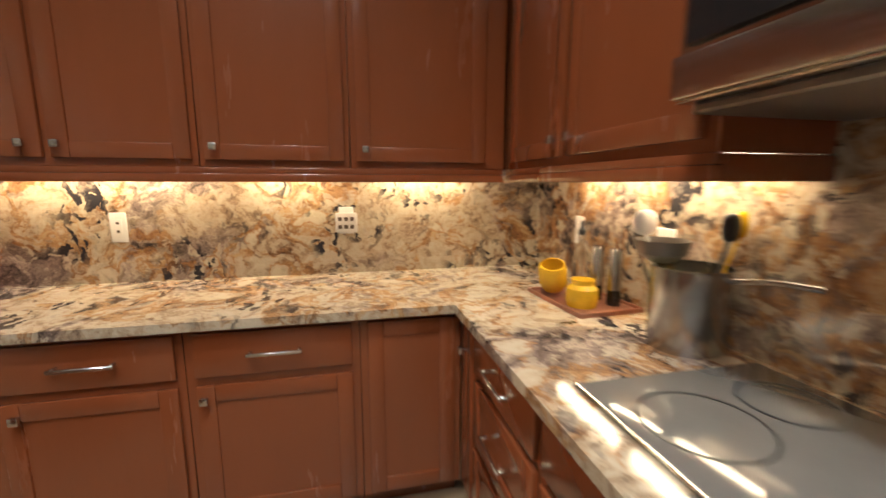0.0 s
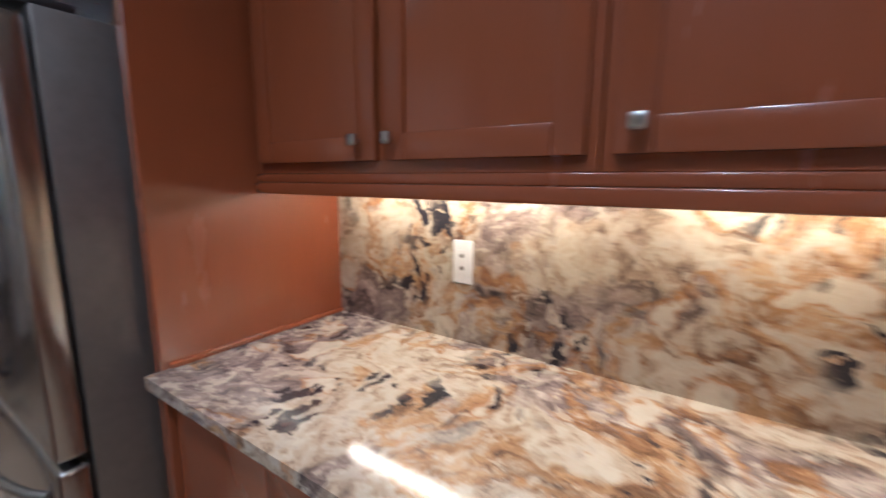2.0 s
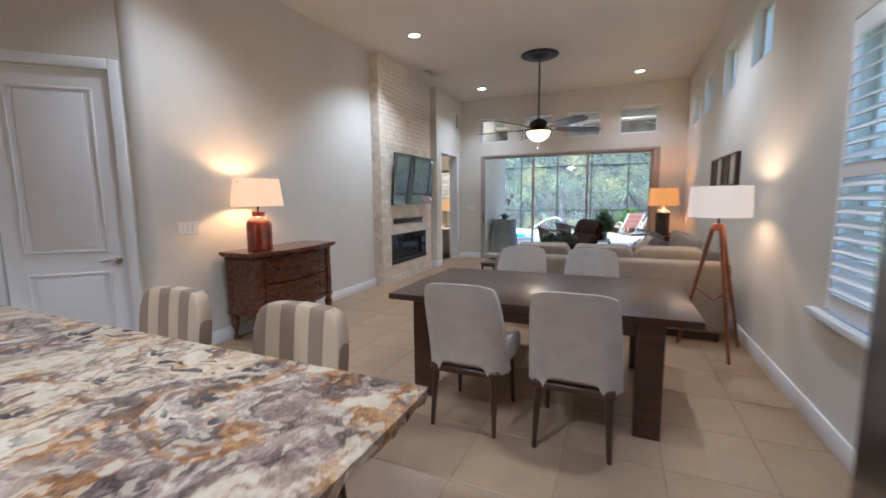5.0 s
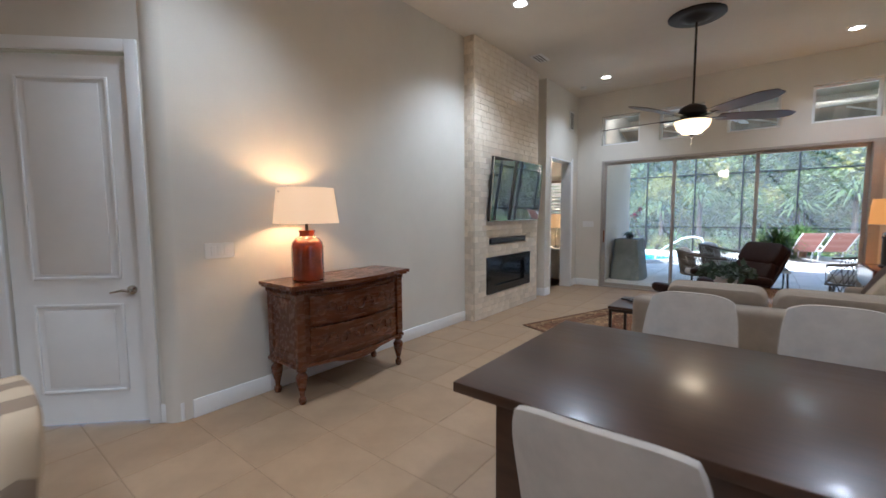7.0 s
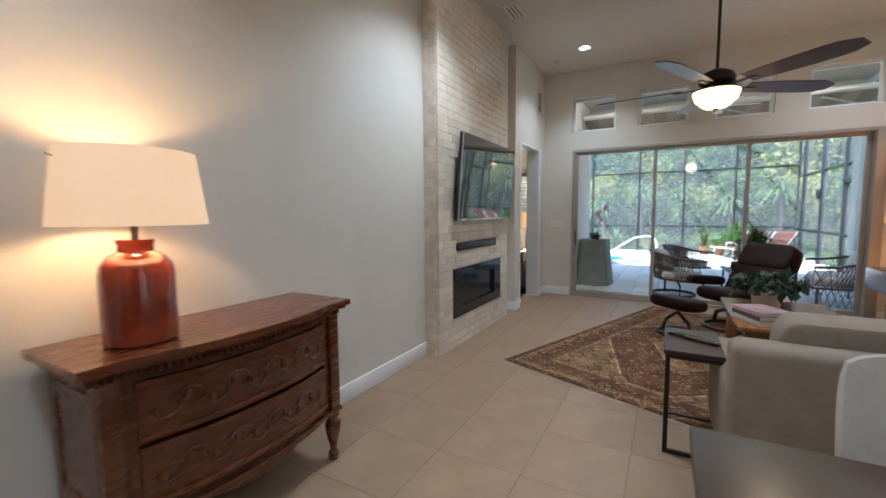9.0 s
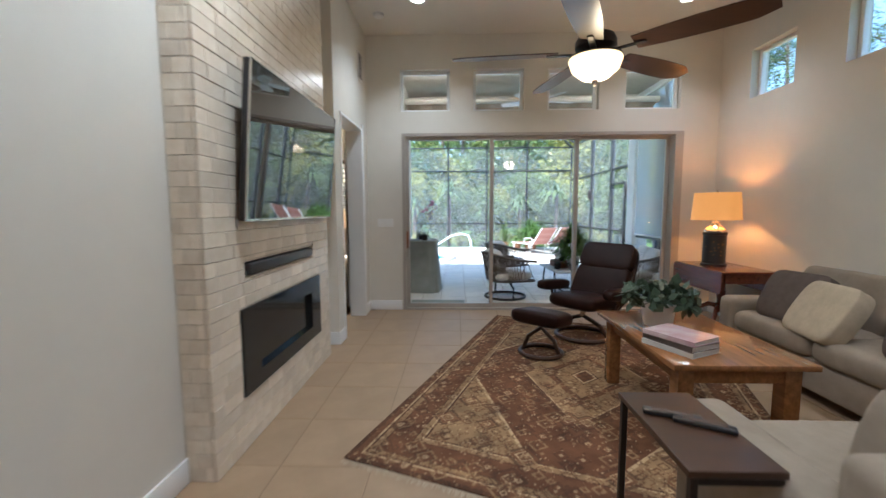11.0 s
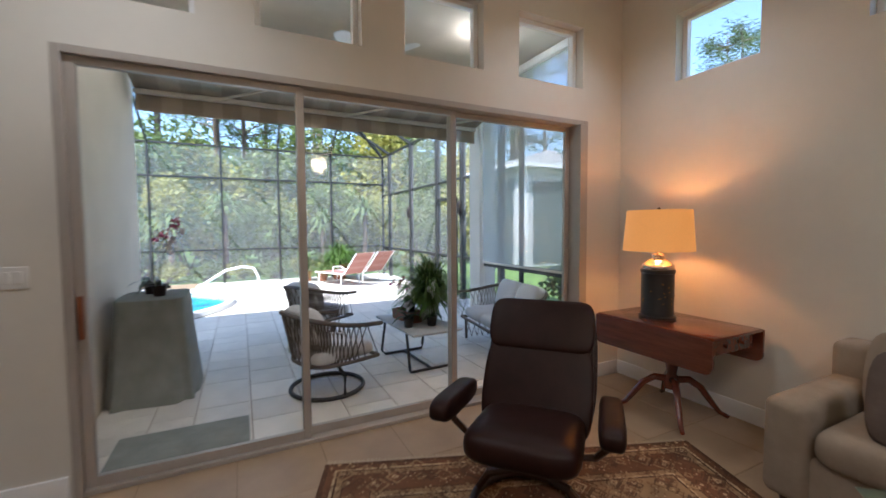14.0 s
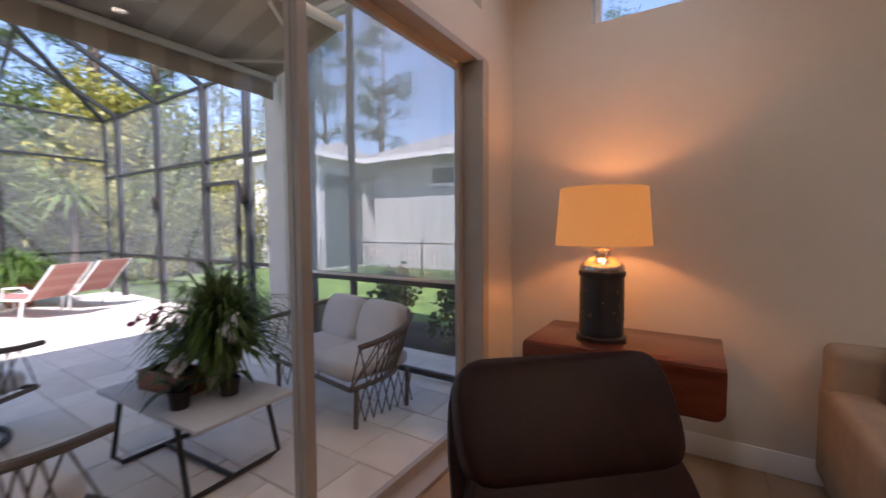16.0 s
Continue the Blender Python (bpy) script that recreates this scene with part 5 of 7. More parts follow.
for a in (45, 135, 225, 315):
    c, s2 = math.cos(radians(a)), math.sin(radians(a))
    part("splay_leg", tube(B(), [(c * r, s2 * r, z) for r, z in ((0.03, 0.27), (0.12, 0.28), (0.2, 0.23), (0.27, 0.13), (0.33, 0.05), (0.39, 0.02))], [0.03, 0.028, 0.025, 0.022, 0.018, 0.016]), MAHOG, dl)
tb = thing("table_lamp", "black canister table lamp with glowing linen shade", "lamp", -10.40, 1.66, 0.745)
part("base", lathe(B(), [(0, 0), (0.135, 0), (0.138, 0.02), (0.12, 0.03), (0.122, 0.05), (0.12, 0.055), (0.12, 0.36), (0.127, 0.365), (0.127, 0.39), (0.12, 0.395), (0, 0.4)], seg=40), BLACK, tb, "black canister with gold motif")
rng = random.Random(12)
bm = B()
for q in range(46):
    a, zz = rng.uniform(0, 2 * math.pi), rng.uniform(0.12, 0.30)
    puff(bm, 0, 0, 0, 0.004, rng.uniform(0.012, 0.03), rng.uniform(0.008, 0.02), 0.9, pose(0.1205 * math.cos(a), 0.1205 * math.sin(a), zz, 0, 0, math.degrees(a)) @ pose(0, 0, 0, rng.uniform(-60, 60)), nu=8, nv=4)
motif = part("painted_motif", bm, material("dull_gold_paint", (0.16, 0.085, 0.03), 0.5, 0.2, vary=0.2, scale=30), tb, "faded gold leaf motif")
motif["kind"] = "stuff"
part("collar", lathe(B(), [(0.118, 0.395), (0.122, 0.41), (0.115, 0.43), (0.07, 0.465), (0.045, 0.475), (0.045, 0.495), (0.05, 0.5), (0.05, 0.51), (0.012, 0.52), (0.012, 0.58), (0, 0.58)]), NICKEL, tb, "silver collar")
part("shade", shade(B(), 0.26, 0.235, 0.54, 0.86), SHADE_ORANGE, tb, "glowing linen shade")
part("finial", lathe(B(), [(0.006, 0.86), (0.018, 0.868), (0.006, 0.88), (0, 0.885)]), BRONZE, tb)
bulb("lamp_bulb", -10.40, 1.66, 1.44, 5, (1.0, 0.42, 0.12))

# ceiling fan
fan = thing("ceiling_fan", "bronze five-blade ceiling fan with alabaster light bowl", "ceiling fan", -8.66, -0.38, 0)
part("medallion", lathe(B(), [(0.30, H), (0.30, H - 0.012), (0.26, H - 0.03), (0.2, H - 0.022), (0.13, H - 0.04), (0.08, H - 0.07), (0.0, H - 0.075)]), BRONZE, fan)
part("downrod", rod(B(), (0, 0, 2.72), (0, 0, H - 0.05), 0.013), BRONZE, fan)
part("motor", lathe(B(), [(0, 2.75), (0.05, 2.74), (0.13, 2.70), (0.15, 2.66), (0.15, 2.62), (0.11, 2.58), (0.06, 2.56), (0, 2.56)]), BRONZE, fan)
part("light_bowl", lathe(B(), [(0.19, 2.545), (0.195, 2.53), (0.172, 2.46), (0.1, 2.40), (0.02, 2.385), (0, 2.385)]), LAMPBOWL, fan, "glowing alabaster bowl")
part("bowl_rim", lathe(B(), [(0.06, 2.57), (0.193, 2.555), (0.198, 2.54), (0.185, 2.54)]), BRONZE, fan)
part("finial", lathe(B(), [(0, 2.34), (0.012, 2.345), (0.02, 2.37), (0.024, 2.385), (0, 2.39)]), BRONZE, fan)
part("pull_chain", rod(B(), (0.02, 0, 2.24), (0.02, 0, 2.4), 0.0015, seg=5), NICKEL, fan)
for k in range(5):
    a = 48 + 72 * k
    m = pose(0, 0, 2.585, 0, 0, a)
    bm = B()
    n = 14
    prev = None
    rows = []
    for j in range(n + 1):
        t = j / n
        x = 0.28 + 0.80 * t
        w = 0.062 + 0.045 * math.sin(math.pi * min(t * 0.62 + 0.12, 1)) - (0.045 * max(0, t - 0.85) / 0.15)
        rows.append([(x, -w, 0), (x, w, 0)])
    top = [[bm.verts.new(m @ pose(0, 0, 0, -12) @ Vector((p[0], p[1], 0.004))) for p in r] for r in rows]
    bot = [[bm.verts.new(m @ pose(0, 0, 0, -12) @ Vector((p[0], p[1], -0.004))) for p in r] for r in rows]
    for j in range(n):
        bm.faces.new((top[j][0], top[j + 1][0], top[j + 1][1], top[j][1]))
        bm.faces.new((bot[j][0], bot[j][1], bot[j + 1][1], bot[j + 1][0]))
        for s in (0, 1):
            bm.faces.new((top[j][s], bot[j][s], bot[j + 1][s], top[j + 1][s]))
    bm.faces.new((top[0][0], top[0][1], bot[0][1], bot[0][0]))
    bm.faces.new((top[n][0], bot[n][0], bot[n][1], top[n][1]))
    bl = part("blade", bm, ESPRESSO, fan)
    bm = box(B(), 0.13, 0.36, -0.022, 0.022, -0.016, -0.006, 0.004, 1, m)
    part("blade_iron", bm, BRONZE, bl)
bulb("fan_bulb", -8.66, -0.38, 2.30, 7, (1.0, 0.7, 0.4), 0.1)

# fittings for all beams, also for the two unseen ones added over the kitchen
for lx, ly in ((-7.1, -1.86), (-7.1, 1.16), (-10.2, -1.86), (-10.3, 1.15), (-4.0, -1.86), (-4.0, 1.16), (-1.6, -0.6), (-0.4, 0.2), (-0.3, -1.2)):
    cl = thing("recessed_light", "lit round recessed ceiling light with white trim", "ceiling light", lx, ly, H, group="recessed ceiling lights")
    part("trim_ring", lathe(B(), [(0.07, -0.001), (0.073, -0.01), (0.095, -0.008), (0.097, -0.001)]), WHITE, cl)
    part("lens", lathe(B(), [(0.068, -0.003), (0.03, -0.005), (0, -0.005)]), CANLENS, cl)
v = thing("ceiling_vent", "white slatted air vent in the ceiling", "vent", -8.7, -2.37, H)
part("frame", box(B(), -0.16, 0.16, -0.09, 0.09, -0.008, -0.001), WHITE, v)
# every second bar is dark, for the shade in the gaps between slats
for k in range(7):
    part("slat", box(B(), -0.14, 0.14, -0.072 + 0.022 * k, -0.062 + 0.022 * k, -0.014, -0.008), TAUPEC if k % 2 else WHITE, v)
v = thing("smoke_detector", "round white smoke detector on the ceiling", "smoke detector", -10.52, -2.36, H)
part("case", lathe(B(), [(0.065, -0.001), (0.06, -0.03), (0.045, -0.04), (0, -0.04)]), PLASTIC, v)
v = thing("wall_vent", "white slatted air return grille high on the wall", "vent", -10.75, -2.66, 3.05)
part("frame", box(B(), -0.1, 0.1, 0.001, 0.012, 0, 0.35, 0.003, 1), WHITE, v)
# black bars laid on the frame for the shade between its white slats
for k in range(9):
    part("slat", box(B(), -0.075, 0.075, 0.0121, 0.016, 0.03 + 0.034 * k, 0.05 + 0.034 * k), BLACK, v)
# ---- kitchen things ----
for x, z, w in ((-1.055, 1.115, 0.07), (-0.02, 1.13, 0.075)):
    o = thing("electrical_outlet", "white outlet plate on the granite backsplash", "outlet", x, 2.18, z)
    part("plate", box(B(), -w / 2, w / 2, -0.007, 0, 0, 0.14, 0.003, 1), PLASTIC, o)
    part("socket", box(B(), -0.017, 0.017, -0.011, -0.0071, 0.03, 0.11, 0.002, 1), PLASTIC, o)
    for z2 in (0.045, 0.085):
        part("slot", box(B(), -0.006, 0.006, -0.0125, -0.0112, z2, z2 + 0.012), TAUPEC, o)
ad = thing("outlet_adapter", "white six-way plug adapter on the backsplash", "adapter", -0.02, 2.173, 1.14)
part("case", box(B(), -0.055, 0.055, -0.04, 0, 0, 0.10, 0.008, 2), PLASTIC, ad)
for i in range(3):
    for j in range(2):
        part("socket", box(B(), -0.042 + 0.03 * i, -0.022 + 0.03 * i, -0.0415, -0.0401, 0.02 + 0.04 * j, 0.04 + 0.04 * j), TAUPEC, ad)
for y, w in ((1.72, 0.07), (1.18, 0.085)):
    o = thing("electrical_outlet", "white outlet plate on the granite backsplash", "outlet", WE - 0.02, y, 1.11)
    part("plate", box(B(), -0.007, 0, -w / 2, w / 2, 0, 0.13, 0.003, 1), PLASTIC, o)
    part("socket", box(B(), -0.011, -0.0071, -0.017, 0.017, 0.03, 0.10, 0.002, 1), PLASTIC, o)
tr = thing("serving_tray", "copper-coloured rectangular tray on the worktop", "tray", 0.90, 1.43, CT, 3)
bm = box(B(), -0.13, 0.13, -0.19, 0.19, 0, 0.006, 0.002, 1)
for q in ((-0.135, -0.128, -0.195, 0.195), (0.128, 0.135, -0.195, 0.195), (-0.128, 0.128, -0.195, -0.188), (-0.128, 0.128, 0.188, 0.195)):
    box(bm, q[0], q[1], q[2], q[3], 0, 0.018, 0.002, 1)
part("plate", bm, COPPER, tr)
yc = thing("yellow_crock", "tilted yellow glazed crock on the tray", "crock", 0.83, 1.53, CT + 0.026)
bm = lathe(B(), [(0, 0), (0.045, 0), (0.058, 0.03), (0.058, 0.09), (0.05, 0.115), (0.044, 0.115), (0.05, 0.09), (0.05, 0.03), (0, 0.012)])
bmesh.ops.transform(bm, matrix=pose(0, 0, 0.012, 18, -14, 0), verts=bm.verts[:])
part("crock_body", bm, YELLOW, yc)
yc = thing("yellow_jar", "yellow glazed lidded jar on the tray", "jar", 0.86, 1.36, CT + 0.006)
part("jar_body", lathe(B(), [(0, 0), (0.055, 0), (0.062, 0.03), (0.058, 0.07), (0.04, 0.085), (0.045, 0.105), (0.036, 0.105), (0.03, 0.08), (0, 0.07)]), YELLOW, yc)
for x, y in ((0.965, 1.43), (0.985, 1.34)):
    g = thing("pepper_mill", "tall brushed steel and clear mill", "mill", x, y, CT + 0.006, group="mills on the tray")
    part("steel_body", lathe(B(), [(0, 0.06), (0.026, 0.06), (0.026, 0.21), (0.022, 0.22), (0, 0.22)]), STEEL, g)
    part("clear_foot", lathe(B(), [(0, 0), (0.026, 0), (0.026, 0.058), (0, 0.058)]), BLACKGLASS, g)
g = thing("oil_bottle", "clear glass oil bottle with dark pourer", "bottle", 0.965, 1.55, CT + 0.006)
part("glass_body", lathe(B(), [(0, 0), (0.033, 0), (0.033, 0.17), (0.013, 0.21), (0.012, 0.25), (0, 0.25)]), CLEAR, g)
part("pourer", lathe(B(), [(0, 0.25), (0.016, 0.25), (0.016, 0.27), (0.008, 0.28), (0.006, 0.31), (0, 0.31)]), BLACK, g)
pt = thing("stock_pot", "tall stainless pot holding cooking utensils", "pot", 0.945, 0.95, CT)
part("pot_body", lathe(B(), [(0, 0), (0.098, 0), (0.102, 0.006), (0.102, 0.235), (0.107, 0.24), (0.1, 0.24), (0.097, 0.01), (0, 0.008)], seg=40), STEEL, pt)
part("long_handle", tube(B(), [(0.03, -0.1, 0.215), (0.05, -0.2, 0.235), (0.06, -0.3, 0.24)], 0.008), STEEL, pt)
for nm, lab, mt, (dx, dy), kind in (("ladle", "white cooking spoon in the pot", PLASTIC, (-0.05, 0.03), 0), ("turner", "yellow cooking turner in the pot", YELLOW, (0.05, -0.02), 1), ("strainer", "steel mesh strainer across the pot", STEEL, (-0.05, 0.06), 2), ("spatula", "black cooking spatula in the pot", BLACK, (0.0, -0.05), 1)):
    u = thing(nm, lab, "utensil", 0.945, 0.95, CT + 0.01)
    top = (dx * 2.2, dy * 2.2, 0.33)
    part("handle", tube(B(), [(dx * 0.5, dy * 0.5, 0.005), top], 0.005), STEEL if kind == 2 else mt, u)
    if kind == 2:
        bm = lathe(B(), [(0.075, 0.0), (0.065, -0.04), (0.03, -0.065), (0, -0.07)], -0.06, 0.05, 0.30)
        part("mesh_bowl", bm, HOOD, u)
    else:
        part("head", puff(B(), top[0], top[1], 0.35, 0.075 if kind == 0 else 0.05, 0.03, 0.075, 0.8, nu=14, nv=8), mt, u)

# ---- side room ----
sd = thing("night_table", "pale wooden night table beyond the doorway", "table", -11.6, -3.42, 0)
part("body", box(B(), -0.28, 0.28, -0.33, 0.33, 0.04, 0.67, 0.01, 2), LINEN, sd)
part("top", box(B(), -0.3, 0.3, -0.35, 0.35, 0.67, 0.70, 0.008, 2), WHITE, sd)
for z in (0.08, 0.38):
    dw = part("drawer", box(B(), 0.281, 0.296, -0.3, 0.3, z, z + 0.26, 0.004, 1), LINEN, sd)
    part("knob", rod(B(), (0.296, 0, z + 0.13), (0.315, 0, z + 0.13), 0.012), BRONZE, dw)
lq = thing("table_lamp", "bronze table lamp with cream shade beyond the doorway", "lamp", -11.6, -3.27, 0.70)
part("base", box(B(), -0.07, 0.07, -0.07, 0.07, 0, 0.025, 0.004, 1), BRONZE, lq)
part("stem", tube(B(), [(0.05, 0, 0.02), (0.05, 0, 0.42), (0, 0, 0.5)], 0.008), BRONZE, lq)
part("shade", shade(B(), 0.15, 0.14, 0.44, 0.74), SHADE_CREAM, lq, "lit cream drum shade")
bulb("lamp_bulb", -11.6, -3.27, 1.3, 14, (1.0, 0.72, 0.45))
blind = thing("window_shutter", "white louvred shutters on the bedroom window", "shutter", -12.19, -3.9, 1.15)
part("shutter_frame", panels(B(), "x", 0.012, 0.048, -0.72, 0.72, -0.03, 1.08, [(-0.66, -0.03, 0.03, 1.02), (0.03, 0.66, 0.03, 1.02)]), TAUPEC, blind)
for k in range(13):
    for c in (-0.345, 0.345):
        part("louvre", box(B(), -0.004, 0.004, -0.31, 0.31, -0.035, 0.035, 0, 1, pose(0.03, c, 0.07 + 0.076 * k, 0, 35, 0)), WHITE, blind)

# ---- lanai ----
structure("ground", box(B(), -400, 400, -400, 400, -0.6, -0.09), GRASS)
structure("patio_slab", box(B(), -21.3, -11.32, -2.45, 3.0, -0.2, -0.036), GROUT)
structure("patio_slab_far", box(B(), -21.3, -17.9, -8.0, -2.45, -0.2, -0.036), GROUT)
structure("wall_lanai_south", box(B(), -14.2, -11.32, -2.66, -2.4, -0.1, 3.75), STUCCO)
structure("lanai_ceiling", box(B(), -14.2, -11.32, -2.66, 2.5, 3.72, 3.85), STUCCO)
structure("lanai_beam", box(B(), -14.3, -14.0, -2.66, 2.5, 3.35, 3.72), STUCCO)
bm = box(B(), -14.3, -13.98, 2.2, 2.5, -0.03, 3.35)
structure("lanai_column", bm, STUCCO)
# unseen roof slab, added to set where sunlight starts on the patio
structure("house_eave", box(B(), -14.35, 1.6, -5.2, 2.6, 3.92, 4.1), WHITE)
aw = thing("awning", "striped beige retractable awning with folding arms", "awning")
bm = B()
n = 20
a = [bm.verts.new((-13.0, -2.35 + 4.5 * k / n, 3.33)) for k in range(n + 1)]
b = [bm.verts.new((-14.05, -2.35 + 4.5 * k / n, 3.08 - 0.006 * math.sin(k * 1.3))) for k in range(n + 1)]
for k in range(n):
    bm.faces.new((a[k], a[k + 1], b[k + 1], b[k]))
ob = part("canopy", bm, AWNING, aw)
so = ob.modifiers.new("cloth", "SOLIDIFY")
so.thickness = 0.004
bm = B()
top = [bm.verts.new((-14.06, -2.35 + 4.5 * k / 60, 3.06)) for k in range(61)]
low = [bm.verts.new((-14.06 + 0.012 * math.sin(k * 0.9), -2.35 + 4.5 * k / 60, 2.85 - 0.012 * abs(math.sin(k * 0.45)))) for k in range(61)]
for k in range(60):
    bm.faces.new((top[k], top[k + 1], low[k + 1], low[k]))
ob = part("valance", bm, AWNING, aw)
so = ob.modifiers.new("cloth", "SOLIDIFY")
so.thickness = 0.003
part("front_bar", box(B(), -14.07, -14.0, -2.36, 2.16, 3.03, 3.085, 0.01, 2), STUCCO, aw)
part("roller", rod(B(), (-12.97, -2.35, 3.36), (-12.97, 2.15, 3.36), 0.05, seg=16), STUCCO, aw)
for y in (-1.6, 0.0, 1.4):
    part("folding_arm", tube(B(), [(-13.02, y, 3.28), (-13.5, y + 0.75, 3.14), (-13.98, y, 3.02)], 0.018), STUCCO, aw)
lf = thing("lanai_fan", "white outdoor ceiling fan under the lanai roof", "ceiling fan", -12.35, -0.1, 0)
part("motor", lathe(B(), [(0, 3.25), (0.1, 3.24), (0.11, 3.17), (0.06, 3.13), (0, 3.12)]), WHITE, lf)
part("downrod", rod(B(), (0, 0, 3.24), (0, 0, 3.72), 0.014), WHITE, lf)
for k in range(5):
    part("blade", puff(B(), 0.37, 0, 0, 0.5, 0.17, 0.012, 0.6, pose(0, 0, 3.18, 10, 0, 30 + 72 * k)), WHITE, lf)

for lx, ly in ((-12.3, -1.6), (-12.3, 1.2)):
    cl = thing("recessed_light", "lit round recessed light in the lanai ceiling", "ceiling light", lx, ly, 3.72, group="lanai ceiling lights")
    part("trim_ring", lathe(B(), [(0.07, -0.001), (0.073, -0.01), (0.095, -0.008), (0.097, -0.001)]), WHITE, cl)
    part("lens", lathe(B(), [(0.068, -0.003), (0.03, -0.005), (0, -0.005)]), CANLENS, cl)
    bulb("lanai_bulb", lx, ly, 3.58, 5, (1.0, 0.9, 0.78))

# screen cage
cg = thing("screen_cage", "dark bronze aluminium pool screen enclosure", "enclosure")
XF, YR = -21.0, 2.85


def bar(p, q, w=0.05, name="post"):
    p, q = Vector(p), Vector(q)
    d = q - p
    m = Matrix.Translation((p + q) / 2) @ d.to_track_quat("Z", "Y").to_matrix().to_4x4()
    part(name, box(B(), -w / 2, w / 2, -w / 2, w / 2, -d.length / 2, d.length / 2, 0.004, 1, m), CAGE, cg)


for y in (-8.0, -6.4, -4.9, -3.4, -1.75, -0.3, 1.2, YR):
    bar((XF, y, -0.05), (XF, y, 3.72), 0.055)
    if y < YR:
        bar((XF, y, 3.72), (XF + 2.6, y, 5.2), 0.05, "rafter")
for z in (0.9, 2.86, 3.72):
    bar((XF, -8.0, z), (XF, YR, z), 0.05 if z > 1 else 0.03, "rail")
for x in (-20.3, -18.55, -16.9, -15.7, -14.3):
    bar((x, YR, -0.05), (x, YR, 3.72), 0.1)
    bar((x, YR, 3.72), (x, YR - 2.6, 5.2), 0.07, "rafter")
for z in (0.85, 2.5, 3.72):
    bar((XF, YR, z), (-14.2, YR, z), 0.05, "rail")
bar((XF + 2.6, -8, 5.2), (XF + 2.6, YR - 2.6, 5.2), 0.06, "ridge")
bar((XF + 2.6, YR - 2.6, 5.2), (-14.3, YR - 2.6, 5.2), 0.06, "ridge")
bar((XF, YR, 3.72), (XF + 2.6, YR - 2.6, 5.2), 0.07, "rafter")
for x in (-13.0, -11.4):
    bar((x, 2.3, -0.03), (x, 2.3, 3.72), 0.055)
for z in (0.02, 0.86):
    bar((-13.98, 2.3, z), (-11.34, 2.3, z), 0.05, "rail")
bar((-16.85, YR - 0.03, 0.0), (-16.85, YR - 0.03, 2.1), 0.06, "door_stile")
bar((-15.95, YR - 0.03, 0.0), (-15.95, YR - 0.03, 2.1), 0.06, "door_stile")
bar((-16.85, YR - 0.03, 2.1), (-15.95, YR - 0.03, 2.1), 0.06, "door_rail")
for x in (-18.55, -15.7):
    ln = thing("wall_lantern", "black lantern mounted on the screen post", "lantern", x, YR - 0.09, 1.75)
    part("cage", lathe(B(), [(0.03, 0), (0.05, 0.02), (0.06, 0.2), (0.03, 0.26), (0.01, 0.3), (0, 0.3)], seg=8), BRONZE, ln)
    part("bracket", tube(B(), [(0, 0.05, 0.1), (0, 0.0, -0.06), (0, 0, 0)], 0.01), BRONZE, ln)

for q in (((XF, -8.0, 0), (XF, YR, 0), (XF, YR, 3.72), (XF, -8.0, 3.72)), ((XF, YR, 0), (-14.2, YR, 0), (-14.2, YR, 3.72), (XF, YR, 3.72)), ((-13.98, 2.3, 0.02), (-11.34, 2.3, 0.02), (-11.34, 2.3, 0.86), (-13.98, 2.3, 0.86))):
    raw("screen_mesh", list(q), [(0, 1, 2, 3)], SCREEN, cg, "fine grey insect screen")
ss = thing("roller_sun_screen", "pale grey see-through sun screen lowered in the lanai opening", "sun screen")
part("cloth", box(B(), -13.94, -11.36, 2.238, 2.242, 0.92, 3.60), SUNCLOTH, ss)
part("cassette", box(B(), -13.95, -11.35, 2.19, 2.29, 3.60, 3.70, 0.01, 2), WHITE, ss)
part("hem_bar", box(B(), -13.94, -11.36, 2.228, 2.252, 0.89, 0.92, 0.005, 1), STUCCO, ss)

# pool
pool = thing("swimming_pool", "blue swimming pool with pale coping in the deck", "pool")
bm = lathe(B(), [(1.0, 0), (0, 0)], seg=48)
bmesh.ops.transform(bm, matrix=pose(-17.6, -4.55, -0.012) @ Matrix.Diagonal((2.3, 2.95, 1, 1)), verts=bm.verts[:])
part("water", bm, WATER, pool)
pts = [(-17.6 + 2.36 * math.cos(t), -4.55 + 3.02 * math.sin(t), -0.005) for t in [2 * math.pi * k / 60 for k in range(60)]]
part("coping", tube(B(), pts, 0.09, 8, True), CUSHION, pool)
hr = thing("pool_handrail", "white tubular handrail at the pool steps", "handrail", -17.3, -1.3, 0)
part("rail", tube(B(), [(0, 0.3, -0.03), (0, 0.28, 0.5), (0, 0.2, 0.68), (0, 0.0, 0.72), (0, -0.3, 0.66), (0, -0.7, 0.4), (0, -0.95, 0.2), (0, -1.05, -0.03)], 0.028, 10), PLASTIC, hr)

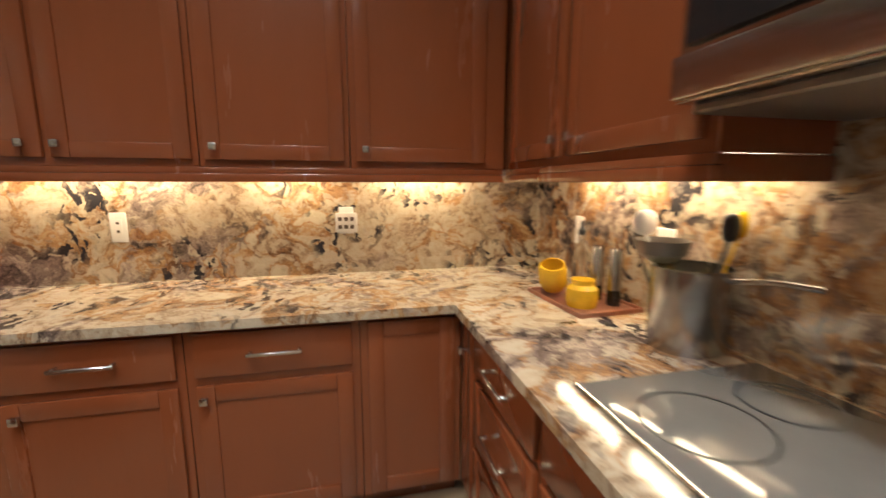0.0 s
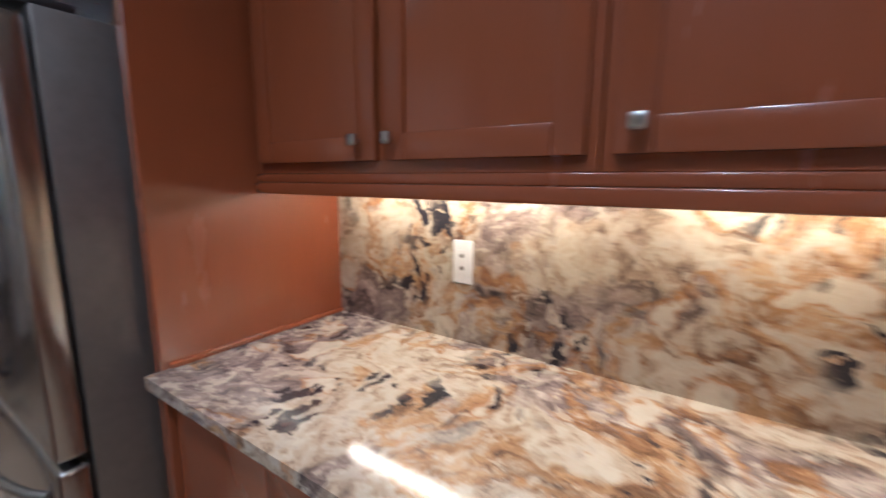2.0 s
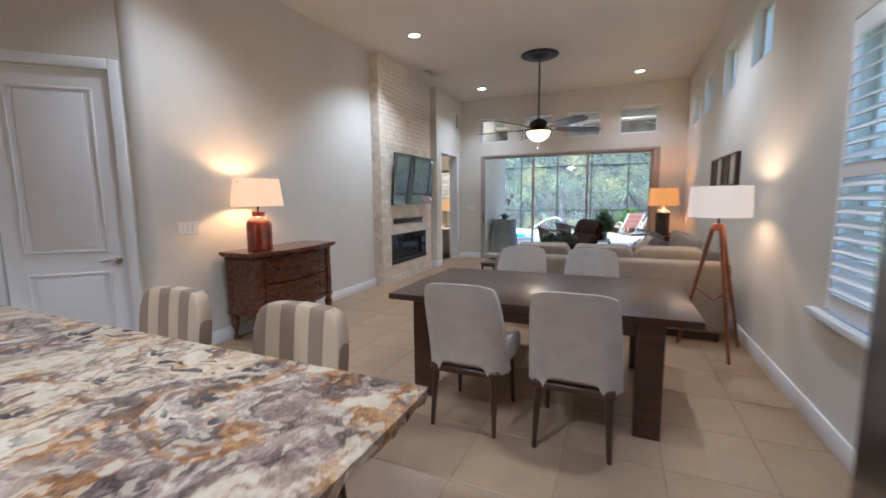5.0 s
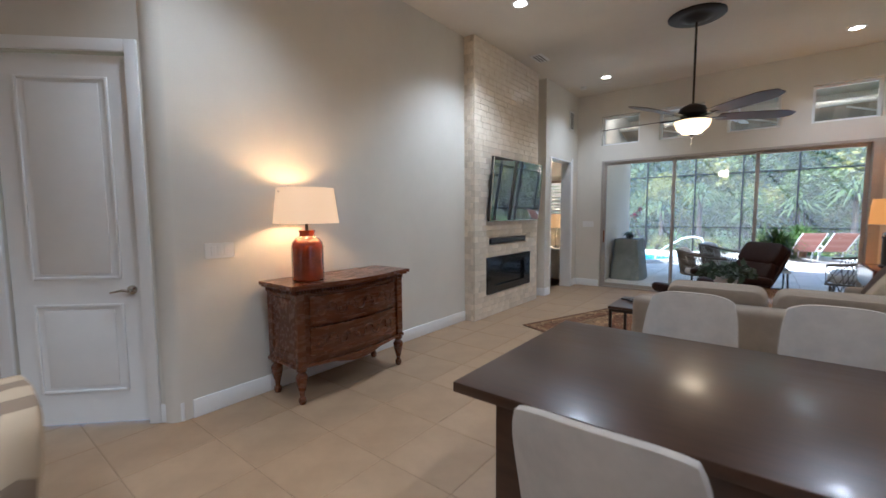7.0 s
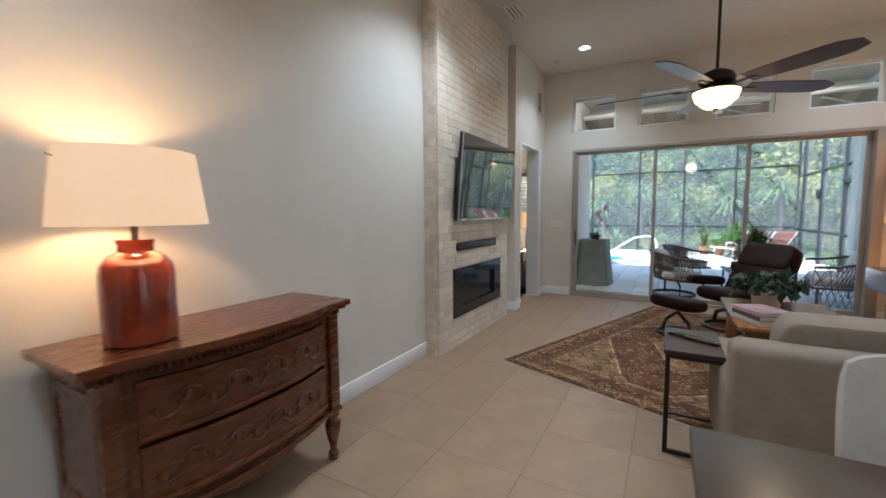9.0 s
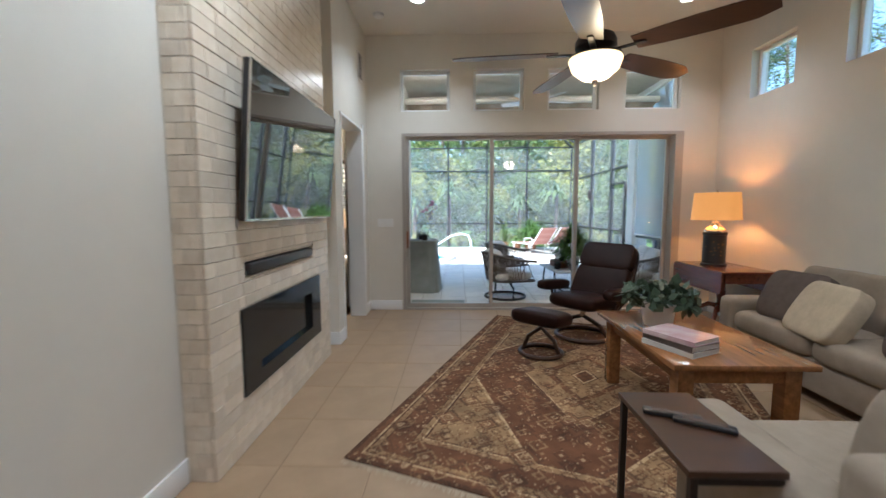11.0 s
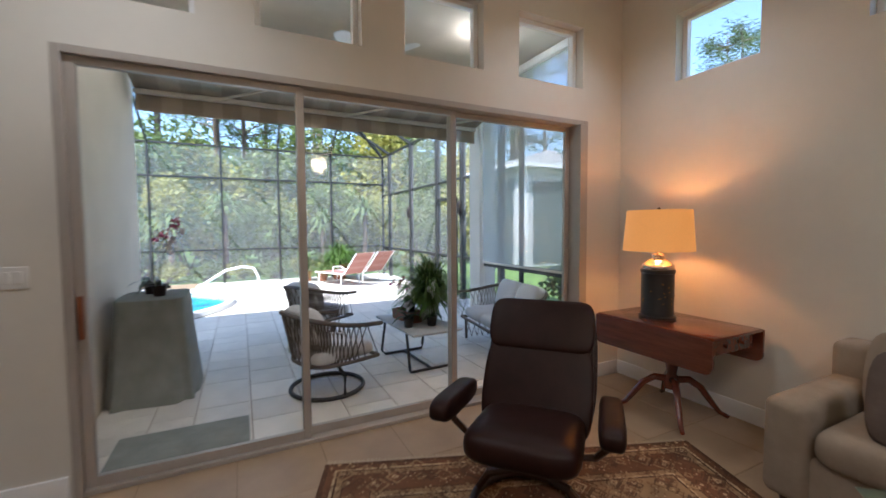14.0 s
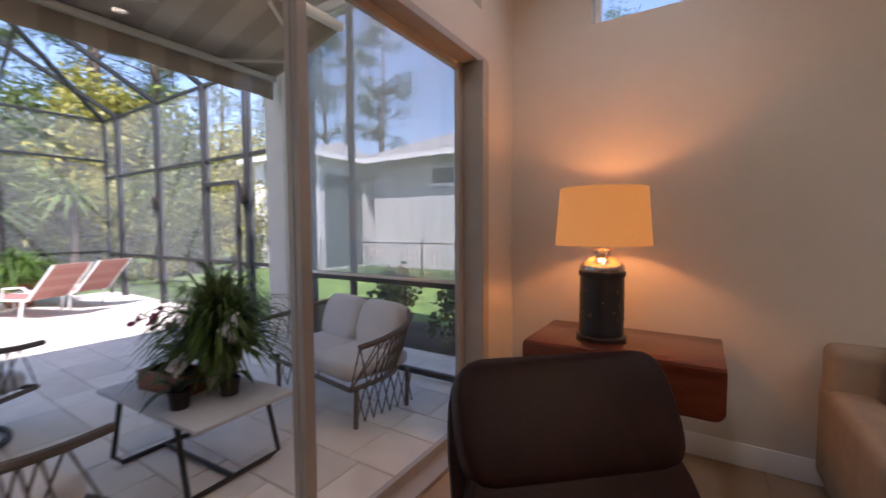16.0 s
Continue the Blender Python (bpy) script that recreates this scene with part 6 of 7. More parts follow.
# patio chairs
def rope_seat(name, label, x, y, rz, w, swivel, group=""):
    c = thing(name, label, "chair" if swivel else "loveseat", x, y, -0.03, rz, group)
    d = 0.36
    rim, low = [], []
    n = 44
    for k in range(n + 1):
        t = -math.pi * 0.5 + math.pi * 2 * (k / n)
        u = k / n
        # from front left round the back to front right
        ang = math.pi * (0.0 + u)
        px, py = math.copysign(abs(math.cos(ang)) ** 0.55, math.cos(ang)) * w, -d + 2 * d * abs(math.sin(ang)) ** 0.55
        rim.append((px, py, 0.62 + 0.13 * abs(math.sin(ang))))
        low.append((px * 0.84, -d + (py + d) * 0.88, 0.30))
    part("top_rail", tube(B(), rim, 0.021, 8), WICKER, c)
    part("seat_rail", tube(B(), low + [low[0]], 0.018, 8), WICKER, c)
    bm = B()
    for k in range(0, n, 1):
        for o in (-1.6, 1.6):
            j = min(max(k + o, 0), n)
            a, b = rim[k], low[int(j)]
            mid = [(a[i] + b[i]) / 2 for i in range(3)]
            tube(bm, [a, tuple(mid), b], 0.0055, 5)
    part("rope_weave", bm, WICKER, c)
    k = 2 if w > 0.5 else 1
    for i in range(k):
        cx = (i - (k - 1) / 2) * (1.5 * w / k)
        part("seat_cushion", puff(B(), cx, -0.04, 0.38, 1.62 * w / k, 0.62, 0.15, 0.25), CUSHION, c)
        part("back_cushion", puff(B(), 0, 0, 0, 1.5 * w / k, 0.17, 0.42, 0.4, pose(cx, 0.20, 0.60, -18)), CUSHION, c)
    if swivel:
        part("swivel_ring", tube(B(), [(0.33 * math.cos(t), 0.33 * math.sin(t), 0.02) for t in [2 * math.pi * q / 40 for q in range(40)]], 0.02, 8, True), CAGE, c)
        for sg in (-1, 1):
            part("base_arm", tube(B(), [(sg * 0.33, 0.02, 0.03), (sg * 0.33, 0.02, 0.2), (sg * 0.2, 0.02, 0.28), (0, 0, 0.29)], 0.018), CAGE, c)
    else:
        for sg in (-1, 1):
            for yy in (-0.3, 0.2):
                part("leg", rod(B(), (sg * w * 0.8, yy, 0.0), (sg * w * 0.82, yy, 0.3), 0.018), WICKER, c)
        bm = B()
        for sg in (-1, 1):
            for q in range(7):
                y0 = -0.3 + 0.08 * q
                rod(bm, (sg * w * 0.82, y0, 0.3), (sg * w * 0.8, y0 + 0.08, 0.02), 0.005, seg=5)
                rod(bm, (sg * w * 0.82, y0 + 0.08, 0.3), (sg * w * 0.8, y0, 0.02), 0.005, seg=5)
        part("side_lattice", bm, WICKER, c)
    return c


rope_seat("patio_chair", "taupe rope swivel chair with ivory cushions on the patio", -12.15, -0.62, 200, 0.38, True, "patio chairs")
rope_seat("patio_chair", "taupe rope swivel chair with ivory cushions on the patio", -13.95, -0.42, 215, 0.38, True, "patio chairs")
rope_seat("patio_loveseat", "taupe rope loveseat with ivory cushions and pillows", -12.45, 1.62, -8, 0.68, False)
pt = thing("patio_table", "low grey slab patio table on bent metal legs", "table", -12.49, 0.44, -0.03, 3)
part("tabletop", box(B(), -0.53, 0.53, -0.29, 0.29, 0.42, 0.445, 0.006, 2), WSTUCCO, pt)
for sg in (-1, 1):
    part("leg_frame", tube(B(), [(sg * 0.30, -0.26, 0.42), (sg * 0.40, -0.27, 0.05), (sg * 0.36, -0.24, 0.015), (sg * 0.36, 0.24, 0.015), (sg * 0.40, 0.27, 0.05), (sg * 0.30, 0.26, 0.42)], 0.015), CAGE, pt)
part("cross_bar", tube(B(), [(-0.36, 0.0, 0.015), (0.36, 0.0, 0.015)], 0.015), CAGE, pt)


def fern(name, label, x, y, z, n, length, seed, pot=True, mat=None, width=0.012, rise=1.1, potmat=None, potr=0.1):
    p = thing(name, label, "plant", x, y, z)
    h = 0.0
    if pot:
        h = potr * 1.7
        part("pot", lathe(B(), [(0, 0), (potr * 0.72, 0), (potr, h), (potr * 1.06, h), (potr * 1.06, h + 0.02), (potr * 0.9, h + 0.02), (potr * 0.85, h - 0.02), (0, h - 0.02)], seg=20), potmat or CUSHION, p)
    rng = np.random.default_rng(seed)
    vs, fs = [], []
    for k in range(3):
        v, f = blades(rng, n // 3, length * (1, 0.8, 0.55)[k], width, rise * (0.8, 1.2, 1.8)[k], (1, 0.8, 0.5)[k], base=(0, 0, h))
        o = len(vs)
        vs += v
        fs += [tuple(i + o for i in q) for q in f]
    raw("fronds", vs, fs, mat or FERN, p)
    return p


fern("potted_fern", "lush green fern in a pale pot on the patio table", -12.40, 0.56, 0.415, 1700, 0.46, 3, width=0.012, rise=2.4, potr=0.11)
fern("potted_fern", "large green fern in a planter by the loungers", -20.5, 1.3, -0.03, 700, 0.8, 4, rise=1.8, width=0.022, potr=0.25, potmat=TERRA)
fern("potted_fern", "silvery spider plant in a terracotta pot", -20.2, 0.75, -0.03, 160, 0.55, 14, width=0.018, potr=0.16, potmat=TERRA, mat=PALM)
fern("snake_plant", "upright snake plant in a terracotta pot", -20.4, 0.35, -0.03, 60, 0.5, 15, width=0.03, rise=3.2, potr=0.15, potmat=TERRA, mat=PALM)
pb = thing("wooden_planter_box", "rustic wooden planter box on the patio table", "planter", -12.62, 0.40, 0.415, 12)
for q in ((-0.2, 0.2, -0.1, -0.085), (-0.2, 0.2, 0.085, 0.1)):
    part("side_board", box(B(), q[0], q[1], q[2], q[3], 0, 0.12, 0.003, 1), TRIPODW, pb)
for q in ((-0.2, -0.185), (0.185, 0.2)):
    part("end_board", box(B(), q[0], q[1], -0.085, 0.085, 0, 0.12, 0.003, 1), TRIPODW, pb)
part("soil", box(B(), -0.185, 0.185, -0.085, 0.085, 0.0, 0.09), MULCH, pb)


def orchid(x, y, z, petal, h, seed, label, lean=(0.1, 0.0)):
    p = thing("potted_orchid", label, "plant", x, y, z)
    part("pot", lathe(B(), [(0, 0), (0.045, 0), (0.06, 0.1), (0.054, 0.1), (0.05, 0.08), (0, 0.08)], seg=18), BRONZE, p)
    rng = np.random.default_rng(seed)
    v, f = blades(rng, 7, 0.2, 0.032, 1.1, base=(0, 0, 0.09))
    raw("leaves", v, f, HOUSEPLANT, p)
    pts = [(lean[0] * t * t * 1.5, lean[1] * t * t * 1.5, 0.09 + h * (t - 0.18 * t ** 3)) for t in [k / 8 for k in range(9)]]
    part("stem", tube(B(), pts, 0.004, 6), HOUSEPLANT, p)
    for k in range(7):
        c = Vector(pts[8 - k // 2]) + Vector(rng.uniform(-0.05, 0.05, 3))
        bm = B()
        for j in range(5):
            a = 2 * math.pi * j / 5
            puff(bm, 0.024, 0, 0, 0.042, 0.034, 0.006, 0.9, Matrix.Translation(c) @ pose(0, 0, 0, 60 + 20 * rng.normal(), 0, 40 * rng.normal()) @ pose(0, 0, 0, 0, 0, math.degrees(a)), nu=8, nv=4)
        part("flower", bm, petal, p)


orchid(-12.25, 0.52, 0.415, PETALW, 0.42, 6, "white orchid in a dark pot on the patio table", (0.12, -0.05))
orchid(-12.66, 0.44, 0.505, PETALP, 0.34, 7, "pink orchid in the wooden planter box", (-0.1, -0.1))
orchid(-12.3, 0.27, 0.415, PETALW, 0.22, 8, "small white orchid in a dark pot", (0.02, 0.02))

# draped stand with orchids
sd = thing("draped_table", "tall stand draped with a grey-green cloth", "table", -12.85, -2.05, -0.03)
bm = B()
n, rows = 64, []
for j, (z, s, f) in enumerate(((0.0, 1.25, 0.05), (0.3, 1.15, 0.035), (0.6, 1.06, 0.018), (0.88, 1.0, 0.004), (0.9, 0.98, 0.0))):
    row = []
    for k in range(n):
        a = 2 * math.pi * k / n
        cx, cy = [math.copysign(abs(v) ** 0.4, v) for v in (math.cos(a), math.sin(a))]
        w = 1 + f * math.sin(9 * a)
        row.append(bm.verts.new((0.36 * s * w * cx, 0.27 * s * w * cy, z)))
    rows.append(row)
for a, b in zip(rows, rows[1:]):
    for k in range(n):
        bm.faces.new((a[k], a[(k + 1) % n], b[(k + 1) % n], b[k]))
bm.faces.new(rows[-1])
part("cloth", bm, DRAPE, sd)
orchid(-12.75, -2.0, 0.87, PETALW, 0.55, 9, "tall white orchid in a dark pot on the draped stand", (0.05, 0.1))
orchid(-12.95, -2.1, 0.87, PETALP, 0.68, 10, "magenta orchid in a dark pot on the draped stand", (-0.05, 0.16))
fm = thing("door_mat", "dark grey door mat outside the slider", "mat", -11.62, -1.72, -0.03)
part("mat", box(B(), -0.22, 0.22, -0.42, 0.42, 0.0, 0.014, 0.005, 2), DRAPE, fm)


def lounger(x, y, rz):
    c = thing("sun_lounger", "wine striped sling sun lounger with raised back", "lounger", x, y, -0.03, rz, "loungers by the pool")
    part("seat_sling", box(B(), -0.75, 0.45, -0.28, 0.28, 0.31, 0.322), SLING, c)
    m = pose(0.45, 0, 0.315, 0, -48, 0)
    part("back_sling", box(B(), 0, 0.75, -0.28, 0.28, -0.006, 0.006, 0, 1, m), SLING, c)
    for sg in (-1, 1):
        part("side_rail", tube(B(), [(-0.8, sg * 0.3, 0.31), (0.45, sg * 0.3, 0.315), (0.95, sg * 0.3, 0.87)], 0.016), PLASTIC, c)
        part("arm", tube(B(), [(0.0, sg * 0.32, 0.31), (0.05, sg * 0.32, 0.5), (0.4, sg * 0.32, 0.52), (0.55, sg * 0.31, 0.42)], 0.014), PLASTIC, c)
        for q in (-0.6, 0.35):
            part("leg", tube(B(), [(q, sg * 0.3, 0.31), (q - 0.05, sg * 0.3, 0.0)], 0.016), PLASTIC, c)
    return c


lo = lounger(-19.2, 1.1, 25)
copy_thing(lo, pose(-19.65, 1.8, -0.03, 0, 0, 25))

# ---- garden ----
NR = np.random.default_rng(21)


def shrub(name, label, x, y, r, h, n, size, mat, seed, aspect=0.5):
    t = thing(name, label, "shrub", x, y, -0.09)
    rng = np.random.default_rng(seed)
    k = 9
    cen = np.stack([rng.uniform(-0.6, 0.6, k) * r, rng.uniform(-0.6, 0.6, k) * r, rng.uniform(0.3, 0.85, k) * h], 1)
    rad = rng.uniform(0.3, 0.55, k) * r
    w = rng.integers(0, k, n)
    d = rng.normal(size=(n, 3))
    d /= np.linalg.norm(d, axis=1)[:, None]
    c = cen[w] + d * (rad[w] * rng.uniform(0.55, 1.1, n))[:, None] * np.array([1, 1, 0.8 * h / (2 * r) + 0.4])
    c[:, 2] = np.clip(c[:, 2], 0.02, None)
    v, f = leaves(rng, c, size, aspect)
    raw("foliage", v.tolist(), f.tolist(), mat, t)
    bm = B()
    for i in range(5):
        tube(bm, [(rng.uniform(-0.1, 0.1), rng.uniform(-0.1, 0.1), 0), tuple(cen[i] * 0.5), tuple(cen[i])], [0.04, 0.025, 0.01], 6)
    part("stems", bm, BARK, t)


rng = random.Random(31)
for k in range(17):
    y = -11 + 1.15 * k
    shrub("garden_shrub", "dense leafy green shrub in the hedge", -24.2 + rng.uniform(-0.6, 0.6), y, 1.25, rng.uniform(2.2, 3.3), 3600, 0.16, (LEAF, LEAFY, LEAF)[k % 3], 100 + k)
for k in range(12):
    y = -12 + 2.0 * k
    shrub("garden_shrub", "tall leafy green shrub behind the hedge", -27.5 + rng.uniform(-0.8, 0.8), y, 2.0, rng.uniform(4.5, 6.8), 5200, 0.24, (LEAF, PALM, LEAFY)[k % 3], 150 + k)
for k in range(14):
    shrub("edging_shrub", "low clipped green shrub along the cage", -22.3 + rng.uniform(-0.2, 0.2), -8 + 0.95 * k, 0.5, 0.55, 650, 0.1, (LEAF, LEAFY)[k % 2], 200 + k)
for k, (x, y) in enumerate(((-12.3, 3.3), (-11.4, 3.5), (-13.3, 3.4))):
    shrub("garden_shrub", "small round-leaved shrub in the mulch bed", x, y, 0.45, 0.9, 420, 0.09, LEAF, 240 + k, 0.8)
structure("mulch_bed", box(B(), -14.0, -9.0, 2.75, 4.2, -0.2, -0.06), MULCH)
for k in range(9):
    fern("palmetto", "saw palmetto with arching fan leaves", -23.2 + rng.uniform(-0.5, 0.5), -9.5 + 1.55 * k, 1.0 + 0.5 * (k % 3), 110, 1.5, 300 + k, pot=False, mat=PALM, width=0.05, rise=1.2)
    bm = rod(B(), (0, 0, -1.2 - 0.5 * (k % 3)), (0, 0, 0.1), 0.1, 0.08, 8)
    part("trunk", bm, BARK, [o for o in scene.objects if o.name.startswith("palmetto") and not o.parent][-1])


def pine(x, y, h, seed):
    t = thing("pine_tree", "tall slender pine with a high open crown", "tree", x, y, -0.1)
    rng = np.random.default_rng(seed)
    lean = rng.uniform(-0.5, 0.5, 2)
    bm = B()
    tube(bm, [(lean[0] * s * s, lean[1] * s * s, h * s) for s in (0, 0.3, 0.6, 0.85, 1.0)], [0.19, 0.16, 0.12, 0.06, 0.02], 9)
    part("trunk", bm, BARK, t)
    bm, cs = B(), []
    for k in range(20):
        s = rng.uniform(0.45, 1.0)
        a = rng.uniform(0, 2 * np.pi)
        L = (1.15 - s) * h * 0.22 + 0.5
        p0 = np.array([lean[0] * s * s, lean[1] * s * s, h * s])
        p1 = p0 + np.array([np.cos(a) * L, np.sin(a) * L, 0.25 * L])
        tube(bm, [tuple(p0), tuple((p0 + p1) / 2 + np.array([0, 0, 0.1])), tuple(p1)], [0.045, 0.03, 0.012], 5)
        for q in range(5):
            c = p0 + (p1 - p0) * rng.uniform(0.45, 1.1)
            cs.append(c + rng.normal(size=(36, 3)) * 0.28)
    part("limbs", bm, BARK, t)
    v, f = leaves(rng, np.concatenate(cs), 0.34, 0.14)
    raw("needles", v.tolist(), f.tolist(), PINE, t)


for k in range(30):
    pine(-29.5 - rng.uniform(0, 14), -24 + 1.75 * k + rng.uniform(-0.7, 0.7), rng.uniform(13, 19), 400 + k)
for k in range(10):
    pine(-24 + 2.6 * k + rng.uniform(-1, 1), 26 + rng.uniform(0, 5), rng.uniform(12, 16), 450 + k)
# far woods
vs = NR.uniform(size=(26000, 3)) * np.array([9.0, 90.0, 9.0]) + np.array([-57, -45, -0.2])
v, f = leaves(NR, vs, 0.9, 0.5)
ob = tagged(raw("far_woods", v.tolist(), f.tolist(), LEAF), "dense distant woods beyond the garden", "woods", kind="stuff")

vs = NR.uniform(size=(30000, 3)) * np.array([4.0, 70.0, 11.0]) + np.array([-47, -32, -0.2])
v, f = leaves(NR, vs[vs[:, 2] < 4.0 + 7.0 * NR.uniform(size=30000)], 0.55, 0.5)
tagged(raw("woodland_edge", v.tolist(), f.tolist(), PALM), "leafy edge of the woods behind the pines", "woods", kind="stuff")

# neighbouring house
hs = thing("neighbour_house", "pale grey stucco house across the lawn", "house", 0, 2.0, 0.35)
bm = B()
panels(bm, "y", 9.0, 9.3, -20.5, -2.0, -0.6, 3.55, [(-17.9, -16.95, 2.55, 3.05), (-16.5, -15.6, 2.55, 3.05), (-12.5, -11.0, 0.9, 2.3)])
panels(bm, "x", -20.8, -20.5, 9.3, 16.0, -0.6, 3.55, [])
part("wall", bm, WSTUCCO, hs)
bm = B()
v4 = [bm.verts.new(p) for p in ((-21.3, 8.4, 3.55), (-1.5, 8.4, 3.55), (-1.5, 16.5, 3.55), (-21.3, 16.5, 3.55))]
r2 = [bm.verts.new(p) for p in ((-17.3, 12.5, 5.3), (-5.5, 12.5, 5.3))]
for q in ((v4[0], v4[1], r2[1], r2[0]), (v4[1], v4[2], r2[1]), (v4[2], v4[3], r2[0], r2[1]), (v4[3], v4[0], r2[0]), tuple(v4)):
    bm.faces.new(q)
part("roof", bm, material("grey_shingle", (0.36, 0.35, 0.34), 0.9, vary=0.2, scale=8, bump=0.5, bscale=40), hs, smooth=False)
part("fascia", box(B(), -21.35, -1.45, 8.33, 8.4, 3.38, 3.56), WHITE, hs)
for a, b, z0, z1 in ((-17.9, -16.95, 2.55, 3.05), (-16.5, -15.6, 2.55, 3.05), (-12.5, -11.0, 0.9, 2.3)):
    w = part("window", panels(B(), "y", 8.96, 9.06, a - 0.12, b + 0.12, z0 - 0.12, z1 + 0.12, [(a, b, z0, z1)]), WHITE, hs)
    part("pane", box(B(), a, b, 9.08, 9.1, z0, z1), TEAL, w)
part("bay_wall", box(B(), -23.9, -20.9, 6.4, 9.4, -0.6, 3.38), WSTUCCO, hs)
part("screen_panel", box(B(), -23.3, -21.5, 6.36, 6.4, -0.3, 2.9), TEAL, hs)
part("screen_panel", box(B(), -20.9, -20.86, 6.9, 8.7, -0.3, 2.9), TEAL, hs)
for x in (-23.95, -21.25):
    part("corner_pillar", box(B(), x, x + 0.4, 6.3, 6.66, -0.6, 3.38, 0.01, 1), WHITE, hs)
part("bay_soffit", box(B(), -24.4, -20.4, 5.9, 9.0, 3.38, 3.54), WHITE, hs)
bm = B()
v4 = [bm.verts.new(p) for p in ((-24.4, 5.9, 3.545), (-20.4, 5.9, 3.545), (-20.4, 9.6, 3.545), (-24.4, 9.6, 3.545))]
top = bm.verts.new((-22.4, 9.0, 4.5))
for k in range(4):
    bm.faces.new((v4[k], v4[(k + 1) % 4], top))
bm.faces.new(v4)
part("bay_roof", bm, bpy.data.materials["grey_shingle"], hs, smooth=False)
fn = thing("iron_fence", "low black iron fence on the lawn", "fence", 0, 0, 0)
for x in [-21 + 1.8 * k for k in range(5)]:
    part("post", rod(B(), (x, 7.2, -0.1), (x, 7.2, 1.1), 0.02, seg=6), CAGE, fn)
for z in (0.15, 1.0):
    part("rail", rod(B(), (-21, 7.2, z), (-13.8, 7.2, z), 0.012, seg=6), CAGE, fn)
for k in range(48):
    part("picket", rod(B(), (-21 + 0.15 * k, 7.2, 0.15), (-21 + 0.15 * k, 7.2, 1.0), 0.007, seg=5), CAGE, fn)

# ---- pieces of floor, stone wall ----
def tile_mesh(w, d, h, r, mat, name):
    bm = box(B(), -w / 2, w / 2, -d / 2, d / 2, -h, 0, r, 1)
    me = bpy.data.meshes.new(name)
    bm.to_mesh(me)
    bm.free()
    me.materials.append(mat)
    return me


floor_ob = bpy.data.objects["floor"]
TS = 0.51
tm = tile_mesh(TS - 0.006, TS - 0.006, 0.006, 0.002, TILE, "tile")
cut = {}
for i in range(25):
    for j in range(14):
        x0, y0 = -11.12 + TS * i, -4.6 + TS * j + 0.16
        x1, y1 = min(x0 + TS, WE), min(y0 + TS, 2.2)
        if x1 - x0 < 0.05 or y1 - y0 < 0.05 or (x0 < -4.3 and y1 < -2.9):
            continue
        key = (round(x1 - x0, 2), round(y1 - y0, 2))
        if key not in cut:
            cut[key] = tm if key == (0.51, 0.51) else tile_mesh(x1 - x0 - 0.006, y1 - y0 - 0.006, 0.006, 0.002, TILE, "tile")
        t = new("tile", cut[key])
        t.location = ((x0 + x1) / 2, (y0 + y1) / 2, 0)
        t.parent = floor_ob

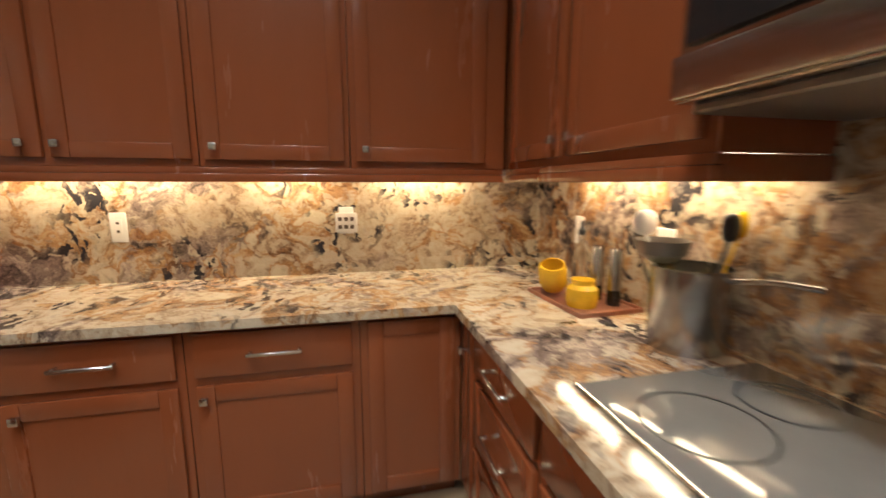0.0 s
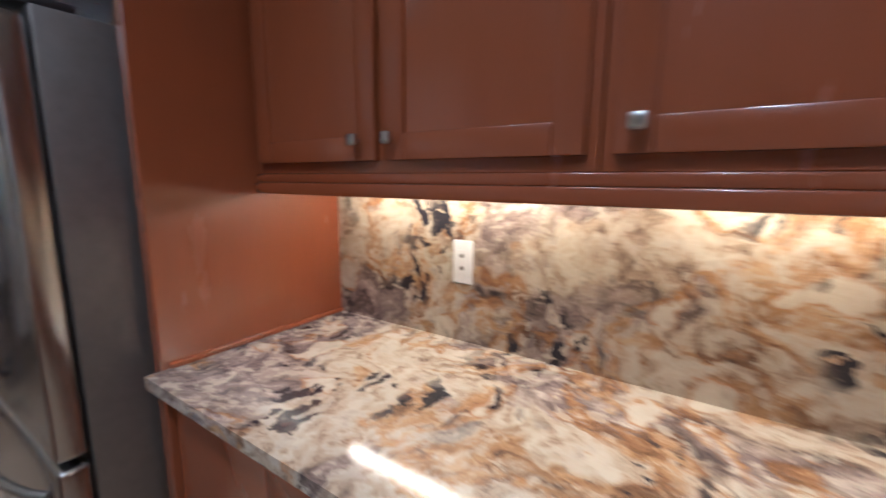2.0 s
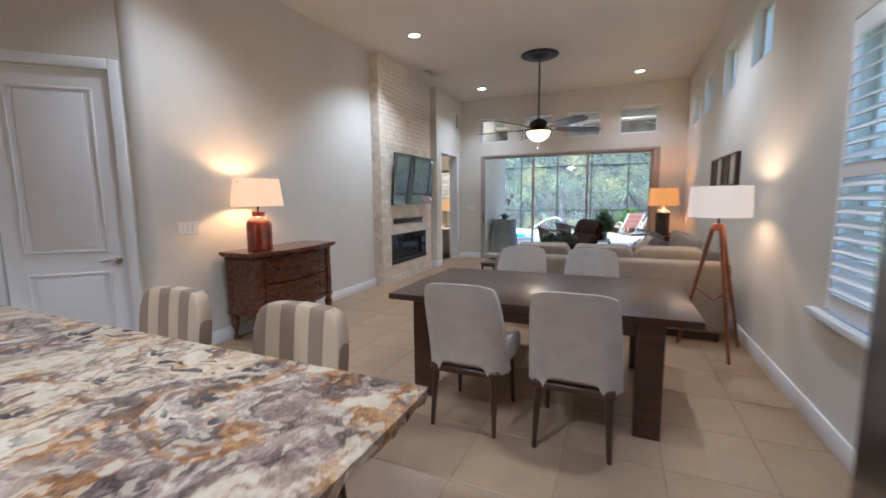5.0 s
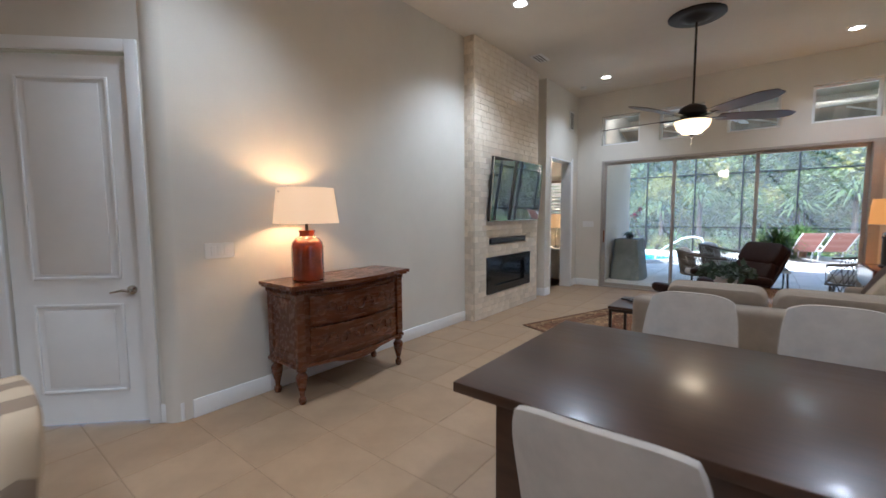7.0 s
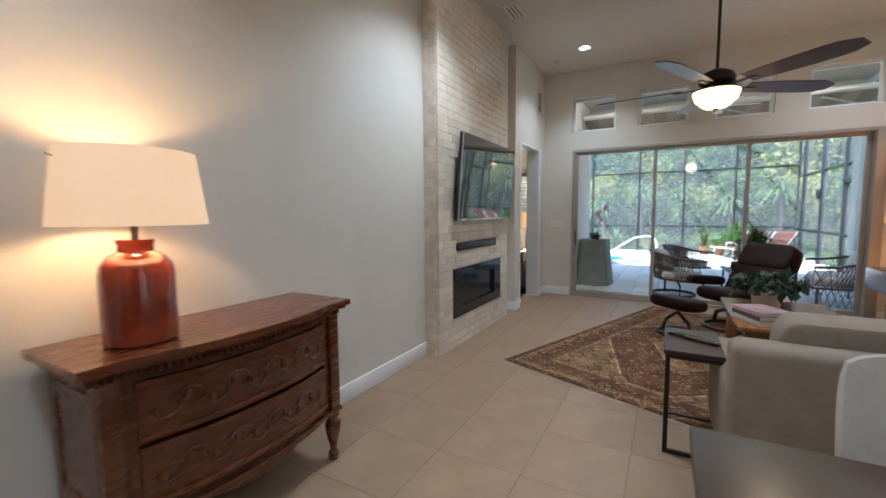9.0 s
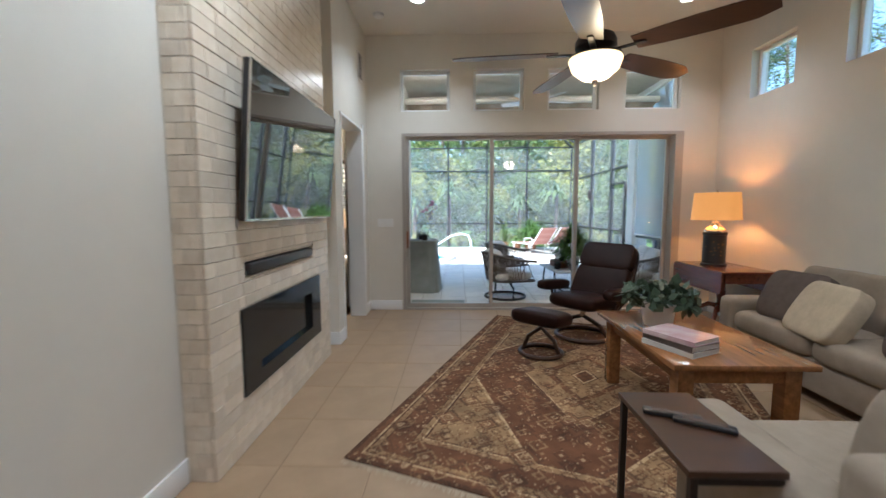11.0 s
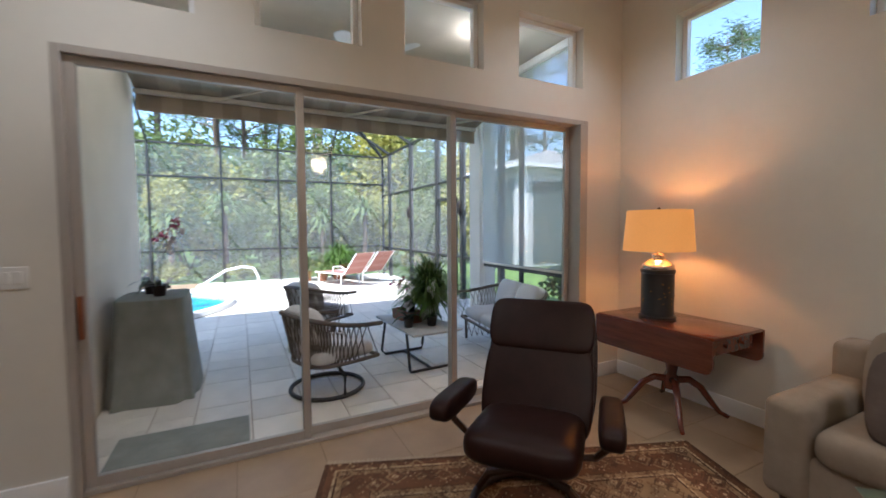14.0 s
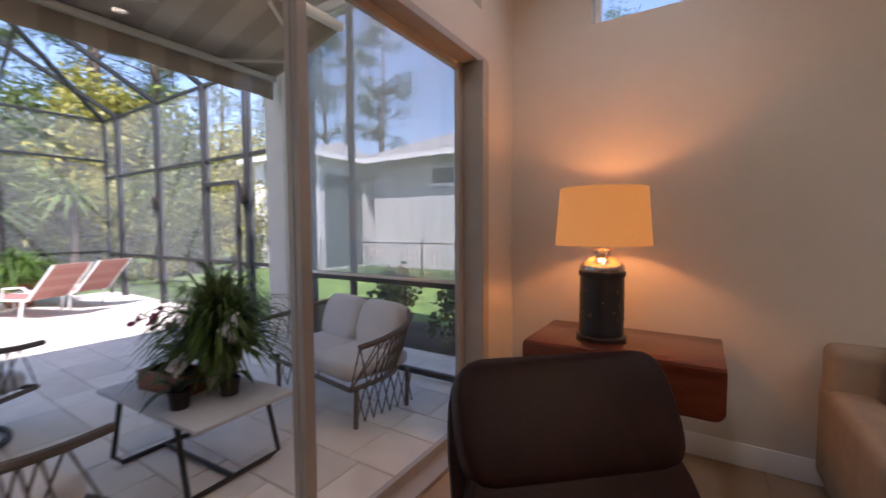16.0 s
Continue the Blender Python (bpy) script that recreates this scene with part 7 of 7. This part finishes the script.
core = bpy.data.objects["fireplace_core"]
rng = random.Random(11)
bricks = {}
HOLES = [(-9.03, -7.69, 0.31, 0.85), (-8.89, -7.77, 1.01, 1.12)]
RH = 0.0765
upper_bm = B()
for r in range(50):
    z0, z1 = r * RH, min((r + 1) * RH, H)
    if z1 - z0 < 0.02:
        continue
    x = -9.30
    first = True
    while x < -7.4 - 0.01:
        L = rng.choice((0.152, 0.2, 0.2, 0.25)) if not (first and r % 2) else 0.09
        first = False
        e = min(x + L, -7.4)
        if -7.4 - e < 0.06:
            e = -7.4
        segs = [(x, e, z0, z1)]
        for h in HOLES:
            out = []
            for a, b, s, t in segs:
                if b <= h[0] or a >= h[1] or t <= h[2] or s >= h[3]:
                    out.append((a, b, s, t))
                    continue
                if a < h[0]:
                    out.append((a, h[0], s, t))
                if b > h[1]:
                    out.append((h[1], b, s, t))
                a2, b2 = max(a, h[0]), min(b, h[1])
                if s < h[2] - 0.012:
                    out.append((a2, b2, s, h[2]))
                if t > h[3] + 0.012:
                    out.append((a2, b2, h[3], t))
            segs = out
        for a, b, s, t in segs:
            if b - a < 0.012 or t - s < 0.012:
                continue
            w, hh = b - a - 0.002, t - s - 0.002
            dep = rng.choice((0.024, 0.0255, 0.027))
            if z0 > 2.3:
                box(upper_bm, a + 0.0015, b - 0.0015, -2.69, -2.69 + dep, s + 0.0015, t - 0.0015, 0.003, 1)
                continue
            key = (round(w, 3), round(hh, 3), dep)
            if key not in bricks:
                bm = box(B(), -w / 2, w / 2, 0, dep, -hh / 2, hh / 2, 0.003, 1)
                me = bpy.data.meshes.new("stone_brick")
                bm.to_mesh(me)
                bm.free()
                me.materials.append(STONE)
                bricks[key] = me
            o = new("stone_brick", bricks[key])
            o.location = ((a + b) / 2, -2.69, (s + t) / 2)
            o.parent = core
        x = e
up = part("stone_brick_upper_courses", upper_bm, STONE, core, smooth=False)
up["kind"] = "stuff"
# side returns of the stone wall
for xs in (-7.42, -9.3):
    for r in range(50):
        z0, z1 = r * RH, min((r + 1) * RH, H)
        if z1 - z0 < 0.02:
            continue
        cut_y = WS + 0.002 + (0.05 if r % 2 else 0.1)
        for y0, y1 in ((WS + 0.002, cut_y - 0.001), (cut_y + 0.001, -2.692)):
            part("stone_return", box(B(), xs, xs + 0.02, y0, y1, z0 + 0.001, z1 - 0.001, 0.002, 1), STONE, core, smooth=False)
# patio pavers
slab = bpy.data.objects["patio_slab"]
rng = random.Random(17)
pm = {}
y = -2.4
row = 0
joined = B()
while y < 2.85:
    d = (0.41, 0.30, 0.41)[row % 3]
    x = -11.34 - rng.uniform(0, 0.3)
    xs = -11.34
    while xs > -21.2:
        w = rng.choice((0.41, 0.61, 0.3, 0.41))
        e = max(xs - w, -21.25)
        y1 = min(y + d, 2.98)
        if xs > -15.2:
            key = (round(xs - e, 2), round(y1 - y, 2))
            if key not in pm:
                pm[key] = tile_mesh(xs - e - 0.006, y1 - y - 0.006, 0.03, 0.004, PAVER, "paver")
            o = new("paver", pm[key])
            o.location = ((xs + e) / 2, (y + y1) / 2, -0.03 + rng.uniform(-0.001, 0.001))
            o.parent = slab
        elif not ((xs + e) / 2 + 17.6) ** 2 / 5.6 + ((y + y1) / 2 + 4.55) ** 2 / 9.2 < 1:
            box(joined, e + 0.003, xs - 0.003, y + 0.003, y1 - 0.003, -0.06, -0.03)
        xs = e
    y += d
    row += 1
far = part("far_pavers", joined, PAVER, slab, smooth=False)
far["kind"] = "stuff"
